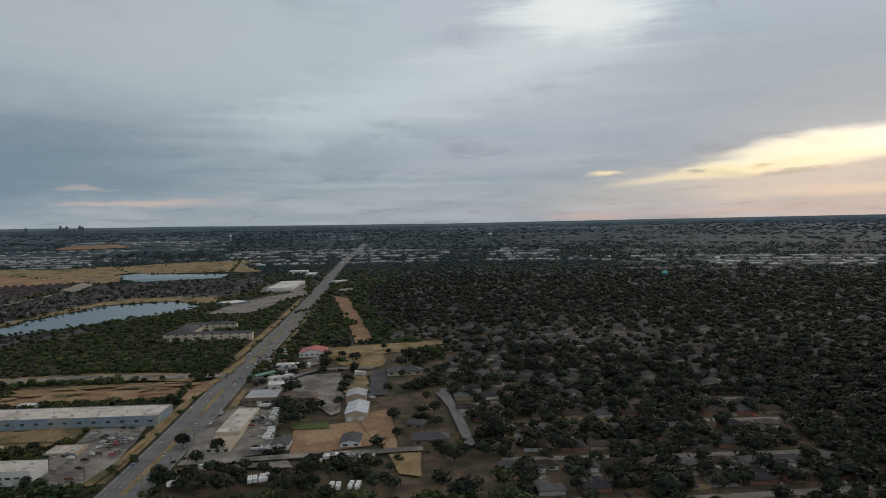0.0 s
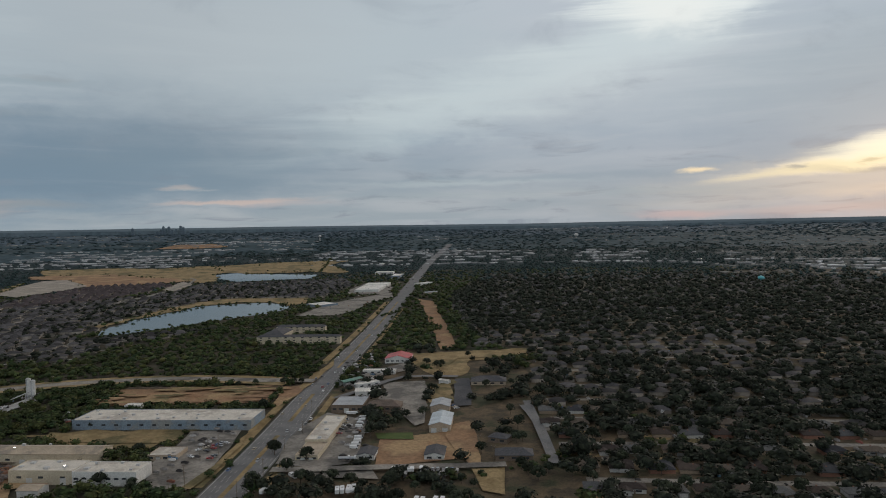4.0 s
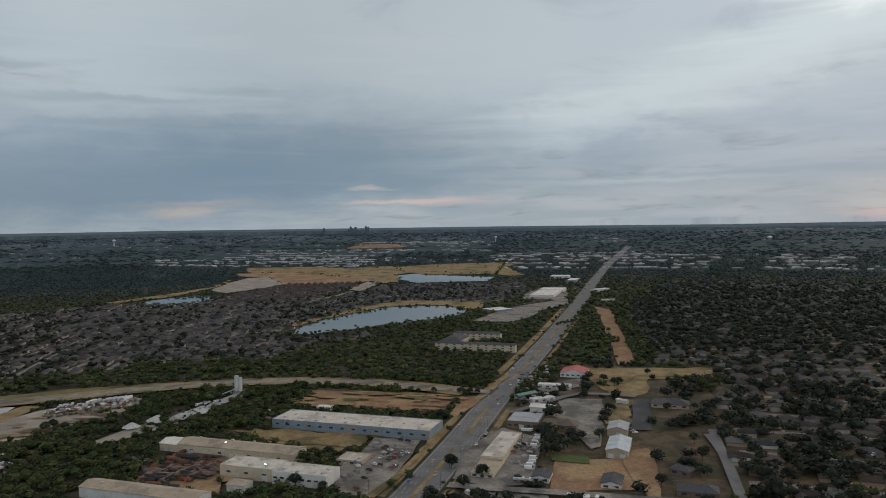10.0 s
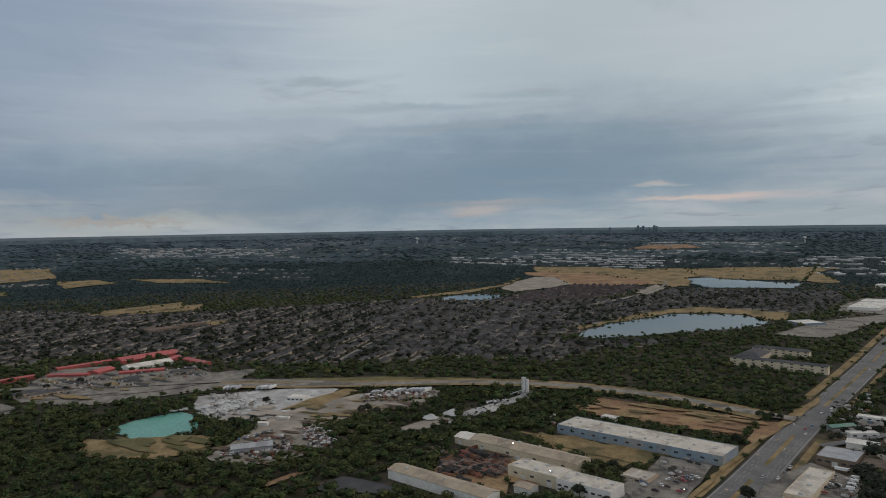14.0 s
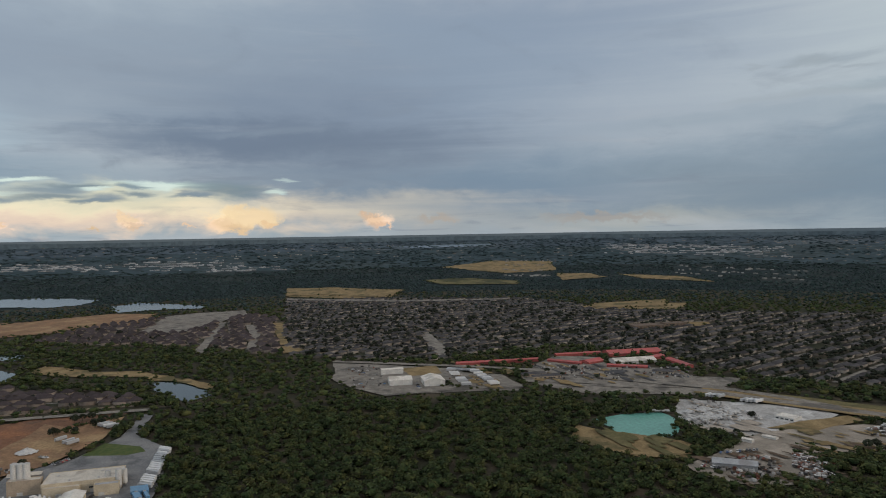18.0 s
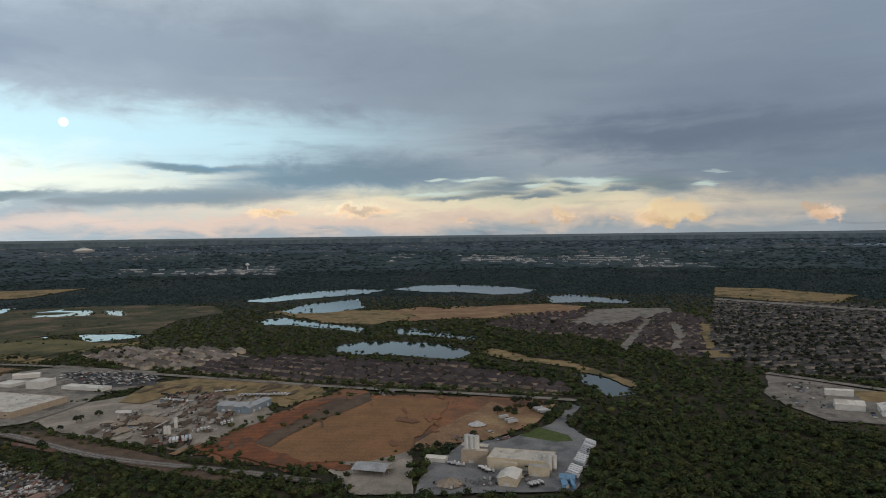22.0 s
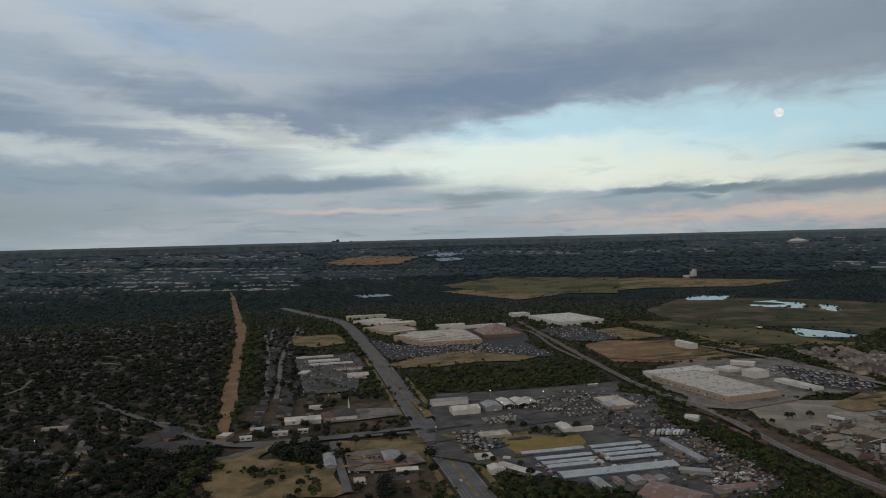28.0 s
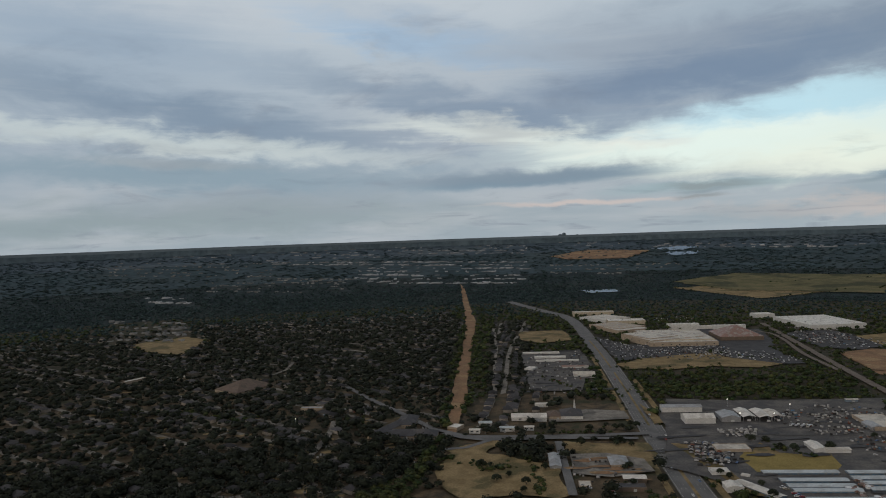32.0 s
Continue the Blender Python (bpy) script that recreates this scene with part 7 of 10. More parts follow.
def heap(mat, name, label, cat, size, seed, flat=0.42):
    r = random.Random(seed)
    bm = bmesh.new()
    bmesh.ops.create_cone(bm, cap_ends=True, segments=16, radius1=size, radius2=size * 0.12, depth=size * flat * 2 * 0.5, matrix=Matrix.Translation((0, 0, size * flat * 0.5)))
    bmesh.ops.subdivide_edges(bm, edges=bm.edges, cuts=1, use_grid_fill=True)
    for v in bm.verts:
        if v.co.z > 0.05:
            v.co += Vector((r.uniform(-1, 1), r.uniform(-1, 1), r.uniform(-0.6, 0.6))) * size * 0.06
        else:
            v.co.x, v.co.y = v.co.x * r.uniform(0.85, 1.15), v.co.y * r.uniform(0.85, 1.15)
    ob = new(name)
    part("heap", bm, mat, ob)
    bm = bmesh.new()
    for k in range(7):
        a = r.uniform(0, 6.28)
        s = size * r.uniform(0.05, 0.1)
        bmesh.ops.create_icosphere(bm, subdivisions=1, radius=s, matrix=Matrix.Translation((size * 1.0 * math.cos(a), size * 1.0 * math.sin(a), s * 0.4)))
    part("spill", bm, mat, ob)
    return tagged(ob, label, cat)


def make_scrap(seed):
    r = random.Random(seed)
    ob = new("scrap_heap")
    for k in range(9):
        s = [r.uniform(0.6, 2.2) for _ in range(3)]
        bm = boxed(-s[0], s[0], -s[1], s[1], 0, s[2] * 0.8)
        bmesh.ops.rotate(bm, verts=bm.verts, cent=(0, 0, 0), matrix=Matrix.Rotation(r.uniform(0, 3), 3, "Z"))
        bmesh.ops.translate(bm, verts=bm.verts, vec=(r.uniform(-5, 5), r.uniform(-3, 3), 0))
        part("scrap_piece", bm, r.choice(("scrap", "scrap", "rust_roof", "vent", "p_white")), ob)
    return tagged(ob, "heap of rusty and pale scrap in a yard", "scrap heap", group="scrap heaps")


def make_stack():
    ob = new("steel_stack")
    for k in range(5):
        part("beam", boxed(-6, 6, -2.4 + k * 1.0, -1.6 + k * 1.0, 0, 0.8 + 0.5 * (k % 3)), "scrap", ob)
    return tagged(ob, "dark bundles of steel stacked in a yard", "steel stack", group="steel stacks")


def make_pallet(seed):
    r = random.Random(seed)
    ob = new("stone_pallet")
    part("pallet", boxed(-1.2, 1.2, -1.0, 1.0, 0, 0.2), "wood", ob)
    for k in range(3):
        part("stone", boxed(-1.1, 1.1, -0.9 + 0.62 * k, -0.4 + 0.62 * k, 0.2, r.uniform(0.9, 1.9)), "block", ob)
    return tagged(ob, "pale cut stone stacked on a wooden pallet", "stone", group="stone pallets in the yard")


def make_block(seed):
    r = random.Random(seed)
    ob = new("stone_block")
    w, d, h = r.uniform(1.2, 3.2), r.uniform(0.8, 1.6), r.uniform(0.8, 1.8)
    bm = boxed(-w, w, -d, d, 0, h)
    for v in bm.verts:
        v.co += Vector((r.uniform(-0.2, 0.2), r.uniform(-0.2, 0.2), 0))
    part("block", bm, "lime", ob)
    part("base", boxed(-w * 0.9, w * 0.9, -d * 1.15, d * 1.15, 0, 0.25), "block", ob)
    return tagged(ob, "rough white quarry block lying on gravel", "stone", group="quarry blocks")


YARD = Vector((0, 0, 0))
PROTO = {
    "car": [make_car(c, t) for c, t in (("white", False), ("silver", True), ("black", False), ("grey", True), ("red", False), ("white", True), ("blue", False), ("black", True), ("tan", False))],
    "van": [make_van()], "truck": [make_truck()], "mixer_truck": [make_mixer()],
    "trailer": [make_trailer("p_white", "long white box trailer parked in a row"), make_trailer("p_silver", "long silver box trailer parked in a row")],
    "blue_trailer": [make_trailer("blue_skin", "long pale blue trailer parked beside a works")],
    "rv": [make_rv()], "wagon": [make_wagon()], "scrap_heap": [make_scrap(k) for k in range(3)], "steel_stack": [make_stack()],
    "stone_pallet": [make_pallet(k) for k in range(3)], "stone_block": [make_block(k) for k in range(4)],
    "lime_pile": [heap("lime", "lime_pile", "white heap of lime on pale gravel", "gravel pile", 6, k) for k in range(2)],
}
USED = set()
FAR_PARKED = []
put_rng = random.Random(3)


def put(kind, x, y, rot):
    k = put_rng.choice(PROTO[kind])
    m = pose(x, y, LEVEL[0] + 0.02 + float(height(x, y)), 0, 0, rot)
    if k.name in USED:
        return copy_thing(k, m)
    USED.add(k.name)
    k.matrix_world = m
    return k


def parked(kind, a, b, n, turn=90, gap=0.12):
    """A row from a to b, each turned by so many degrees from the row's line; some bays stay empty."""
    a, b = Vector((*a, 0)), Vector((*b, 0))
    d = b - a
    rot = math.degrees(math.atan2(d.y, d.x)) - 90
    for i in range(n):
        if n > 4 and put_rng.random() < gap:
            continue
        p = a + d * ((i + 0.5) / n)
        if kind == "car" and p.length > 700 and i % 5 < 2:
            FAR_PARKED.append((p.x, p.y, rot + turn))
            continue
        put(kind, p.x + put_rng.uniform(-0.4, 0.4), p.y + put_rng.uniform(-0.4, 0.4), rot + turn + put_rng.uniform(-4, 4) + put_rng.choice((0, 180)))


def strewn(kind, poly, n, angle=0.0):
    xs, ys = [p[0] for p in poly], [p[1] for p in poly]
    done, tries = [], 0
    while len(done) < n and tries < n * 40:
        tries += 1
        x, y = put_rng.uniform(min(xs), max(xs)), put_rng.uniform(min(ys), max(ys))
        if inside(np.array([x]), np.array([y]), poly)[0] and all(math.hypot(x - q[0], y - q[1]) > (3.2 if "stone" in kind else 7) for q in done):
            done.append((x, y))
            put(kind, x, y, angle + put_rng.uniform(-12, 12) + put_rng.choice((0, 90)))


def gravel_pile(x, y, size):
    ob = heap("pile", "gravel_pile", "brown heap of gravel in a works yard", "gravel pile", size, int(abs(x)))
    ob.matrix_world = pose(x, y, LEVEL[0])


def lime_pile(x, y, size):
    ob = heap("lime", "lime_pile", "white heap of lime on pale gravel", "gravel pile", size, int(abs(x)))
    ob.matrix_world = pose(x, y, LEVEL[0])


def silo(x, y, r, h):
    ob = base_at("silo", x, y, 0)
    bm = bmesh.new()
    tube(bm, 0, 0, h * 0.28, h, r, n=20)
    part("tank", bm, "white_wall", ob)
    bm = bmesh.new()
    tube(bm, 0, 0, h, h + r * 0.35, r * 1.02, 0.3, n=20)
    part("cap", bm, "vent", ob)
    bm = bmesh.new()
    tube(bm, 0, 0, h * 0.12, h * 0.28, 0.4, r, n=20)
    part("hopper", bm, "vent", ob)
    for a in range(4):
        px, py = r * 0.85 * math.cos(a * 1.571 + 0.785), r * 0.85 * math.sin(a * 1.571 + 0.785)
        part("leg", boxed(px - 0.15, px + 0.15, py - 0.15, py + 0.15, 0, h * 0.3), "steel", ob)
    part("ladder", boxed(-0.25, 0.25, -r - 0.15, -r + 0.02, 0.5, h), "steel", ob)
    return tagged(ob, "tall white cement silo on steel legs", "silo", group="cement silos")


def conveyor(x, y, length, rot):
    ob = base_at("conveyor", x, y, rot)
    bm = boxed(-0.7, 0.7, -length / 2, length / 2, -0.3, 0.4)
    bmesh.ops.rotate(bm, verts=bm.verts, cent=(0, 0, 0), matrix=Matrix.Rotation(radians(20), 3, "X"))
    bmesh.ops.translate(bm, verts=bm.verts, vec=(0, 0, length * 0.19))
    part("belt", bm, "vent", ob)
    for y0 in (-0.2, 0.3):
        part("support", boxed(-0.8, 0.8, length * y0 - 0.2, length * y0 + 0.2, 0, length * 0.19 + length * y0 * 0.35), "steel", ob)
    return tagged(ob, "inclined white conveyor feeding silos", "conveyor")


def utility_pole(x, y, h=11.0):
    ob = base_at("utility_pole", x, y, 2)
    bm = bmesh.new()
    tube(bm, 0, 0, 0, h, 0.17, 0.11, n=8)
    part("pole", bm, "wood", ob)
    part("crossarm", boxed(-1.2, 1.2, -0.08, 0.08, h - 0.9, h - 0.72), "wood", ob)
    for dx in (-1.1, 0.0, 1.1):
        part("insulator", boxed(dx - 0.06, dx + 0.06, -0.06, 0.06, h - 0.72, h - 0.5), "vent", ob)
    return tagged(ob, "brown wooden utility pole with a crossarm", "utility pole", group="utility poles")


def far_cars(poly, n):
    """Cars in a distant car park, one joined mass of small bodies and roofs."""
    r = random.Random(n)
    xs, ys = [p[0] for p in poly], [p[1] for p in poly]
    bm = bmesh.new()
    got = 0
    while got < n:
        x, y = r.uniform(min(xs), max(xs)), r.uniform(min(ys), max(ys))
        x, y = round(x / 2.8) * 2.8, round(y / 9) * 9
        if inside(np.array([x]), np.array([y]), poly)[0]:
            got += 1
            box(bm, x - 0.9, x + 0.9, y - 2.2, y + 2.2, 0.35, 1.0)
            box(bm, x - 0.75, x + 0.75, y - 1.0, y + 1.3, 1.0, 1.5)
    me = bpy.data.meshes.new("distant_cars")
    bm.to_mesh(me)
    bm.free()
    me.materials.append(MATS["car_mix"])
    ob = new("distant_cars", me)
    ob.location.z = LEVEL[0]
    tagged(ob, "rows of small parked cars in a car park", "cars", kind="stuff")


MATS["car_mix"] = material("mixed_car_paint", (0.30, 0.30, 0.30), (0.30, 0.30, 0.31), 0.5, 0.35, fine=0, bump=0, vary=0.9, spread=0.05)
MANUAL_TREES = []


# ---- small clutter, stains and tree belts ----
CLUTTER = {}
STAINS = {}
BELTS = []
stuff_rng = np.random.default_rng(21)
for nm, c in (("pale", (0.37, 0.36, 0.345)), ("mid", (0.19, 0.18, 0.17)), ("dark", (0.045, 0.043, 0.042)), ("rust", (0.17, 0.075, 0.05)), ("blue", (0.10, 0.17, 0.25))):
    MATS["c_" + nm] = material(nm + "_yard_goods", c, tuple(v * 0.75 for v in c), 0.4, 0.7, fine=2.0, vary=0.45, spread=0.02)
MIX = {"yard": (("pale", 0.24), ("mid", 0.36), ("dark", 0.24), ("rust", 0.11), ("blue", 0.05)), "cars": (("pale", 0.32), ("mid", 0.28), ("dark", 0.32), ("rust", 0.05), ("blue", 0.03)),
       "stone": (("pale", 0.8), ("mid", 0.2)), "steel": (("dark", 0.75), ("rust", 0.25)), "scrap": (("mid", 0.35), ("dark", 0.25), ("pale", 0.15), ("rust", 0.2))}
SIZES = {"yard": ((1.0, 4.6), (0.8, 2.2), (0.4, 1.8)), "cars": ((4.3, 5.2), (1.75, 1.95), (0.95, 1.1)), "stone": ((1.4, 4.0), (1.0, 2.0), (0.6, 1.6)), "steel": ((5, 13), (1.0, 2.6), (0.8, 2.4)), "scrap": ((1.0, 4.5), (0.8, 2.4), (0.5, 2.0))}


def spots_in(poly, n):
    xs, ys = [p[0] for p in poly], [p[1] for p in poly]
    x, y = stuff_rng.uniform(min(xs), max(xs), n * 6), stuff_rng.uniform(min(ys), max(ys), n * 6)
    k = inside(x, y, poly)
    return x[k][:n], y[k][:n]


def clutter(kind, poly, n, angle=0.0, level=None):
    """Goods, machines and cars too many to tell apart, in loose rows."""
    z = LEVEL[0] + 0.02 if level is None else level
    x, y = spots_in(poly, n)
    c, s = math.cos(radians(angle)), math.sin(radians(angle))
    step = 6.5 if kind in ("cars", "steel") else 5.0
    u, v = c * x + s * y, -s * x + c * y
    v = np.round(v / step) * step + stuff_rng.uniform(-0.5, 0.5, len(v))
    x, y = c * u - s * v, s * u + c * v
    (a0, a1), (b0, b1), (h0, h1) = SIZES[kind]
    names, odds = zip(*MIX[kind])
    pick = stuff_rng.choice(len(names), len(x), p=np.array(odds) / sum(odds))
    for i in range(len(x)):
        l, w, h = stuff_rng.uniform(a0, a1), stuff_rng.uniform(b0, b1), stuff_rng.uniform(h0, h1)
        rot = radians(angle) + (math.pi / 2 if kind == "cars" or stuff_rng.random() < 0.3 else 0) + stuff_rng.normal() * (0.06 if kind == "cars" else 0.2)
        rows = CLUTTER.setdefault(names[pick[i]], [])
        rows.append((x[i], y[i], z, l, w, h, rot, 0.94))
        if kind == "cars":
            rows.append((x[i], y[i], z + h - 0.02, l * 0.5, w * 0.88, 0.5, rot, 0.8))


def stains(mat, poly, n, size=8.0, long=2.0, angle=0.0, level=None, clear=False):
    """Ragged worn patches on open ground."""
    z = LEVEL[0] + 0.005 if level is None else level
    x, y = spots_in(poly, n)
    ca, sa = math.cos(radians(angle)), math.sin(radians(angle))
    for i in range(len(x)):
        r = size * stuff_rng.uniform(0.35, 1.3)
        st = stuff_rng.uniform(1.0, long)
        pts = []
        for k in range(11):
            t = 6.2832 * k / 11
            q = r * stuff_rng.uniform(0.6, 1.15)
            a, b = q * st * math.cos(t), q / st * math.sin(t)
            pts.append((x[i] + ca * a - sa * b, y[i] + sa * a + ca * b))
        STAINS.setdefault(mat, []).append((pts, z + 0.0006 * (len(STAINS.get(mat, ())) % 50)))
        if clear:
            keep_open(pts)


def belt(width, line, dense=1.0, size=1.0):
    """Trees and bushes growing along a line."""
    p = np.array(smooth_line(line, 6.0))
    n = int(len(p) * max(1.0, width / 6.0) * dense * 1.05)
    i = stuff_rng.integers(0, len(p), n)
    q = p[i] + stuff_rng.normal(size=(n, 2)) * width * 0.34
    BELTS.append(np.column_stack([q, np.full(n, size)]))


def build_clutter():
    for k, (x, y, rot) in enumerate(FAR_PARKED):
        rows = CLUTTER.setdefault(("pale", "dark", "mid")[k % 3], [])
        a = radians(rot + 90)
        rows.append((x, y, LEVEL[0], 4.6, 1.85, 1.0, a, 0.95))
        rows.append((x, y, LEVEL[0] + 0.98, 2.4, 1.6, 0.5, a, 0.8))
    for nm, rows in CLUTTER.items():
        a = np.array(rows)
        n = len(a)
        base = np.array([(-0.5, -0.5), (0.5, -0.5), (0.5, 0.5), (-0.5, 0.5)])
        out = []
        for top in (0, 1):
            k = a[:, 7:8] if top else 1.0
            lx, ly = base[None, :, 0] * a[:, 3:4] * k, base[None, :, 1] * a[:, 4:5] * k
            c, s = np.cos(a[:, 6:7]), np.sin(a[:, 6:7])
            zz = a[:, 2:3] + (a[:, 5:6] if top else -0.05) + 0 * lx + height(a[:, 0], a[:, 1])[:, None]
            out.append(np.stack([lx * c - ly * s + a[:, :1], lx * s + ly * c + a[:, 1:2], zz], -1))
        v = np.concatenate(out, 1).reshape(-1, 3)
        f = np.array([(0, 1, 5, 4), (1, 2, 6, 5), (2, 3, 7, 6), (3, 0, 4, 7), (4, 5, 6, 7)])
        f = (f[None] + (np.arange(n) * 8)[:, None, None]).reshape(-1, 4)
        ob = mesh_object(nm + "_yard_goods", v, f, [MATS["c_" + nm]])
        tagged(ob, "%s goods, machines and cars strewn over yards and lots" % {"mid": "grey", "rust": "rusty"}.get(nm, nm), "yard goods", kind="stuff")
    for mat, rows in STAINS.items():
        v, f = [], []
        for pts, z in rows:
            n = len(v)
            cx, cy = sum(p[0] for p in pts) / 11, sum(p[1] for p in pts) / 11
            v += [(px, py, z) for px, py in pts] + [(cx, cy, z)]
            f += [(n + k, n + (k + 1) % 11, n + 11) for k in range(11)]
        v = np.array(v)
        v[:, 2] += height(v[:, 0], v[:, 1])
        tagged(mesh_object("worn_patches", v, f, [MATS[mat]]), "ragged worn patches of %s on open ground" % MATS[mat].name.replace("_", " "), "ground patches", kind="stuff")


lit = bpy.data.materials.new("lit_lamp_lens")
lit.use_nodes = True
lit.node_tree.nodes["Principled BSDF"].inputs["Emission Color"].default_value = (1.0, 0.93, 0.80, 1)
lit.node_tree.nodes["Principled BSDF"].inputs["Emission Strength"].default_value = 6.0
MATS["lit"] = lit


def yard_lamp(x, y, h=9.0):
    ob = base_at("yard_lamp", x, y, math.degrees(math.atan2(-x, y)), LEVEL[0])
    bm = bmesh.new()
    tube(bm, 0, 0, 0, h, 0.16, 0.1, n=8)
    part("post", bm, "steel", ob)
    head = part("head", boxed(-0.6, 0.6, -0.5, 0.2, h - 0.1, h + 0.5), "steel", ob)
    part("lens", boxed(-0.55, 0.55, -0.56, -0.48, h - 0.05, h + 0.45), "lit", head, "glowing white lens")
    return tagged(ob, "lit floodlight on a steel post in a yard", "lamp", group="yard floodlights")

parked('car', (-230.4, 464.9), (-218.0, 483.3), 6, 0)
parked('car', (-212.9, 448.2), (-212.8, 455.8), 3, 90)
parked('van', (-132.3, 553.5), (-127.8, 521.7), 4, 90)
parked('van', (-123.0, 508.9), (-119.6, 471.1), 5, 90)
parked('truck', (-123.1, 451.4), (-115.0, 452.7), 2, 0)
parked('van', (-87.9, 432.4), (-66.1, 434.5), 9, 90)
parked('car', (-64.1, 434.9), (-46.1, 436.7), 6, 90)
parked('car', (-139.6, 504.6), (-144.2, 549.8), 5, 90)
parked('car', (-64.7, 593.7), (-57.9, 580.1), 3, 90)
parked('van', (-147.2, 561.6), (-139.7, 562.9), 2, 0)
parked('car', (-171.4, 508.6), (-173.0, 552.3), 3, 0)
parked('car', (-228.5, 449.1), (-214.3, 485.5), 6, 90)
parked('car', (105.6, 574.0), (107.5, 578.4), 1, 0)
parked('rv', (-154.9, 392.5), (-148.4, 394.5), 2, 60)
parked('rv', (-111.7, 394.7), (-99.8, 398.9), 4, 80)
parked('rv', (-63.7, 382.2), (-46.1, 383.5), 5, 85)
parked('rv', (-146.2, 414.9), (-142.1, 420.0), 1, 85)
strewn('steel_stack', [(-379, 395), (-340, 422), (-325, 402), (-347, 384), (-371, 378)], 16, 5)
parked('car', (-530.3, 285.7), (-521.8, 295.6), 7, 60)
parked('car', (-557.0, 315.9), (-557.7, 352.7), 12, 50)
parked('car', (-537.0, 371.4), (-487.8, 370.0), 14, 40)
parked('truck', (-600.0, 506.1), (-593.4, 518.7), 4, 60)
parked('trailer', (-580.8, 526.3), (-551.1, 556.4), 9, 50)
strewn('scrap_heap', [(-541, 374), (-525, 390), (-483, 368), (-500, 352)], 12, 0)
strewn('scrap_heap', [(-601, 489), (-573, 548), (-547, 547), (-577, 495)], 12, 0)
strewn('stone_block', [(-700, 381), (-687, 428), (-644, 416), (-647, 371)], 40, 20)
strewn('stone_block', [(-677, 339), (-679, 379), (-649, 369), (-649, 331)], 26, 20)
strewn('lime_pile', [(-708, 361), (-703, 419), (-650, 397), (-660, 349)], 9, 0)
parked('trailer', (-747.0, 408.8), (-736.6, 423.7), 4, 60)
parked('trailer', (-717.2, 435.4), (-706.5, 450.6), 4, 60)
parked('stone_block', (-697.5, 339.7), (-702.3, 323.3), 7, 0)
parked('trailer', (-966.9, 149.4), (-863.4, 154.9), 16, 85)
parked('trailer', (-953.5, 180.2), (-861.0, 190.1), 16, 85)
parked('trailer', (-971.3, 150.1), (-953.2, 184.5), 8, 0)
parked('car', (-899.0, 95.2), (-862.3, 95.2), 4, 90)
parked('car', (-1025.2, 9.9), (-976.3, 31.7), 8, 60)
parked('trailer', (-669.3, -159.3), (-566.7, -151.5), 20, 55)
parked('truck', (-557.2, -158.2), (-542.6, -140.0), 0, 60)
parked('blue_trailer', (-558.7, -160.0), (-560.7, -147.2), 5, 100)
parked('blue_trailer', (-544.3, -157.2), (-546.8, -143.7), 5, 100)
parked('trailer', (-728.7, -276.2), (-705.2, -250.0), 5, 100)
parked('trailer', (-772.2, -246.5), (-754.0, -226.0), 5, 80)
parked('car', (-671.1, -267.6), (-666.4, -258.7), 3, 0)
parked('truck', (-564.6, -260.7), (-561.6, -246.9), 3, 40)
parked('mixer_truck', (-562.7, -230.7), (-553.3, -216.6), 3, 60)
parked('car', (-644.2, -246.8), (-660.1, -237.5), 8, 90)
parked('mixer_truck', (-534.7, -178.0), (-546.3, -169.7), 4, 80)
silo(-581.8, -250.6, 2.7, 24)
silo(-581.1, -245.6, 2.7, 24)
silo(-581.1, -241.5, 2.7, 24)
silo(-579.7, -182.2, 2.0, 15)
silo(-575.2, -172.9, 2.2, 17)
silo(-581.6, -170.3, 2.0, 15)
lime_pile(-689.2, -285.7, 9)
gravel_pile(-517.9, -239.3, 11)
gravel_pile(-529.9, -625.5, 9)
gravel_pile(-556.5, -636.0, 8)
gravel_pile(-571.9, -635.2, 12)
gravel_pile(-576.7, -617.5, 10)
gravel_pile(-546.7, -651.4, 7)
silo(-536.6, -569.1, 2.2, 11)
silo(-538.0, -566.0, 2.2, 11)
silo(-555.6, -574.4, 2.0, 15)
conveyor(-555.4, -599.7, 20, 60)
parked('truck', (-652.1, -697.6), (-654.2, -649.7), 7, 30)
parked('truck', (-705.0, -620.8), (-731.3, -560.2), 14, 70)
parked('trailer', (-515.6, -543.5), (-533.6, -530.6), 7, 80)
parked('truck', (-558.1, -547.8), (-573.4, -544.0), 4, 60)
parked('truck', (-587.7, -543.4), (-604.0, -539.4), 4, 60)
parked('trailer', (-580.3, -687.3), (-582.2, -675.8), 2, 20)
strewn('steel_stack', [(-622, -623), (-700, -655), (-707, -639), (-617, -597)], 10, 70)
parked('truck', (-707.4, -661.8), (-725.4, -644.3), 4, 30)
silo(-463.4, 605.6, 2.2, 21)
silo(-460.4, 607.4, 2.2, 19)
conveyor(-465.6, 587.2, 34, -60)
lime_pile(-470.1, 500.7, 10)
lime_pile(-476.8, 476.3, 8)
parked('truck', (-471.6, 551.3), (-458.1, 572.2), 3, 30)
parked('wagon', (-449.7, -721.7), (-449.8, -621.8), 7, 0)
parked('car', (-166.4, -757.9), (-190.2, -752.6), 8, 70)
parked('car', (-163.7, -739.8), (-191.2, -735.1), 9, 70)
parked('car', (-162.9, -719.4), (-199.4, -713.6), 12, 70)
parked('car', (-165.4, -696.7), (-197.0, -690.8), 10, 70)
strewn('stone_pallet', [(-205, -809), (-248, -806), (-245, -784), (-206, -792)], 13, 10)
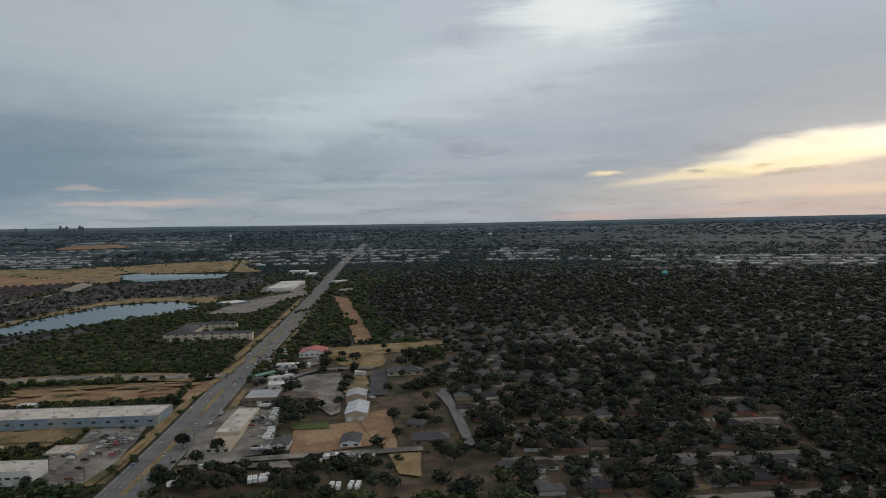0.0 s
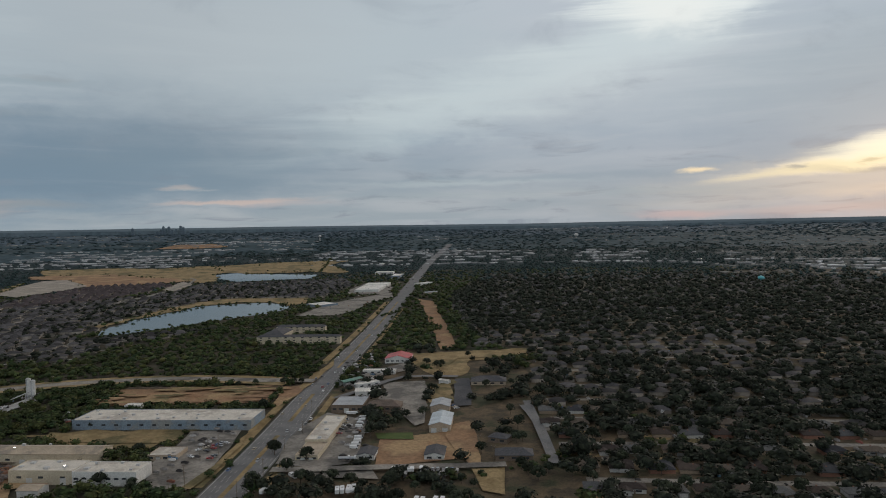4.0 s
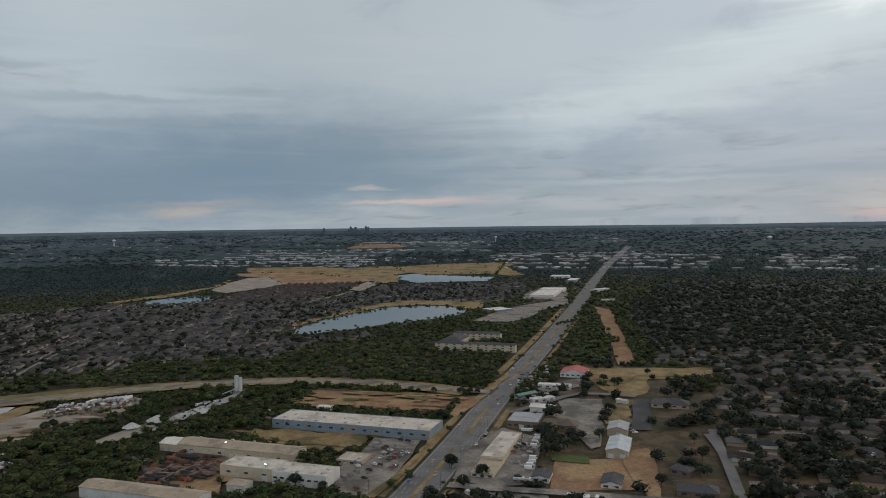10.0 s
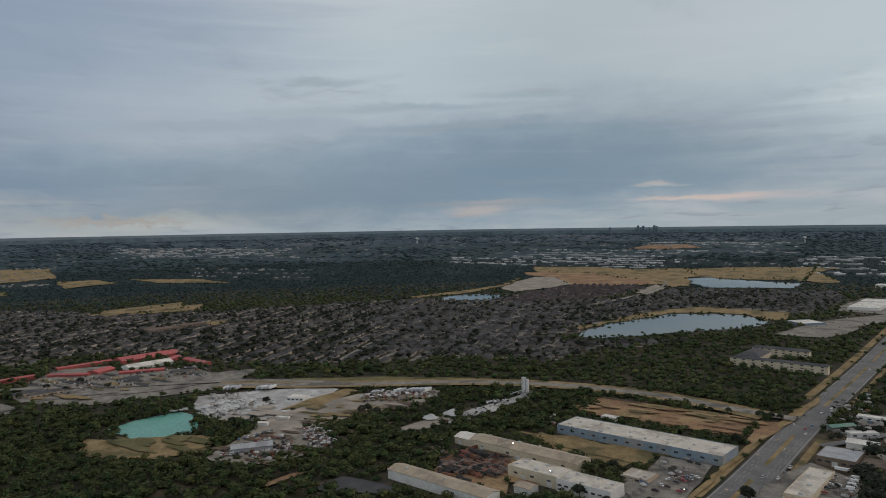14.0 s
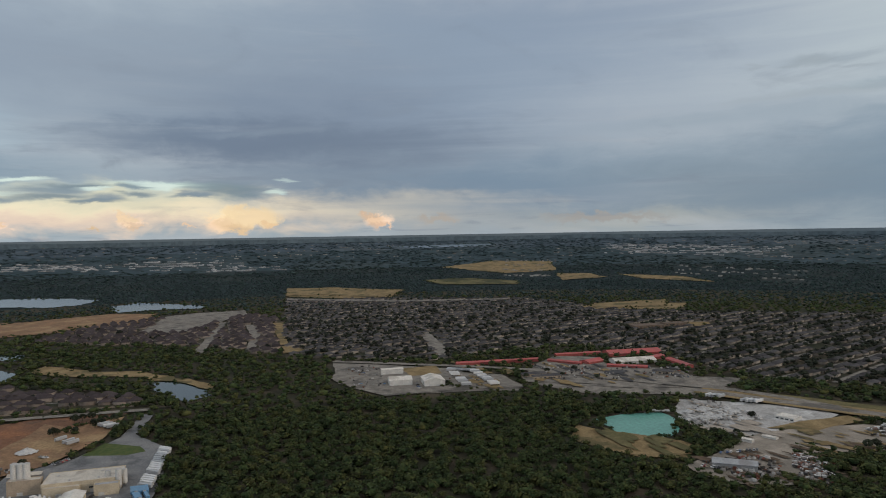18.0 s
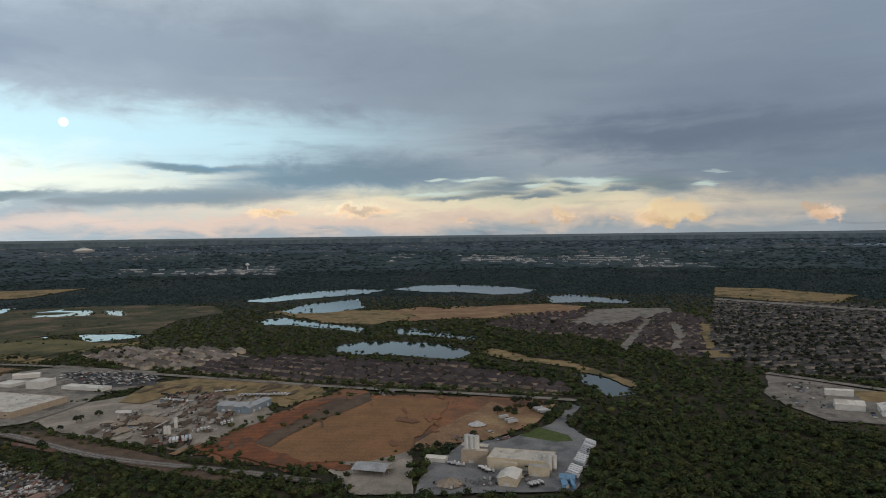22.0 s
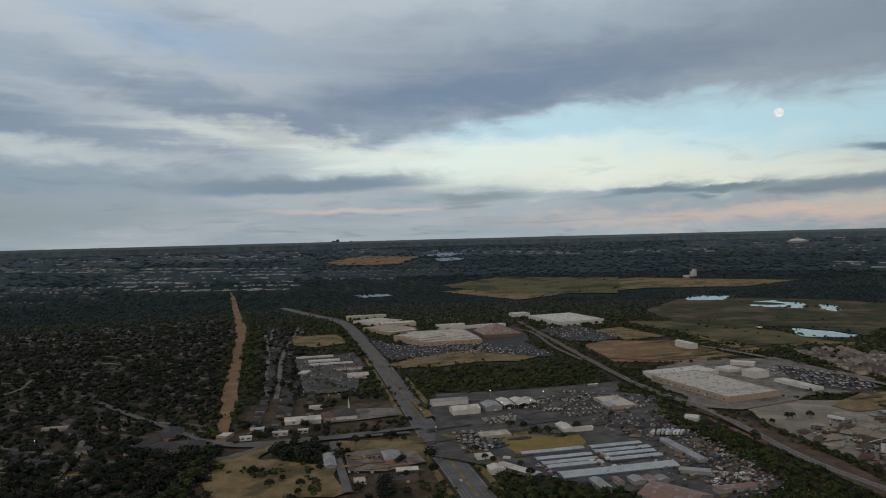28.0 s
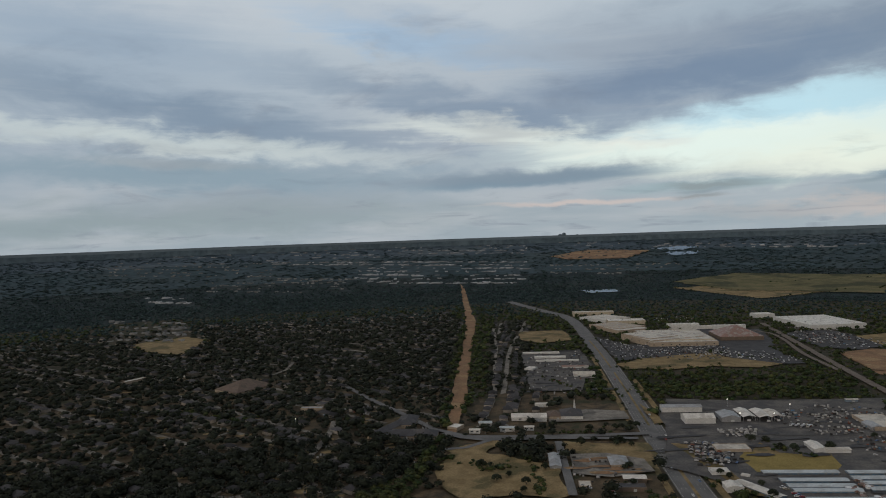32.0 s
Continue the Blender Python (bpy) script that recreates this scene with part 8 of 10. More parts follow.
strewn('stone_pallet', [(-300, -836), (-373, -824), (-359, -775), (-298, -800)], 12, 10)
strewn('stone_pallet', [(-328, -871), (-389, -878), (-380, -839), (-322, -834)], 11, 10)
strewn('stone_pallet', [(-383, -884), (-448, -868), (-420, -797), (-368, -829)], 12, 10)
parked('truck', (-373.3, -681.5), (-404.8, -688.2), 7, 60)
parked('car', (-385.5, -614.8), (-406.4, -563.2), 14, 50)
parked('car', (-386.0, -663.1), (-392.7, -623.1), 8, 60)
parked('trailer', (-361.7, -688.3), (-388.2, -687.2), 5, 60)
strewn('scrap_heap', [(-334, -563), (-389, -560), (-387, -522), (-337, -525)], 14, 20)
strewn('scrap_heap', [(-266, -645), (-292, -646), (-284, -590), (-265, -587)], 6, 20)
parked('car', (-213.6, -627.5), (-223.1, -601.6), 6, 70)
parked('car', (-341.8, -543.2), (-347.3, -525.6), 6, 70)
parked('rv', (-357.1, -481.8), (-361.7, -461.2), 5, 60)
parked('car', (-339.2, -766.0), (-385.0, -747.5), 9, 60)
parked('truck', (-287.4, -820.1), (-321.6, -813.7), 6, 60)
parked('van', (-199.4, -801.5), (-215.5, -785.7), 0, 90)
parked('car', (-218.9, -628.5), (-218.4, -587.9), 6, 90)
parked('trailer', (-362.2, -689.9), (-393.7, -677.9), 9, 70)
parked('car', (-364.0, -644.8), (-378.4, -612.2), 14, 60)
parked('truck', (-237.2, -864.5), (-301.1, -863.6), 8, 80)
strewn('stone_pallet', [(-350, -909), (-378, -904), (-348, -789), (-325, -785)], 9, 10)
parked('car', (-44.7, -627.3), (-54.2, -619.7), 2, 0)
parked('car', (-69.9, -618.1), (-72.7, -605.8), 2, 0)
parked('car', (-28.4, -685.8), (-33.5, -722.1), 3, 90)
far_cars([(-143, -1529), (-189, -1414), (-374, -1373), (-349, -1321), (-154, -1240), (-147, -1379)], 130)
far_cars([(-315, -1324), (-425, -1313), (-454, -1214), (-406, -1195), (-342, -1254)], 90)
far_cars([(-678, -942), (-739, -987), (-764, -893), (-761, -806), (-706, -792), (-685, -814)], 120)
far_cars([(-527, -1532), (-623, -1566), (-666, -1372), (-583, -1312), (-520, -1355)], 50)
MANUAL_TREES.extend([(-178, 472), (-274, 465), (-238, 395), (-153, 431), (-121, 539), (-116, 547), (-105, 537), (-101, 546), (-116, 508), (-98, 560), (-90, 651), (-86, 650), (-8, 500), (-4, 503), (-283, 663), (-268, 669), (-227, 582), (-240, 673), (-232, 679), (-224, 678)])
MANUAL_TREES.extend([(-97, 750), (-93, 759), (-118, 691), (-45, 781), (-69, 814), (-147, 453), (-166, 406), (-160, 400), (-130, 411), (-118, 403), (-120, 386), (-106, 410), (-98, 406), (-86, 388), (-83, 405), (-40, 419), (-34, 392), (-28, 382), (-73, 385), (-163, 395)])
MANUAL_TREES.extend([(-130, 393), (-60, 417), (-39, 383), (-32, 413), (-538, -705), (-545, -706), (-570, -301), (-775, -1180), (-779, -1170), (-782, -1146), (-563, -700), (-644, -784), (-655, -784), (-801, -545), (-508, -691), (-650, -273), (-741, -282), (-749, -281), (-749, -265), (-793, -280)])
MANUAL_TREES.extend([(-801, -275), (-804, -267), (-779, -249), (-802, -252), (-769, -253), (-788, -239), (-580, -304), (-591, -303), (-89, -674), (-99, -758), (-91, -756), (-69, -765), (-54, -748), (-68, -805), (-15, -673), (-88, -823), (-116, -827), (-104, -814), (-122, -819), (-97, -815)])
MANUAL_TREES.extend([(-11, -766), (-27, -810), (-229, -771), (-244, -762), (-250, -737), (-259, -724), (-296, -732), (-118, -639), (-91, -633), (-356, -774), (-199, -631), (-200, -605), (-178, -651), (-608, 363), (-611, 342), (-656, 408), (-545, 447), (-545, 455), (-532, 456), (-597, 317)])
MANUAL_TREES.extend([(10, -762), (-95, -762), (19, -652), (38, -682), (5, -612), (31, -737), (-117, -638), (-94, -679), (-91, -750), (-12, -768), (3, -631), (46, -676), (30, -640), (-170, -690), (-172, -660), (-230, -761), (-106, -748), (-7, -751), (-53, 401), (-44, 398), (0, 435), (6, 426), (-9, 510), (-14, 574), (8, 635), (-16, 674), (-111, 770), (-39, 664), (27, 435), (39, 427)])
MANUAL_TREES.extend([(-590, 327), (-595, 341), (-272, 464), (-262, 402), (-241, 402), (-227, 583), (-174, 466), (-344, 520), (-873, 327), (-889, 106), (-887, 133), (-902, 241), (-931, 278), (-904, 291), (-932, 317)])
utility_pole(-213.6, 413.8)
utility_pole(-213.1, 393.6)
utility_pole(-219.8, 448.7)
utility_pole(-221.8, 464.9)
utility_pole(-218.7, 474.9)
utility_pole(-168.4, 388.6)
utility_pole(-167.4, 400.6)
utility_pole(-167.4, 427.3)
utility_pole(-170.1, 474.8)
utility_pole(-169.1, 512.5)
utility_pole(-180.6, 572.5)
utility_pole(-169.1, 551.9)
utility_pole(-33.9, 482.6)
utility_pole(-22.8, 460.6)
utility_pole(-548.6, 625.6)
utility_pole(-480.1, 662.2)
utility_pole(-441.4, 680.1)
utility_pole(-213.5, 463.3)
utility_pole(-207.1, 401.9)
utility_pole(-559.0, 638.3)

belt(14, [(-478, -689), (-496, -670), (-489, -625), (-488, -586)], 1, 1)
belt(8, [(-478, -768), (-484, -709)], 1, 1)
belt(11, [(-425, -468), (-468, -468), (-468, -442), (-473, -404), (-479, -350), (-484, -307)], 1, 1)
belt(14, [(-657, -822), (-675, -776)], 1, 1)
belt(7, [(-583, -1065), (-618, -1055), (-673, -1058)], 1, 1)
belt(11, [(-740, -1457), (-769, -1384), (-778, -1279)], 1, 1)
belt(22, [(-780, -1099), (-820, -1093), (-876, -1094)], 1, 1)
belt(18, [(-453, -896), (-437, -797)], 1, 1)
belt(12, [(-421, -768), (-424, -680)], 1, 1)
belt(14, [(-418, -665), (-421, -623), (-422, -587)], 1, 1)
belt(10, [(-605, -794), (-652, -772)], 1, 1)
belt(9, [(-793, -798), (-809, -703), (-824, -632), (-835, -576)], 1, 1)
belt(22, [(-1031, -621), (-980, -505), (-1045, -441), (-981, -358)], 1, 1)
belt(34, [(-1203, -438), (-1179, -316), (-1181, -235), (-1186, -155)], 1, 1)
belt(22, [(-976, -329), (-915, -246), (-857, -192)], 1, 1)
belt(12, [(-1250, -667), (-1234, -506)], 1, 1)
belt(10, [(-753, -292), (-774, -269), (-803, -249)], 1, 1)
belt(10, [(-839, -283), (-880, -227)], 1, 1)
belt(22, [(-1328, -683), (-1276, -500), (-1219, -377)], 1, 1)
belt(13, [(-652, 324), (-601, 316), (-594, 344)], 1, 1)
belt(26, [(-549, 395), (-530, 411), (-522, 428), (-489, 416)], 1, 1)
belt(24, [(-517, 272), (-495, 307), (-479, 341)], 1, 1)
belt(30, [(-798, 488), (-772, 552), (-716, 610)], 1, 1)
belt(8, [(-695, 322), (-725, 294), (-708, 267)], 1, 1)
belt(10, [(-887, 128), (-844, 175), (-795, 256)], 1, 1)
belt(20, [(-537, 433), (-467, 421), (-423, 418)], 1, 1)
belt(10, [(-546, 512), (-518, 545), (-495, 599)], 1, 1)
belt(15, [(-463, 492), (-413, 489), (-402, 534), (-415, 623)], 1, 1)
belt(16, [(-535, 386), (-527, 413), (-535, 447)], 1, 1)
belt(8, [(-445, -1364), (-451, -1153), (-459, -1054)], 1, 1)
belt(7, [(-478, -1835), (-464, -1525)], 1, 1)
belt(9, [(-749, -1581), (-764, -1403), (-769, -1271)], 1, 1)
belt(11, [(-241, -767), (-254, -732), (-272, -716)], 1, 1)
belt(16, [(-420, -771), (-420, -726), (-423, -679)], 1, 1)
belt(14, [(-486, -1049), (-486, -960), (-470, -862)], 1, 1)
belt(10, [(-67, -985), (-112, -954)], 1, 1)
belt(9, [(-5, -796), (-54, -800), (-89, -802)], 1, 1)
belt(10, [(-161, -595), (-190, -586)], 1, 1)
belt(10, [(-107, -605), (-124, -594)], 1, 1)
belt(5, [(-106, -1107), (-113, -954)], 1, 1)
belt(8, [(-21, -1107), (-59, -1037)], 1, 1)
belt(10, [(3, -741), (-10, -614)], 1, 1)
belt(7, [(-87, -819), (-118, -818)], 1, 1)
belt(40, [(-165, -1025), (-250, -1025), (-324, -994), (-400, -966)], 1, 1)
belt(12, [(-84, -635), (-111, -593)], 1, 1)
belt(26, [(-415, 494), (-395, 530), (-399, 624)], 1, 1)
belt(30, [(-656, 664), (-587, 702), (-466, 746)], 1, 1)
belt(14, [(-388, 531), (-391, 625)], 1, 1)
belt(12, [(-793, 2815), (-671, 2240)], 1, 1)
belt(16, [(-245, 1178), (-206, 1229), (-132, 1022)], 0.8, 1.1)
belt(10, [(-128, 759), (-98, 753)], 0.8, 1.1)
belt(12, [(-125, 566), (-95, 559)], 0.8, 1.1)
belt(14, [(33, 796), (-30, 810)], 0.8, 1.1)
belt(12, [(-26, 436), (-46, 426), (-67, 423)], 0.8, 1.1)
belt(16, [(-7, 445), (19, 470)], 0.8, 1.1)
belt(14, [(30, 586), (59, 579), (85, 563)], 0.8, 1.1)
belt(16, [(91, 502), (113, 491), (144, 488)], 0.8, 1.1)
belt(14, [(103, -666), (78, -710), (37, -671), (11, -703)], 0.9, 1.1)
belt(22, [(565, -889), (471, -895), (359, -863)], 0.9, 1.1)
belt(18, [(217, -862), (186, -807)], 0.9, 1.1)
clutter('stone', [(-204, -806), (-249, -815), (-245, -781), (-206, -777)], 70, 10)
clutter('yard', [(-293, -878), (-352, -920), (-419, -893), (-421, -807), (-373, -760), (-305, -788), (-279, -836)], 300, 12)
clutter('yard', [(-325, -767), (-404, -750), (-410, -658), (-365, -648), (-329, -704)], 130, 15)
clutter('scrap', [(-380, -651), (-416, -632), (-403, -485), (-345, -481), (-344, -546)], 260, 30)
clutter('cars', [(-163, -758), (-192, -760), (-193, -699), (-160, -693)], 70, 75)
clutter('cars', [(-284, -1491), (-362, -1377), (-366, -1249), (-263, -1233), (-239, -1259)], 130, 10)
clutter('cars', [(-541, -1527), (-637, -1496), (-655, -1360), (-564, -1359), (-515, -1415)], 90, 10)
clutter('yard', [(-317, -663), (-348, -631), (-334, -555), (-311, -552)], 40, 20)
clutter('yard', [(-517, -661), (-674, -705), (-707, -665), (-723, -585), (-653, -556), (-578, -529), (-513, -538), (-513, -608)], 220, 30)
clutter('steel', [(-677, -722), (-714, -699), (-683, -642), (-637, -667)], 26, 20)
clutter('steel', [(-513, -565), (-551, -551), (-517, -517), (-494, -523)], 24, 40)
clutter('yard', [(-412, -815), (-419, -716), (-412, -605), (-417, -553), (-354, -520), (-345, -608)], 220, 30)
clutter('cars', [(-722, -972), (-770, -910), (-759, -802), (-700, -805), (-682, -869)], 140, 15)
clutter('yard', [(-518, -252), (-550, -211), (-527, -199), (-499, -252)], 40, 20)
clutter('yard', [(-588, -278), (-638, -278), (-646, -289), (-604, -293)], 20, 20)
clutter('yard', [(-800, -482), (-814, -430), (-782, -419), (-764, -461)], 16, 10)
clutter('cars', [(-573, -223), (-567, -180), (-545, -178), (-539, -213)], 14, 60)
clutter('scrap', [(-542, 373), (-517, 397), (-473, 359), (-481, 337)], 150, 20)
clutter('scrap', [(-542, 289), (-547, 347), (-506, 348), (-486, 305)], 130, 20)
clutter('scrap', [(-602, 486), (-558, 565), (-532, 541), (-565, 473)], 90, 20)
clutter('stone', [(-739, 387), (-715, 413), (-636, 373), (-641, 340)], 120, 30)
clutter('yard', [(-457, 471), (-482, 614), (-451, 647), (-457, 553), (-436, 466)], 60, 30)
clutter('steel', [(-390, 386), (-362, 437), (-321, 403), (-344, 360)], 60, 8)
clutter('cars', [(-994, 272), (-929, 394), (-859, 349), (-879, 269)], 70, 60)
clutter('yard', [(-931, 405), (-909, 470), (-842, 444), (-852, 385)], 60, 20)
clutter('yard', [(-954, 143), (-939, 200), (-861, 188), (-870, 134)], 30, 20)
clutter('yard', [(-1030, 1), (-1031, 53), (-894, 54), (-882, 18)], 50, 20)
clutter('cars', [(3, -1353), (-92, -1445), (-107, -1008), (-77, -976), (3, -1000)], 130, 5)
clutter('yard', [(3, -1353), (-92, -1445), (-107, -1008), (-77, -976), (3, -1000)], 70, 5)
clutter('cars', [(-160, -743), (-205, -759), (-200, -692), (-157, -679)], 70, 80)
clutter('yard', [(-36, -717), (-91, -717), (-106, -619), (-42, -641)], 26, 5)
clutter('cars', [(-152, -1496), (-240, -1347), (-371, -1366), (-386, -1271), (-202, -1247), (-151, -1278)], 150, 8)
clutter('cars', [(-283, -1807), (-432, -1850), (-439, -1721), (-301, -1684)], 90, 8)
clutter('cars', [(-561, -1612), (-683, -1651), (-626, -1437), (-526, -1380)], 100, 10)
clutter('cars', [(278, -908), (204, -938), (196, -878), (253, -858)], 50, 20)
clutter('cars', [(186, -807), (120, -849), (109, -768), (170, -775)], 50, 10)
clutter('yard', [(73, -843), (3, -870), (4, -785), (69, -793)], 20, 5)
clutter('cars', [(-258, 460), (-249, 517), (-225, 520), (-203, 409), (-225, 399)], 26, 80)
clutter('cars', [(-148, 541), (-128, 566), (-110, 450), (-123, 449)], 36, 80)
clutter('cars', [(-206, 772), (-185, 842), (-151, 685), (-170, 651)], 60, 80)
clutter('cars', [(-88, 433), (-43, 440), (-46, 426), (-86, 420)], 30, 0)
clutter('cars', [(-377, 1726), (-462, 2507), (-343, 2362), (-271, 1470)], 60, 80)
clutter('yard', [(-377, 1726), (-462, 2507), (-343, 2362), (-271, 1470)], 30, 80)
clutter('yard', [(-391, 1276), (-395, 1632), (-357, 1631), (-280, 1279), (-326, 1175)], 40, 80)
clutter('yard', [(-394, 555), (-391, 562), (-370, 534), (-367, 523)], 12, 0)
clutter('yard', [(-432, 435), (-414, 438), (-381, 403), (-391, 394)], 26, 0)
clutter('steel', [(-390, 409), (-381, 430), (-347, 423), (-328, 390), (-359, 379)], 40, 5)
stains('darkasphalt', [(-174, -923), (-385, -930), (-424, -803), (-410, -658), (-398, -489), (-323, -492), (-129, -688)], 70, 9, 3, 10)
stains('dry', [(-325, -787), (-413, -765), (-409, -621), (-398, -489), (-332, -506), (-329, -704)], 30, 7, 2.5, 20)
stains('darkdirt', [(-517, -661), (-674, -705), (-723, -585), (-653, -556), (-504, -529)], 50, 9, 3, 30)
stains('pale', [(-517, -661), (-674, -705), (-723, -585), (-653, -556), (-504, -529)], 30, 8, 3, 30)
stains('darkdirt', [(-554, 288), (-562, 384), (-555, 562), (-528, 540), (-467, 348), (-474, 295)], 60, 7, 3, 20)
stains('pale', [(-732, 383), (-708, 416), (-599, 391), (-630, 340)], 24, 9, 3, 20)
stains('dry', [(-621, 381), (-586, 481), (-549, 556), (-518, 394)], 24, 8, 3, 20)
stains('dry', [(-1049, 152), (-987, 275), (-906, 484), (-847, 422), (-842, 267), (-857, 123)], 40, 10, 3, 10)
stains('darkasphalt', [(-1004, 269), (-920, 480), (-847, 422), (-862, 273)], 30, 9, 3, 10)
stains('grass', [(-656, 221), (-635, 257), (-589, 307), (-566, 268), (-608, 219)], 9, 12, 3, 10)
stains('dirt', [(-36, -723), (-99, -716), (-110, -624), (-38, -631)], 14, 8, 3, 5)
stains('grass', [(-582, -2433), (-1272, -2593), (-1378, -2298), (-901, -2363)], 50, 35, 4, 5)
stains('dry', [(-582, -2433), (-1272, -2593), (-1378, -2298), (-901, -2363)], 40, 30, 4, 5)
stains('darkasphalt', [(3, -1353), (-99, -1443), (-115, -982), (3, -988)], 30, 10, 3, 5)
stains('darkdirt', [(-516, -506), (-591, -520), (-703, -518), (-790, -477), (-732, -442), (-557, -429), (-505, -431)], 12, 6, 4, 35)
stains('reddirt', [(-764, -461), (-810, -372), (-738, -321), (-639, -301), (-556, -336)], 10, 8, 3, 35)
stains('dirt', [(-403, 624), (-324, 657), (-231, 660), (-229, 602), (-374, 584)], 26, 9, 3, 4)
stains('dry', [(-403, 624), (-324, 657), (-231, 660), (-229, 602), (-374, 584)], 20, 9, 3, 4)
stains('darkdirt', [(-417, 420), (-352, 438), (-313, 392), (-374, 376)], 26, 8, 3, 4)
stains('grass', [(-626, -1236), (-728, -1310), (-933, -1231), (-889, -1163), (-623, -1044), (-562, -1108)], 30, 16, 4, 10)
stains('darkdirt', [(-684, -810), (-811, -559), (-734, -564), (-700, -726)], 20, 9, 3, 10)
yard_lamp(-241.6, -841.0)
yard_lamp(-278.8, -840.3)
yard_lamp(-310.2, -882.1)
yard_lamp(-246.0, -910.8)
yard_lamp(-579.0, -175.0)
yard_lamp(-347.7, 439.4)
yard_lamp(-288.5, 406.3)
yard_lamp(282.8, -827.6)
yard_lamp(507.9, 2430.1)
yard_lamp(568.8, 2408.3)
yard_lamp(1070.5, 2445.5)

# traffic on the highway
road_at = [(-262, 1435), (-226, 1012), (-203, 681), (-181, 420), (-160, 0), (-142, -600), (-138, -794), (-137, -1021), (-131, -1364)]
for y, lane in ((428, -9), (446, 5), (470, -5), (512, 8), (560, -9), (585, 5), (610, -6), (640, 9), (655, 5), (662, -6), (668, 8), (690, -9), (700, -5), (720, 5), (742, 9), (800, -8), (842, 6), (905, -6), (960, 8), (1010, -9), (-605, 6), (-640, -8), (-672, 9), (-730, 5), (-768, -6), (-776, 8), (-783, -9), (-830, 6), (-870, -7), (-930, 8), (-1010, -6), (-1080, 7), (-1150, -8)):
    (x0, y0), (x1, y1) = next((p, q) for p, q in zip(road_at, road_at[1:]) if q[1] <= y <= p[1])
    t = (y - y0) / (y1 - y0)
    put("car", x0 + (x1 - x0) * t + lane, y, 2.5 if lane > 0 else 182.5)

# church spire, water towers and the far skyline
spire = base_at("church_steeple", -56, -880, 0)
bm = bmesh.new()
tube(bm, 0, 0, 12, 22, 1.3, 0.05, n=8)
part("spire", bm, "white_wall", spire)
part("belfry", boxed(-1.4, 1.4, -1.4, 1.4, 0, 12), "white_wall", spire)
tagged(spire, "slim white church steeple with a pointed spire", "steeple")


def water_tower(x, y, h, r, tone="white_wall", label="white water tower on a tall slim stem"):
    ob = base_at("water_tower", x, y, 0)
    bm = bmesh.new()
    tube(bm, 0, 0, -3, h - r, r * 0.35, r * 0.28, n=12)
    part("stem", bm, tone, ob)
    bm = bmesh.new()
    bmesh.ops.create_uvsphere(bm, u_segments=18, v_segments=10, radius=r, matrix=Matrix.Translation((0, 0, h)) @ Matrix.Diagonal((1, 1, 0.7, 1)))
    part("tank", bm, tone, ob)
    part("rail", boxed(-r * 0.2, r * 0.2, -r * 0.2, r * 0.2, h + r * 0.6, h + r * 0.8), "steel", ob)
    tagged(ob, label, "water tower")


water_tower(-1091, 3650, 26, 8)
water_tower(-2894, 2810, 26, 9)
water_tower(-2504, -2140, 24, 9)
water_tower(254, 3740, 14, 11)
water_tower(553, 1760, 7, 8, "teal", "squat teal water tank among trees")


def high_rise(x, y, w, d, h):
    ob = base_at("high_rise", x, y, 27)
    part("tower", boxed(-w / 2, w / 2, -d / 2, d / 2, -4, h), "tower_glass", ob)
    part("roof_plant", boxed(-w / 4, w / 4, -d / 4, d / 4, h, h + 3), "tower_glass", ob)
    # floor bands reuse the painted haze colour of the horizon backdrop
    for k in range(3):
        z = h * (k + 1) / 4
        part("floor_band", boxed(-w / 2 - 0.3, w / 2 + 0.3, -d / 2 - 0.3, d / 2 + 0.3, z, z + 1.2), "ridge", ob)
    tagged(ob, "hazy grey-blue office tower on the far skyline", "high-rise", group="far skyline towers")


for x, y, w, h in ((-2245, 3822, 15, 30), (-2105, 3880, 12, 24), (-2092, 3884, 14, 38), (-2078, 3888, 10, 30), (-2063, 3893, 16, 36), (-2045, 3895, 12, 22), (-2025, 3900, 11, 26), (-1998, 3906, 14, 40), (-1984, 3910, 13, 36), (-2120, 3870, 18, 15), (-1960, 3915, 20, 13)):
    high_rise(x, y, w, w, h * 1.3)
for x, y, w, h in ((-220, -4700, 22, 26), (-245, -4700, 16, 34), (-330, -4690, 18, 22), (-265, -4700, 24, 18)):
    high_rise(x, y, w, w, h)
dome = base_at("stadium", -2644, -3378, 0)
bm = bmesh.new()
bmesh.ops.create_uvsphere(bm, u_segments=28, v_segments=10, radius=52, matrix=Matrix.Translation((0, 0, -4)) @ Matrix.Diagonal((1, 1, 0.42, 1)))
part("dome", bm, "white_roof", dome)
bm = bmesh.new()
tube(bm, 0, 0, -6, 6, 54, n=28)
part("ring_wall", bm, "grey_wall", dome)
tagged(dome, "pale domed stadium far across the plain", "stadium")
elev = base_at("grain_elevator", -1523, -2549, 30)
for k in range(5):
    bm = bmesh.new()
    tube(bm, k * 7.2 - 14, 0, -2, 20, 3.7, n=14)
    part("bin", bm, "white_wall", elev)
part("head_house", boxed(-18, -4, -6, 6, -2, 29), "white_wall", elev)
part("annex", boxed(22, 62, -8, 8, -2, 7), "white_wall", elev)
tagged(elev, "white grain elevator standing in open fields", "grain elevator")

# rails along the ballast, fences and long walls
for off in (-3.2, -1.7, 1.7, 3.2):
    ribbon("rail", "steel", 0.35, [(x + off, y) for x, y in ((-467, -970), (-476, -758), (-459, -570), (-475, -429), (-482, -342))], "worn steel rail on ballast", open_too=False)


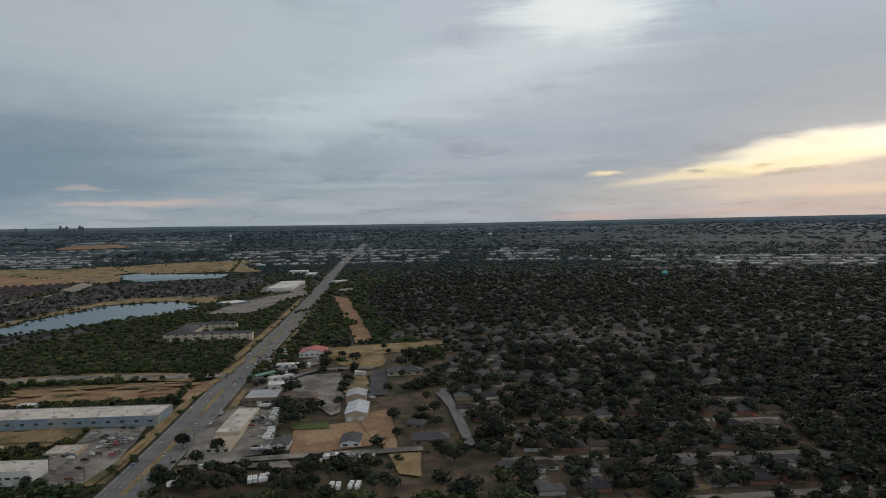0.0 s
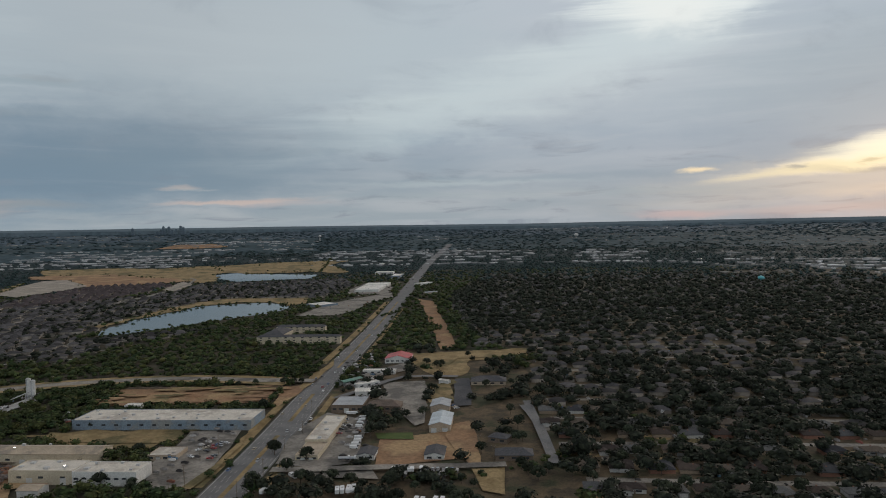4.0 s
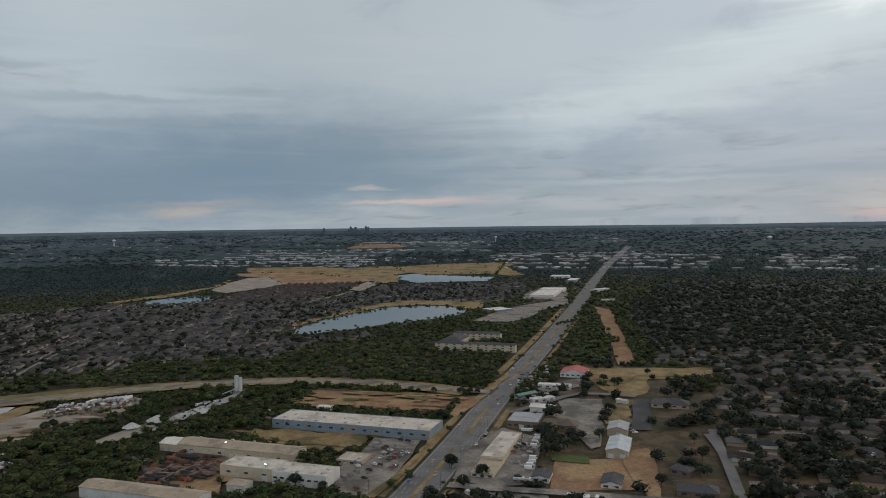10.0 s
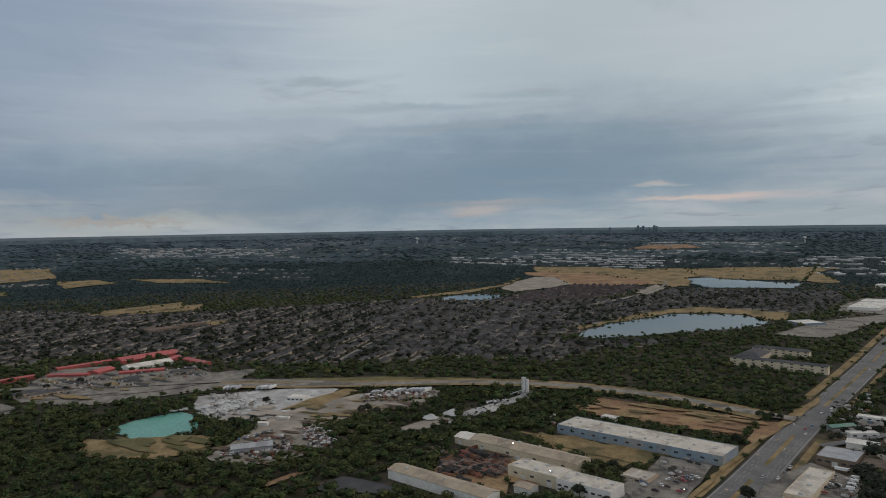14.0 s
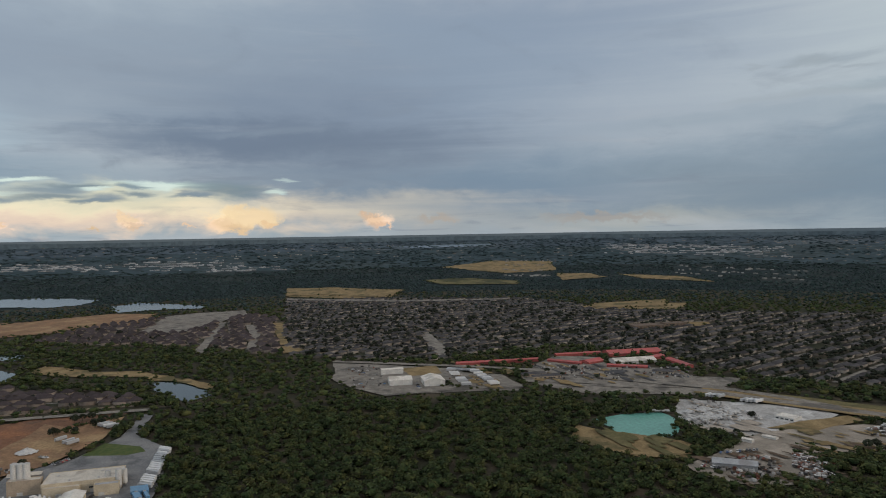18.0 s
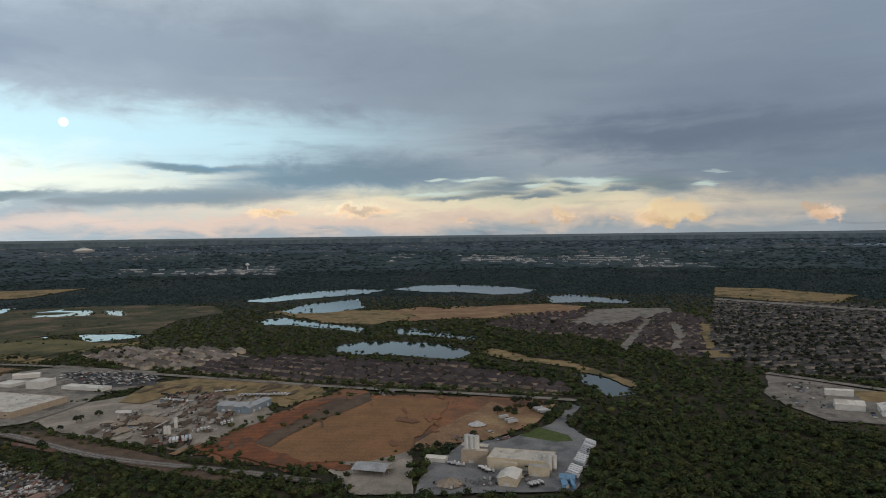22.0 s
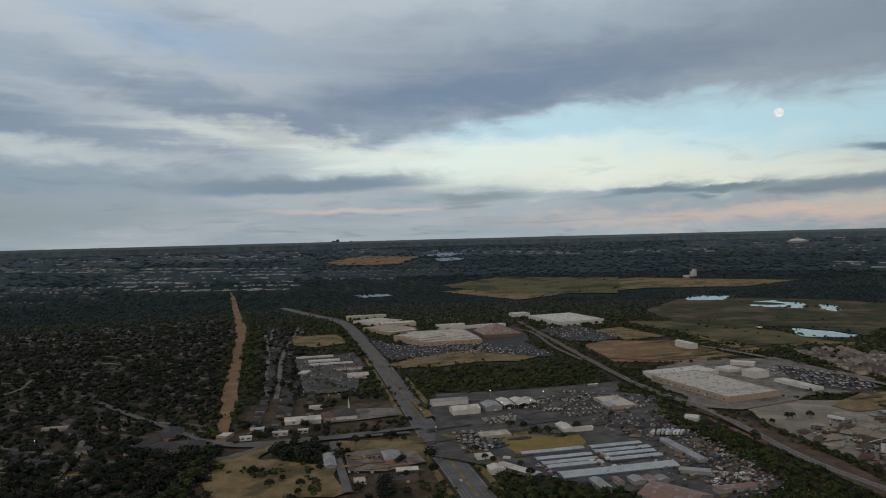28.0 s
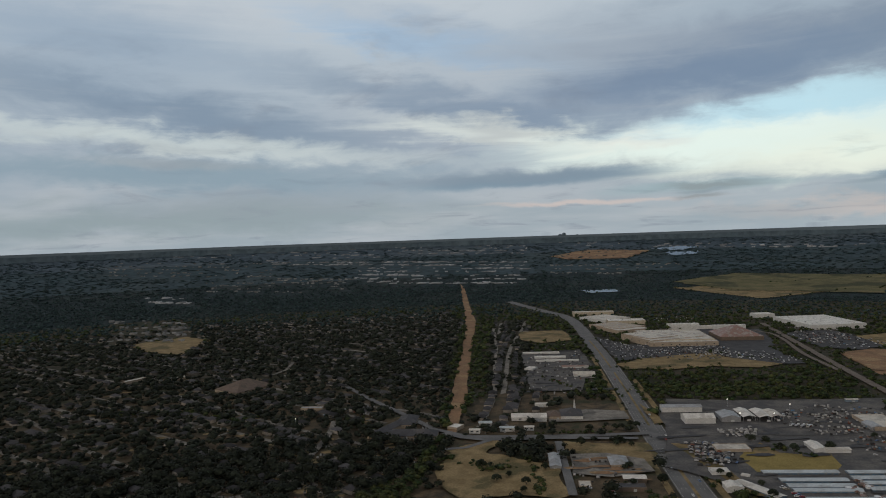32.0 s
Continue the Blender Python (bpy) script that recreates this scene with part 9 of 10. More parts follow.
def fence(line, h, mat, label, step=3.0):
    """Posts and a panel between each pair of them."""
    ob = new("fence")
    line = smooth_line(line, 30.0)
    for (x0, y0), (x1, y1) in zip(line, line[1:]):
        n = max(1, int(math.hypot(x1 - x0, y1 - y0) / 14))
        a = math.atan2(y1 - y0, x1 - x0)
        for i in range(n):
            xa, ya = x0 + (x1 - x0) * i / n, y0 + (y1 - y0) * i / n
            l = math.hypot(x1 - x0, y1 - y0) / n
            for nm, dims in (("panel", (0.06, l - 0.06, -0.05, 0.05, 0.1, h)), ("post", (-0.1, 0.1, -0.1, 0.1, 0, h + 0.15))):
                bm = boxed(*dims)
                bmesh.ops.rotate(bm, verts=bm.verts, cent=(0, 0, 0), matrix=Matrix.Rotation(a, 3, "Z"))
                bmesh.ops.translate(bm, verts=bm.verts, vec=(xa, ya, 0))
                part(nm, bm, mat, ob)
    return tagged(ob, label, "fence")


fence([(-805, -820), (-822, -560), (-850, -350), (-862, -235)], 1.9, "tan_wall", "long pale masonry wall behind an estate")
fence([(-404, 651), (-320, 656), (-237, 660), (-233, 602)], 2.2, "brown_wall", "dark screened fence round a dirt lot")
fence([(-690, -512), (-600, -505), (-497, -496)], 1.6, "grey_wall", "low grey silt fence beside a red field")

FAR_ROOFS = {"white": [], "mixed": []}


def far_town(quad, n, tone="white"):
    """Low roofs strewn over a far district."""
    r = random.Random(int(abs(quad[0][0]) * 3 + abs(quad[1][1])))
    a, b, c, d = [Vector((*q, 0)) for q in quad]
    rows = max(2, int(math.sqrt(n / 3)))
    for _ in range(int(n * 1.9)):
        u, v = r.random(), (r.randrange(rows) + r.uniform(0.3, 0.7)) / rows
        p = (a * (1 - u) + b * u) * (1 - v) + (d * (1 - u) + c * u) * v
        if math.hypot(p.x, p.y) < 4850:
            FAR_ROOFS[tone].append((p.x, p.y, math.degrees(math.atan2(-p.x, p.y)) + r.choice((0, 0, 0, 90)) + r.uniform(-14, 14)))


def build_far_town():
    for tone, w0, w1, roof, wall, label in (("white", 7, 95, (0.50, 0.51, 0.51), (0.27, 0.275, 0.275), "far warehouses and shops with pale flat roofs"),
                                            ("mixed", 5, 30, (0.21, 0.21, 0.205), (0.22, 0.215, 0.20), "far scattered houses and shops among trees")):
        rows = np.array(FAR_ROOFS[tone], float)
        n = len(rows)
        rg = np.random.default_rng(5)
        # many small blocks, a few long sheds; the districts lie in uneven clusters
        odds = np.array([noise.noise(Vector((x * 0.004, y * 0.004, 5.0))) for x, y in rows[:, :2]])
        rows = rows[rg.random(n) < np.clip(0.72 + 1.3 * odds, 0.1, 1.0)]
        n = len(rows)
        w, d, h = w0 + (w1 - w0) * rg.beta(0.9, 4.0, n), rg.uniform(7, 22, n), rg.uniform(1.8, 4.2, n)
        base = np.array([(sx, sy) for sx, sy in ((-0.5, -0.5), (0.5, -0.5), (0.5, 0.5), (-0.5, 0.5))])
        a = np.radians(rows[:, 2])[:, None]
        lx, ly = base[None, :, 0] * w[:, None], base[None, :, 1] * d[:, None]
        x, y = lx * np.cos(a) - ly * np.sin(a) + rows[:, :1], lx * np.sin(a) + ly * np.cos(a) + rows[:, 1:2]
        g = height(rows[:, 0], rows[:, 1])[:, None]
        v = np.stack([np.concatenate([x, x], 1), np.concatenate([y, y], 1), np.concatenate([g - 3 + 0 * x, g + h[:, None] + 0 * x], 1)], -1).reshape(-1, 3)
        off = (np.arange(n) * 8)[:, None, None]
        side = (np.array([(0, 1, 5, 4), (1, 2, 6, 5), (2, 3, 7, 6), (3, 0, 4, 7)])[None] + off).reshape(-1, 4)
        top = (np.array([(4, 5, 6, 7)])[None] + off).reshape(-1, 4)
        ob = mesh_object("far_" + tone + "_roofs", v, np.concatenate([side, top]), [material("far_walls_" + tone, wall, tuple(c * 0.8 for c in wall), 0.1, 0.9, vary=0.4),
                         material("far_roofs_" + tone, roof, tuple(c * 0.8 for c in roof), 0.05, 0.8, vary=0.4)], np.concatenate([np.zeros(len(side)), np.ones(len(top))]))
        tagged(ob, label, "buildings", kind="stuff")
        for q in rows:
            for k in (1.0, 0.988, 0.976):
                x, y = q[0] * k, q[1] * k
                if max(abs(x), abs(y)) < HALF - 30:
                    keep_open([(x - 16, y - 16), (x + 16, y - 16), (x + 16, y + 16), (x - 16, y + 16)])



# estates and woods
wood([(-854, -212), (-930, -155), (-1141, -106), (-1036, -14), (-886, -5), (-836, 55), (-840, 217), (-821, 290), (-773, 414), (-720, 328), (-699, 258), (-640, 208), (-556, 262), (-512, 282), (-527, -132)])
estate([(-2131, -159), (-2131, 89), (-1968, 534), (-1614, 666), (-1503, 828), (-1324, 1263), (-1176, 1304), (-1151, 1552), (-1067, 1565), (-612, 897), (-680, 703), (-855, 514), (-973, 494), (-1135, 404), (-1137, 268), (-1066, 149), (-1105, -3), (-1177, -88)], angle=-62, trees=0.74, pitch=56, lot=18)
estate([(-974, 829), (-953, 915), (-629, 943), (-526, 1005), (-470, 1055), (-471, 1014), (-538, 922), (-552, 777), (-810, 689)], angle=28, trees=0.74, pitch=56, lot=18)
estate([(-1304, 1112), (-1030, 1291), (-855, 1639), (-891, 1847), (-518, 1960), (-436, 1762), (-417, 1525), (-478, 1430), (-654, 1409), (-706, 1302), (-660, 1006), (-832, 907), (-1026, 874)], angle=20, trees=0.74, pitch=56, lot=18)
estate([(-1082, 1337), (-1171, 1567), (-1185, 1810), (-1055, 1913), (-952, 1808), (-925, 1590), (-946, 1421), (-1012, 1324)], angle=24, trees=0.08, pitch=52, tone=1)
estate([(-1439, -586), (-1699, -525), (-1819, -357), (-1841, -243), (-1689, -142), (-1528, -110), (-1167, -99), (-1268, -209), (-1352, -354), (-1387, -475)], angle=-70, trees=0.05, pitch=50, tone=1)
estate([(-811, -813), (-885, -824), (-972, -752), (-978, -598), (-1008, -461), (-973, -372), (-908, -242), (-858, -240), (-854, -350), (-819, -556), (-808, -742)], angle=86, trees=0.12, pitch=46, tone=1)
estate([(-826, -1080), (-922, -1080), (-988, -866), (-949, -807), (-873, -825), (-811, -813), (-797, -908)], angle=78, trees=0.2, pitch=50, tone=2)

# far districts of pale roofs
far_town([(-255, 2466), (371, 2453), (461, 3055), (-322, 3121)], 90, 'white')
far_town([(-755, 2415), (-272, 2446), (-338, 3040), (-938, 3004)], 60, 'white')
far_town([(-570, 3677), (-408, 3678), (-442, 3981), (-616, 3978)], 14, 'white')
far_town([(-464, 4508), (1083, 4126), (1218, 4640), (-531, 5163)], 110, 'white')
far_town([(114, 3487), (873, 3322), (1005, 3826), (133, 4083)], 30, 'mixed')
far_town([(-1880, 2244), (-1200, 2409), (-1473, 2959), (-2273, 2716)], 150, 'white')
far_town([(-2046, 2191), (-1838, 2258), (-2020, 2483), (-2243, 2403)], 30, 'white')
far_town([(-2916, 2499), (-2342, 2760), (-2861, 3376), (-3508, 3011)], 20, 'mixed')
far_town([(-2225, 3034), (-1675, 3207), (-2043, 3914), (-2687, 3668)], 30, 'mixed')
far_town([(-1504, 3022), (-971, 3109), (-1160, 3716), (-1789, 3597)], 40, 'white')
far_town([(-1247, 2455), (-788, 2519), (-1243, 3984), (-1947, 3840)], 40, 'mixed')
far_town([(-1688, 3202), (-1031, 3390), (-1120, 3681), (-1837, 3486)], 40, 'white')
far_town([(-1769, 2384), (-1223, 2608), (-1493, 3189), (-2164, 2919)], 80, 'white')
far_town([(-831, 2731), (-225, 2874), (-251, 3200), (-933, 3067)], 70, 'white')
far_town([(492, 1943), (1094, 1744), (1936, 3087), (949, 3746)], 160, 'mixed')
far_town([(778, 2086), (1204, 1918), (1415, 2255), (931, 2496)], 70, 'white')
far_town([(33, 2520), (822, 2251), (999, 2738), (42, 3102)], 60, 'white')
far_town([(-3450, 1350), (-2790, 1919), (-3191, 2196), (-3897, 1527)], 110, 'white')
far_town([(-2828, 1743), (-2329, 2085), (-2835, 2541), (-3414, 2107)], 40, 'mixed')
far_town([(-4039, 1583), (-2209, 2980), (-2456, 3315), (-4422, 1735)], 60, 'mixed')
far_town([(-2459, 1231), (-2071, 1489), (-2395, 1724), (-2817, 1412)], 40, 'mixed')
far_town([(-3352, 1301), (-3068, 1859), (-3448, 2090), (-3806, 1477)], 90, 'white')
far_town([(-2608, 613), (-2557, 807), (-3258, 1029), (-3341, 787)], 60, 'mixed')
far_town([(-3603, -53), (-3282, 1142), (-3727, 1297), (-4126, -60)], 30, 'mixed')
far_town([(-3153, -1393), (-3174, -494), (-3517, -546), (-3471, -1532)], 60, 'white')
far_town([(-3100, -546), (-3073, -229), (-3367, -250), (-3393, -596)], 14, 'white')
far_town([(-3506, -2267), (-3673, -54), (-4126, -60), (-3872, -2502)], 50, 'mixed')
far_town([(-2977, -1731), (-3006, -1538), (-3321, -1698), (-3279, -1905)], 16, 'white')
far_town([(-3141, -1384), (-3355, -440), (-3656, -479), (-3436, -1514)], 70, 'white')
far_town([(-3115, -548), (-3162, -236), (-3322, -248), (-3277, -576)], 12, 'white')
far_town([(-3483, -1811), (-3803, 303), (-4482, 357), (-4216, -2191)], 60, 'mixed')
far_town([(-2093, -2464), (-2413, -1898), (-2609, -2052), (-2253, -2652)], 40, 'white')
far_town([(-2039, -3463), (-2692, -2626), (-3099, -3021), (-2313, -3925)], 90, 'mixed')
far_town([(-2335, -3963), (-3227, -2918), (-3435, -3105), (-2467, -4185)], 40, 'white')
far_town([(-2866, -2593), (-3296, -1714), (-3901, -2028), (-3371, -3048)], 40, 'mixed')
far_town([(-3170, -1402), (-3282, -1151), (-3441, -1207), (-3329, -1473)], 14, 'white')
far_town([(-2168, -2333), (-2474, -1942), (-2691, -2111), (-2360, -2539)], 30, 'white')
far_town([(-3, -4427), (-2062, -3288), (-2156, -3437), (-3, -4674)], 60, 'white')
far_town([(-98, -3077), (-398, -2982), (-454, -3393), (-113, -3507)], 40, 'mixed')
far_town([(-474, -3163), (-651, -3092), (-707, -3352), (-514, -3429)], 12, 'mixed')
far_town([(733, -2923), (2, -2779), (0, -3659), (957, -3834)], 150, 'white')
far_town([(1358, -3614), (823, -3581), (878, -3826), (1447, -3855)], 40, 'white')
far_town([(1966, -3132), (1156, -3141), (1371, -3732), (2302, -3674)], 90, 'mixed')
far_town([(2058, -3889), (828, -3883), (931, -4377), (2298, -4347)], 60, 'white')
far_town([(1090, -2958), (733, -2923), (779, -3110), (1156, -3141)], 40, 'mixed')
far_town([(993, -1572), (778, -1526), (1031, -2029), (1298, -2060)], 60, 'mixed')
far_town([(1352, -2378), (1173, -2368), (1275, -2576), (1466, -2581)], 20, 'white')
far_town([(1273, -2684), (693, -2632), (781, -2973), (1429, -3015)], 50, 'mixed')
far_town([(802, -4078), (-1, -3918), (-2, -4427), (904, -4605)], 50, 'white')
build_far_town()

# ---- housing ----
estate([(30, 400), (110, 210), (420, 380), (1450, 1650), (950, 2080), (-120, 2080), (-160, 1480), (-150, 1350), (-60, 890), (10, 880), (0, 720)], angle=3, trees=0.56, pitch=64, lot=21)
estate([(115, -650), (100, -800), (140, -1300), (165, -1800), (240, -2080), (900, -1900), (1450, -1350), (520, -480), (300, -400)], angle=-34, trees=0.64, pitch=64, lot=21)
estate([(75, -830), (60, -1000), (90, -1800), (0, -1850), (-15, -900), (-5, -830)], angle=88, trees=0.62, pitch=50, lot=20)
# older streets lie under an almost closed canopy
ci, cj = np.meshgrid(cxs, cxs, indexing="ij")
OLD = ((cj > 0) & (ci > -170) & (np.hypot(ci, cj) > 980)) | ((cj > 0) & (ci > 170 + 0.15 * cj)) | ((cj < 0) & (ci > 90) & (np.hypot(ci, cj) > 640))
ESTATE[OLD & (ESTATE > 0)] = 0.88
ESTATE[OLD & (cj > 0) & (ESTATE > 0)] = 0.96
# the strip along the highway is mostly open
for poly in ([(-160, 372), (30, 372), (20, 560), (10, 720), (-60, 860), (-140, 860), (-185, 640)], [(-128, -570), (100, -570), (96, -800), (60, -1000), (-20, -1020), (-128, -960)]):
    si, sj, m = cells(poly)
    ESTATE[si, sj][m] = 0.22
hr = random.Random(4)
old_at = lambda x, y: (y > 0 and x > -170 and math.hypot(x, y) > 980) or (y > 0 and x > 170 + 0.15 * y) or (y < 0 and x > 90 and math.hypot(x, y) > 640)
HOUSES = [h for h in HOUSES if not old_at(h[0], h[1]) or hr.random() < 0.5]
for p in STREETS:
    if not old_at(*p[0]) or hr.random() < 0.3:
        keep_open(p)
sv = np.array(STREET_V, float)
streets = mesh_object("estate_streets", np.column_stack([sv, height(sv[:, 0], sv[:, 1]) + 0.1]), STREET_F, [MATS["concrete"]])
tagged(streets, "worn pale grey residential streets between houses and trees", "street", kind="structure")

# houses: the nearest ones stand alone, the rest are one joined mass
HOUSES.sort(key=lambda h: math.hypot(h[0], h[1]))
clear = lambda h: all(math.hypot(h[0] - b[0], h[1] - b[1]) > b[2] / 2 + 9 for b in BUILT)
HOUSES = [h for h in HOUSES if clear(h)]
NEAR = [h for h in HOUSES if math.hypot(h[0], h[1]) < 1100][:108]
REST = HOUSES[len(NEAR):]
ROOFS = [("charcoal", (0.042, 0.043, 0.048)), ("brown", (0.070, 0.055, 0.046)), ("grey", (0.072, 0.073, 0.075)), ("tan", (0.105, 0.086, 0.069)), ("dark brown", (0.050, 0.040, 0.036)), ("pale grey", (0.115, 0.115, 0.112))]
for nm, c in ROOFS:
    MATS["r_" + nm] = material(nm.replace(" ", "_") + "_shingles", c, tuple(v * 0.8 for v in c), 0.4, 0.9, fine=2.0, vary=-0.2)
WALLS = [("red brick", (0.24, 0.125, 0.09)), ("tan brick", (0.33, 0.26, 0.19)), ("white", (0.52, 0.51, 0.48)), ("grey", (0.32, 0.32, 0.31))]
for nm, c in WALLS:
    MATS["w_" + nm] = material(nm.replace(" ", "_") + "_house_wall", c, tuple(v * 0.85 for v in c), 0.5, 0.9, fine=2.0, vary=-0.15)


def house(k):
    r = random.Random(k)
    rn, wn = ROOFS[k % len(ROOFS)][0], WALLS[k % len(WALLS)][0]
    ob = new("house")
    w, d, h = r.uniform(13, 16), r.uniform(8.5, 10.5), 2.9
    body = part("body", boxed(-w / 2, w / 2, -d / 2, d / 2, 0, h), "w_" + wn, ob)
    roof = part("roof", roof_mesh(w, d, h + 0.1, "hip", True), "r_" + rn, ob)
    gx = (w / 2 - 3.2) * (1 if k % 2 else -1)
    wing = boxed(gx - 3.1, gx + 3.1, -d / 2 - 4.2, -d / 2 + 0.3, 0, h)
    garage = part("garage", wing, "w_" + wn, ob)
    bm = roof_mesh(6.2, 6.5, h + 0.14, "gable", False)
    bmesh.ops.translate(bm, verts=bm.verts, vec=(gx, -d / 2 - 1.4, 0))
    part("garage_roof", bm, "r_" + rn, garage)
    part("garage_door", boxed(gx - 2.3, gx + 2.3, -d / 2 - 4.27, -d / 2 - 4.18, 0.03, 2.2), "door_white", garage)
    part("driveway", boxed(gx - 2.6, gx + 2.6, -d / 2 - 13.0, -d / 2 - 4.22, -0.1, 0.1), "concrete", ob)
    part("front_door", boxed(-gx * 0.2 - 0.5, -gx * 0.2 + 0.5, -d / 2 - 0.06, -d / 2 + 0.02, 0.03, 2.1), "wood", body)
    for wx in (-gx * 0.55, -gx * 0.95):
        part("window", boxed(wx - 0.8, wx + 0.8, -d / 2 - 0.05, -d / 2 + 0.02, 0.9, 2.1), "glass", body)
    part("chimney", boxed(-gx * 0.5 - 0.4, -gx * 0.5 + 0.4, 0.5, 1.3, 0.5, h + 2.3), "w_red brick", roof)
    return tagged(ob, "single-storey %s house with a %s shingle roof and driveway" % (wn, rn), "house", group="houses along the streets")


KINDS = [house(k) for k in range(12)]
for i, (x, y, a, tone) in enumerate(NEAR):
    m = pose(x, y, 0.0, 0, 0, a)
    k = KINDS[i % 12] if tone == 0 else KINDS[(1, 4, 7, 10)[i % 4]]
    if i < 12 and tone == 0:
        k.matrix_world = m
    else:
        copy_thing(k, m)
for i, k in enumerate(KINDS):
    if k.location.length < 1:
        k.matrix_world = pose(*NEAR[i][:2], 0, 0, 0, NEAR[i][2])


def far_houses(name, rows, mat_roof, mat_wall, label, scale=1.0, tall=1.0):
    """Hipped houses joined into one mass: four walls, four roof planes, and a garage wing each."""
    rows = np.array([q[:3] for q in rows], float)
    n = len(rows)
    rg = np.random.default_rng(11)
    w, d, h = rg.uniform(12, 17, n) * scale, rg.uniform(9, 12.5, n) * scale, rg.uniform(2.8, 4.2, n) * tall
    rise = d * (0.27 if tall == 1 else 0.4)
    corners = np.stack([np.stack([sx * w / 2, sy * d / 2], -1) for sx, sy in ((-1, -1), (1, -1), (1, 1), (-1, 1))], 1)
    zero = np.zeros((n, 4))
    lo = np.dstack([corners, zero[..., None] - 0.2])
    hi = np.dstack([corners, np.repeat(h[:, None], 4, 1)[..., None]])
    eave = hi.copy()
    eave[..., :2] *= 1.07
    rid = np.stack([np.stack([sx * (w - d) / 2, 0 * w, h + rise], -1) for sx in (-1, 1)], 1)
    v = np.concatenate([lo, hi, eave, rid], 1)
    a = np.radians(rows[:, 2])
    c, s = np.cos(a)[:, None], np.sin(a)[:, None]
    x, y = v[..., 0] * c - v[..., 1] * s + rows[:, :1], v[..., 0] * s + v[..., 1] * c + rows[:, 1:2]
    z = v[..., 2] + height(rows[:, 0], rows[:, 1])[:, None]
    V = np.stack([x, y, z], -1).reshape(-1, 3)
    wall = np.array([(0, 1, 5, 4), (1, 2, 6, 5), (2, 3, 7, 6), (3, 0, 4, 7)])
    roof = np.array([(8, 9, 13, 12), (9, 10, 13, 13), (10, 11, 12, 13), (11, 8, 12, 12)])
    off = (np.arange(n) * 14)[:, None, None]
    tri = lambda f: np.concatenate([f[:, [0, 1, 2]], f[:, [0, 2, 3]]])
    fw = (tri(wall)[None] + off).reshape(-1, 3)
    fr = tri(roof)
    fr = fr[[len(set(t)) == 3 for t in fr.tolist()]]
    fr = (fr[None] + off).reshape(-1, 3)
    ob = mesh_object(name, V, np.concatenate([fw, fr]), [mat_wall, mat_roof], np.concatenate([np.zeros(len(fw)), np.ones(len(fr))]))
    return tagged(ob, label, "houses", kind="stuff")


for tone, nm, rc, wc, lb in ((0, "suburban_houses", (0.062, 0.060, 0.062), (0.28, 0.25, 0.215), "many single-storey houses with grey and brown shingle roofs"),
                             (1, "new_estate_houses", (0.062, 0.051, 0.053), (0.27, 0.225, 0.19), "tightly packed new brick houses with dark brown roofs"),
                             (2, "townhouses", (0.19, 0.165, 0.145), (0.50, 0.43, 0.35), "pale two-storey townhouses with tan roofs")):
    rows = [q for q in REST if q[3] == tone]
    if rows:
        far_houses(nm, rows, material(nm + "_roofs", rc, tuple(v * 0.75 for v in rc), 0.3, 0.9, vary=0.6 if tone != 1 else 0.35, spread=0.02),
                   material(nm + "_walls", wc, tuple(v * 0.8 for v in wc), 0.3, 0.9, vary=0.4), lb, (1.0, 1.06, 1.1)[tone], (1.0, 1.1, 1.7)[tone])
for poly in ([(30, 400), (110, 230), (420, 400), (700, 700), (300, 950), (0, 900)], [(115, -650), (110, -800), (400, -700), (420, -520), (300, -420)]):
    stains("dry", poly, 150, 6.0, 2.0, 20, level=0.12, clear=True)
    stains("concrete", poly, 110, 4.5, 3.0, 70, level=0.14, clear=True)
    clutter("cars", poly, 260, 15, level=0.1)
    clutter("yard", poly, 160, 15, level=0.1)
stains("dry", [(120, -700), (150, -1300), (700, -1100), (520, -520)], 110, 6.0, 2.0, 20, level=0.12, clear=True)
stains("concrete", [(120, -700), (150, -1300), (700, -1100), (520, -520)], 60, 6.0, 3.0, 60, level=0.14, clear=True)
build_clutter()
for x, y, a, _ in HOUSES:
    r = 4.6
    ca, sa = math.cos(radians(a)), math.sin(radians(a))
    keep_open([(x + ca * p - sa * q, y + sa * p + ca * q) for p, q in ((-r, -r * 1.3), (r, -r * 1.3), (r, r * 0.6), (-r, r * 0.6))])


# ---- woods ----
rng = np.random.default_rng(7)
LONE = 190


LIFT = [0.7]


def low_scrub(p, size):
    """Small bushes where the land stays open to view."""
    i = np.clip(((p[:, 0] + HALF) / CELL).astype(int), 0, NC - 1)
    j = np.clip(((p[:, 1] + HALF) / CELL).astype(int), 0, NC - 1)
    return np.where(LOW[i, j] & (np.abs(p).max(axis=1) < HALF), size * 0.6, size)


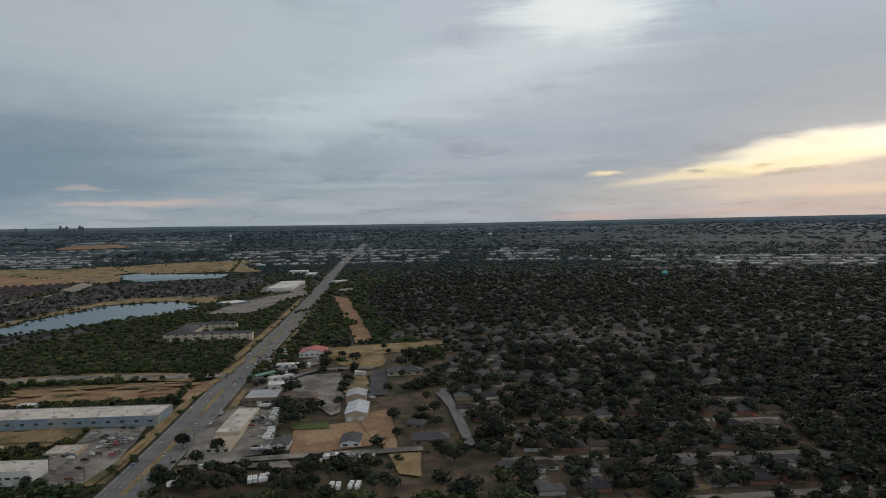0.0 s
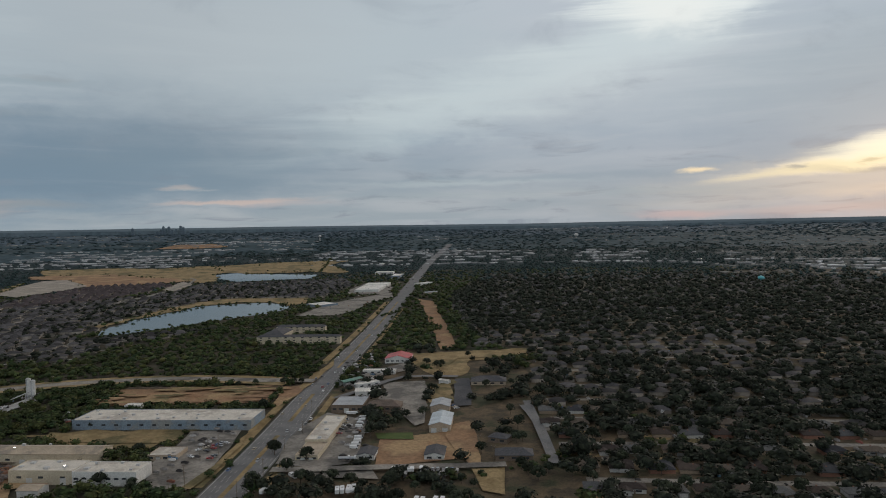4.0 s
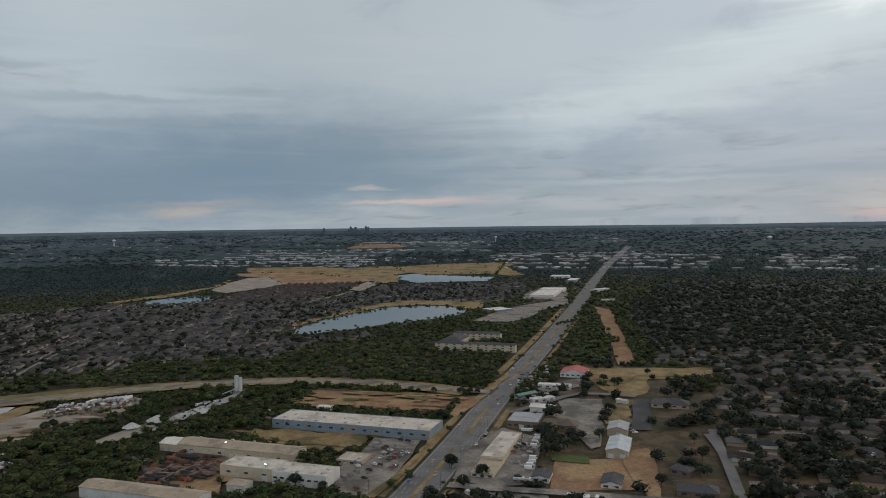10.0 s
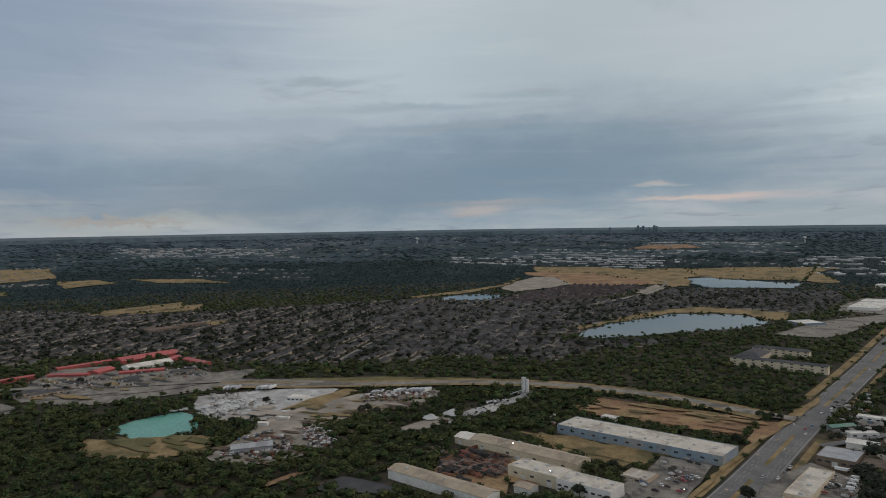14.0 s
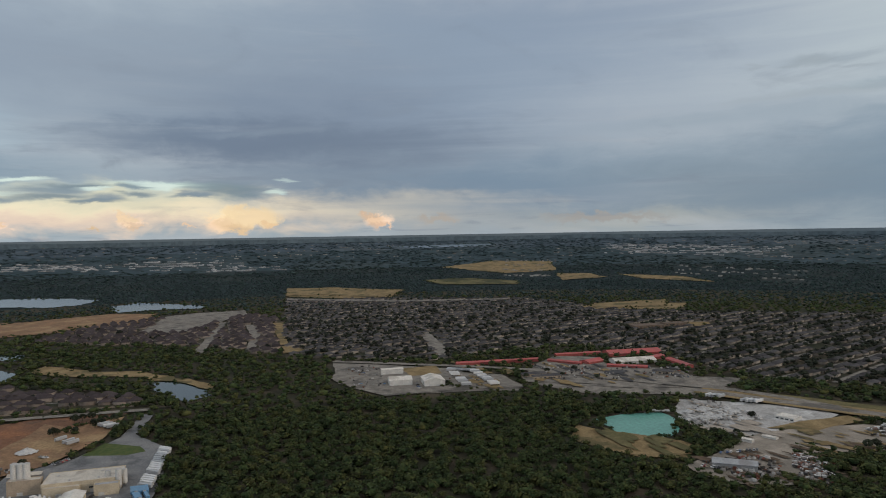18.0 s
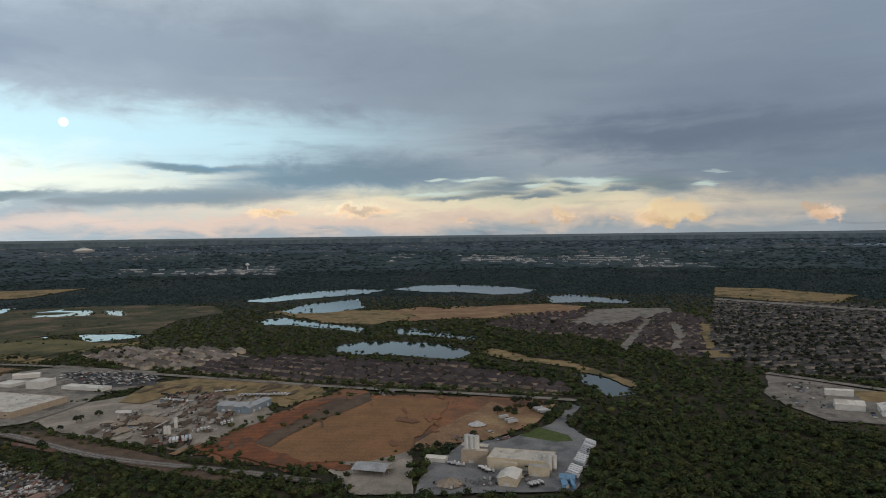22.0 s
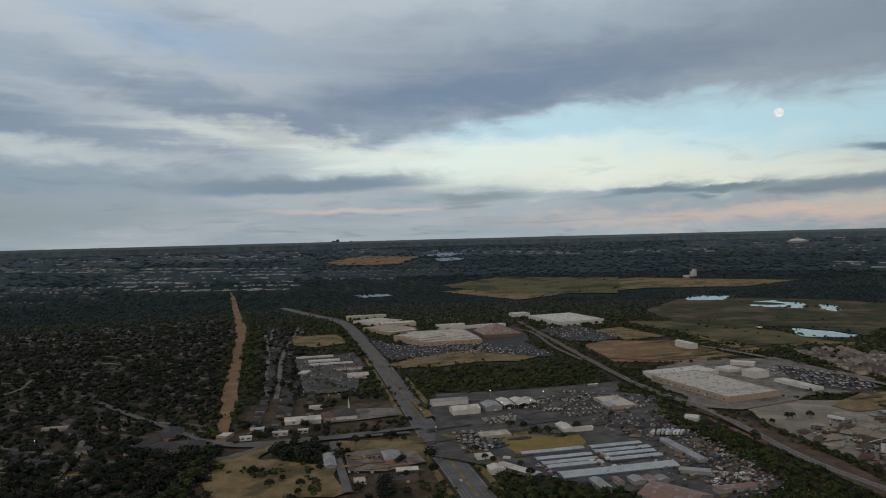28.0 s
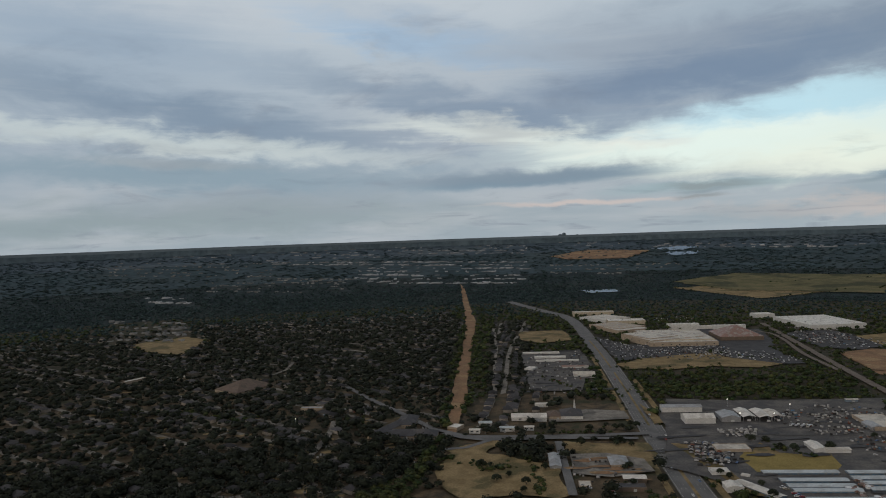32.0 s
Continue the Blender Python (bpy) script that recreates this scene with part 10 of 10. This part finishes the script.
def scatter(name, pts, size, templates, mats, label, smooth=False):
    """Many crowns joined into one stand of trees."""
    vs, fs, off = [], [], 0
    pick = rng.integers(0, len(templates), len(pts))
    for k, (tv, tf) in enumerate(templates):
        q, s = pts[pick == k], size[pick == k]
        if not len(q):
            continue
        th = rng.uniform(0, 6.283, len(q))
        c, sn = np.cos(th), np.sin(th)
        sx, sz = s * rng.uniform(0.78, 1.05, len(q)), s * rng.uniform(0.62, 0.92, len(q))
        x = (c[:, None] * tv[None, :, 0] - sn[:, None] * tv[None, :, 1]) * sx[:, None] + q[:, :1]
        y = (sn[:, None] * tv[None, :, 0] + c[:, None] * tv[None, :, 1]) * sx[:, None] + q[:, 1:2]
        z = (tv[None, :, 2] + LIFT[0]) * sz[:, None] + rng.uniform(-0.5, 1.0, len(q))[:, None] * sz[:, None] * (0.5 if LIFT[0] > 0.3 else 0.05) + height(q[:, 0], q[:, 1])[:, None]
        vs.append(np.stack([x, y, z], -1).reshape(-1, 3))
        f = tf[None] + (np.arange(len(q)) * len(tv))[:, None, None] + off
        fs.append(f.reshape(-1, 3))
        off += len(q) * len(tv)
    ob = mesh_object(name, np.concatenate(vs), np.concatenate(fs), mats, smooth=smooth)
    return tagged(ob, label, "trees", kind="stuff")


def seen(p, lo=-42, hi=228):
    a = np.degrees(np.arctan2(-p[:, 0], p[:, 1]))
    a = np.where(a < -90, a + 360, a)
    return (a > lo) & (a < hi)


def free(p, grid=None):
    grid = OPEN if grid is None else grid
    i = np.clip(((p[:, 0] + HALF) / CELL).astype(int), 0, NC - 1)
    j = np.clip(((p[:, 1] + HALF) / CELL).astype(int), 0, NC - 1)
    far = np.abs(p).max(axis=1) > HALF
    return ~grid[i, j] | far


def jitter_grid(r0, r1, step, jit=0.45):
    n = int(r1 / step)
    g = np.stack(np.meshgrid(np.arange(-n, n + 1), np.arange(-n, n + 1), indexing="ij"), -1).reshape(-1, 2) * step
    g = g + rng.uniform(-jit, jit, g.shape) * step
    r = np.hypot(g[:, 0], g[:, 1])
    return g[(r > r0) & (r < r1)]


def leafy(seed, sub, leaves, leaf, core=0.74, flat=1.0):
    """A ragged crown: a dark inner mass with many small sprays of leaves standing out all over it."""
    r = random.Random(seed)
    bm = bmesh.new()
    if sub:
        bmesh.ops.create_icosphere(bm, subdivisions=sub, radius=core)
    else:
        ends = [bm.verts.new(Vector(e) * core) for e in ((1, 0, 0), (0, 1, 0), (-1, 0, 0), (0, -1, 0), (0, 0, 1), (0, 0, -1))]
        for i in range(4):
            bm.faces.new((ends[i], ends[(i + 1) % 4], ends[4]))
            bm.faces.new((ends[(i + 1) % 4], ends[i], ends[5]))
    lobes = [Vector((r.gauss(0, 1), r.gauss(0, 1), r.uniform(-0.2, 1))).normalized() for _ in range(5)]
    swell = lambda d: 0.82 + 0.26 * max(max(0.0, d.dot(q)) ** 3 for q in lobes)
    for v in bm.verts:
        d = v.co.normalized()
        v.co = d * core * swell(d) * r.uniform(0.82, 1.12)
    for _ in range(leaves):
        d = Vector((r.gauss(0, 1), r.gauss(0, 1), r.gauss(0.35, 0.9))).normalized()
        c = d * swell(d) * r.uniform(0.72, 1.06)
        n = (d + Vector((r.gauss(0, 0.5), r.gauss(0, 0.5), r.gauss(0.25, 0.5)))).normalized()
        q = n.to_track_quat("Z", "Y").to_matrix() @ Matrix.Rotation(r.uniform(0, 6.28), 3, "Z")
        k = leaf * r.uniform(0.65, 1.3)
        bm.faces.new([bm.verts.new(c + q @ Vector(e) * k) for e in ((-1, r.uniform(-0.4, 0.4), 0.15), (r.uniform(-0.4, 0.4), -0.8, -0.12), (1, r.uniform(-0.4, 0.4), 0.15), (r.uniform(-0.4, 0.4), 0.8, -0.12))])
    for v in bm.verts:
        v.co.z = v.co.z * (0.85 if v.co.z > 0 else 0.6) * flat
    bmesh.ops.triangulate(bm, faces=bm.faces)
    bm.verts.index_update()
    vs = np.array([v.co[:] for v in bm.verts])
    fs = np.array([[v.index for v in f.verts] for f in bm.faces])
    bm.free()
    return vs, fs


def thin(p, wild):
    """Keeps points as the cover of each cell has it; wild: the cover of unnamed land."""
    i = np.clip(((p[:, 0] + HALF) / CELL).astype(int), 0, NC - 1)
    j = np.clip(((p[:, 1] + HALF) / CELL).astype(int), 0, NC - 1)
    k = ESTATE[i, j]
    k = np.where(k > 0, k, wild)
    patch = np.array([noise.noise(Vector((x * 0.006, y * 0.006, 0.3))) * 0.25 + noise.noise(Vector((x * 0.028, y * 0.028, 4.3))) * w for x, y, w in zip(p[:, 0], p[:, 1], np.where(k < 0.99, 0.55, 0.1))])
    return p[rng.random(len(p)) < np.clip(k + patch, 0, 1)]


def spread(n, lo, hi):
    """Many middling crowns, a few large ones and saplings."""
    return lo + (hi - lo) * rng.beta(1.6, 2.6, n)


near_t = [leafy(s, 1, 62, 0.22, 0.78) for s in range(12)]
mid_t = [leafy(30 + s, 1, 15, 0.32, 0.84) for s in range(8)]


def old_part(p):
    """East of the highway the gardens hold large old oaks."""
    return p[:, 0] > -160


def is_estate(p):
    i = np.clip(((p[:, 0] + HALF) / CELL).astype(int), 0, NC - 1)
    j = np.clip(((p[:, 1] + HALF) / CELL).astype(int), 0, NC - 1)
    k = ESTATE[i, j]
    return (k > 0) & (k < 1)


wild = jitter_grid(330, 800, 7.6, 0.75)
wild = wild[seen(wild, -38, 224) & free(wild)]
wild = thin(wild[~is_estate(wild)], 0.92)
yard = jitter_grid(330, 800, 8.4, 0.8)
yard = thin(yard[seen(yard, -38, 224) & free(yard) & is_estate(yard)], 0.9)
yard = yard[np.argsort(np.hypot(yard[:, 0], yard[:, 1]))]
pick = np.where(np.arange(len(yard)) % 3 == 0)[0][:LONE]
LONE_TREES = yard[pick]
yard = np.delete(yard, pick, 0)
scatter("suburban_trees", yard, low_scrub(yard, spread(len(yard), 4.0, 10.2) * np.where(old_part(yard), 1.05, 0.7)), near_t, [MATS["oak"]], "dark green oaks standing close between suburban houses")
scatter("woodland_trees", wild, low_scrub(wild, spread(len(wild), 2.6, 7.4) * np.where(old_part(wild), 1.15, 1.1)), near_t, [MATS["leaf"]], "dense green broadleaf wood along creek banks")
lone_t = [leafy(50 + s, 0, 7, 0.42, 1.0) for s in range(8)]
p = jitter_grid(20, 330, 9.0, 0.75)
p = thin(p[free(p)], 0.9)
scatter("creek_woods", p, spread(len(p), 3.0, 7.4), mid_t, [MATS["leaf"]], "green broadleaf trees below the flight")
for r0, r1, step, forms, lo, hi in ((800, 1400, 10.4, mid_t, 3.0, 8.2), (1400, 3250, 13.6, lone_t, 3.8, 9.4)):
    p = jitter_grid(r0, r1, step, 0.75)
    p = p[seen(p) & free(p)]
    p = thin(p, 0.93)
    dist = np.hypot(p[:, 0], p[:, 1])
    keep = rng.random(len(p)) < np.clip((3250 - dist) / 700, 0, 1)
    p, dist = p[keep], dist[keep]
    yard = is_estate(p)
    far = dist > 2050 + rng.uniform(-250, 250, len(p))
    # crowns past about 2 km take a colour with blue haze painted in
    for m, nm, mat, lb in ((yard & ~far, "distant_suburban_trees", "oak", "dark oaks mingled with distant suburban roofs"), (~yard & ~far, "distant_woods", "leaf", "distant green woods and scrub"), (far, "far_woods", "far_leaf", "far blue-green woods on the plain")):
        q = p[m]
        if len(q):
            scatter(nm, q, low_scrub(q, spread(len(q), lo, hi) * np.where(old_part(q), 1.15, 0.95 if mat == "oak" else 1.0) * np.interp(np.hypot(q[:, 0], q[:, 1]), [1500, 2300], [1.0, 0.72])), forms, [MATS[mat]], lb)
# the plain beyond: flat drifts of woodland with open strips between them
low_t = [leafy(70 + s, 0, 3, 0.5, 1.05, flat=0.3) for s in range(6)]
p = jitter_grid(2950, 4500, 27.0, 0.9)
roofs = {(int(x * k // 45), int(y * k // 45)) for rows in FAR_ROOFS.values() for x, y, _ in rows for k in (1.0, 0.991, 0.982)}
p = p[seen(p) & free(p)]
p = p[[(int(x // 45), int(y // 45)) not in roofs for x, y in p]]
bear, dist = np.arctan2(-p[:, 0], p[:, 1]), np.hypot(p[:, 0], p[:, 1])
drift = np.array([noise.noise(Vector((a * 9.0, d * 0.008, 2.0))) + 0.5 * noise.noise(Vector((a * 30.0, d * 0.02, 7.0))) for a, d in zip(bear, dist)])
p = p[rng.random(len(p)) < np.clip(0.72 + 0.9 * drift, 0.05, 1.0)]
LIFT[0] = 0.15
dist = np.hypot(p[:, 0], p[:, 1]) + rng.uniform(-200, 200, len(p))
# each farther belt of crowns switches to a paler painted-haze colour
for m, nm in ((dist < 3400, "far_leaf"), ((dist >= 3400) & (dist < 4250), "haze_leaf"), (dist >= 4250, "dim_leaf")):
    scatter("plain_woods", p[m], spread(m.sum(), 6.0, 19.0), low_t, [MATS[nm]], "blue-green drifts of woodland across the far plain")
LIFT[0] = 0.7
# hedges, thickets and lone trees along the rims of fields and lakes
for poly in EDGES:
    for (x0, y0), (x1, y1) in zip(poly, poly[1:] + poly[:1]):
        d = math.hypot(x1 - x0, y1 - y0)
        n = int(d / 10)
        u = rng.uniform(0, 1, n)
        q = np.column_stack([x0 + (x1 - x0) * u, y0 + (y1 - y0) * u]) + rng.normal(size=(n, 2)) * 5.0
        keep = np.array([noise.noise(Vector((x * 0.013, y * 0.013, 3.0))) > -0.08 for x, y in q], bool)
        if n and keep.any():
            BELTS.append(np.column_stack([q[keep], rng.uniform(0.5, 1.35, keep.sum())]))
q = np.concatenate(BELTS)
q = q[seen(q[:, :2])]
scatter("tree_belts", q[:, :2], spread(len(q), 1.8, 5.0) * q[:, 2], mid_t, [MATS["leaf"]], "dark green trees and bushes in belts along yards and tracks")
# ---- trees that stand by themselves ----
MATS["crown_oak"] = material("oak_crown_leaves", (0.017, 0.022, 0.015), (0.035, 0.042, 0.025), 0.4, 0.8, fine=2.2, bump=0.6, vary=-0.4, spread=0.02)


def tree(seed):
    r = random.Random(seed)
    ob = new("tree")
    h = 3.2
    bm = bmesh.new()
    tube(bm, 0, 0, -0.2, h, 0.34, 0.2, n=8)
    for k in range(5):
        a = 1.257 * k + r.random()
        m = Matrix.Translation((0.9 * math.cos(a), 0.9 * math.sin(a), h + 0.6)) @ Matrix.Rotation(a, 4, "Z") @ Matrix.Rotation(radians(48), 4, "Y")
        bmesh.ops.create_cone(bm, cap_ends=False, segments=6, radius1=0.16, radius2=0.06, depth=3.0, matrix=m)
    part("trunk", bm, "trunk", ob)
    bm = bmesh.new()
    for k in range(26):
        a, b = r.uniform(0, 6.283), r.uniform(-0.25, 1.0)
        rad = 3.4 * math.sqrt(max(0.05, 1 - b * b)) * r.uniform(0.55, 1.0)
        c = Vector((rad * math.cos(a), rad * math.sin(a), h + 2.0 + b * 2.6))
        s = r.uniform(0.8, 1.5)
        bmesh.ops.create_icosphere(bm, subdivisions=1, radius=s, matrix=Matrix.Translation(c) @ Euler((r.uniform(0, 3), r.uniform(0, 3), 0)).to_matrix().to_4x4())
    for v in bm.verts:
        v.co += Vector((r.uniform(-1, 1), r.uniform(-1, 1), r.uniform(-1, 1))) * 0.3
    for k in range(160):
        a, b = r.uniform(0, 6.283), r.uniform(-0.4, 1.0)
        rad = 4.1 * math.sqrt(max(0.05, 1 - b * b)) * r.uniform(0.9, 1.12)
        c = Vector((rad * math.cos(a), rad * math.sin(a), h + 2.0 + b * 3.3))
        q = Euler((r.uniform(0, 3), r.uniform(0, 3), r.uniform(0, 3))).to_matrix()
        bm.faces.new([bm.verts.new(c + q @ Vector(d) * 0.42) for d in ((-1, 0, 0), (0, -0.6, 0), (1, 0, 0), (0, 0.6, 0))])
    part("crown", bm, "crown_oak", ob)
    return tagged(ob, "dark green oak with a broad ragged crown", "tree", group="single trees")


FORMS = [tree(s) for s in range(5)]
tr = random.Random(9)
spots = [(x, y) for x, y in MANUAL_TREES] + [(float(x), float(y)) for x, y in LONE_TREES]
for i, (x, y) in enumerate(spots):
    k = FORMS[i % 5]
    s = tr.uniform(0.75, 1.2)
    m = pose(x, y, 0.0, 0, 0, tr.uniform(0, 360))
    if i < 5:
        k.matrix_world = m
        k.scale = (s, s, s)
    else:
        c = copy_thing(k, m)
        c.scale = (s, s, s * tr.uniform(0.85, 1.1))
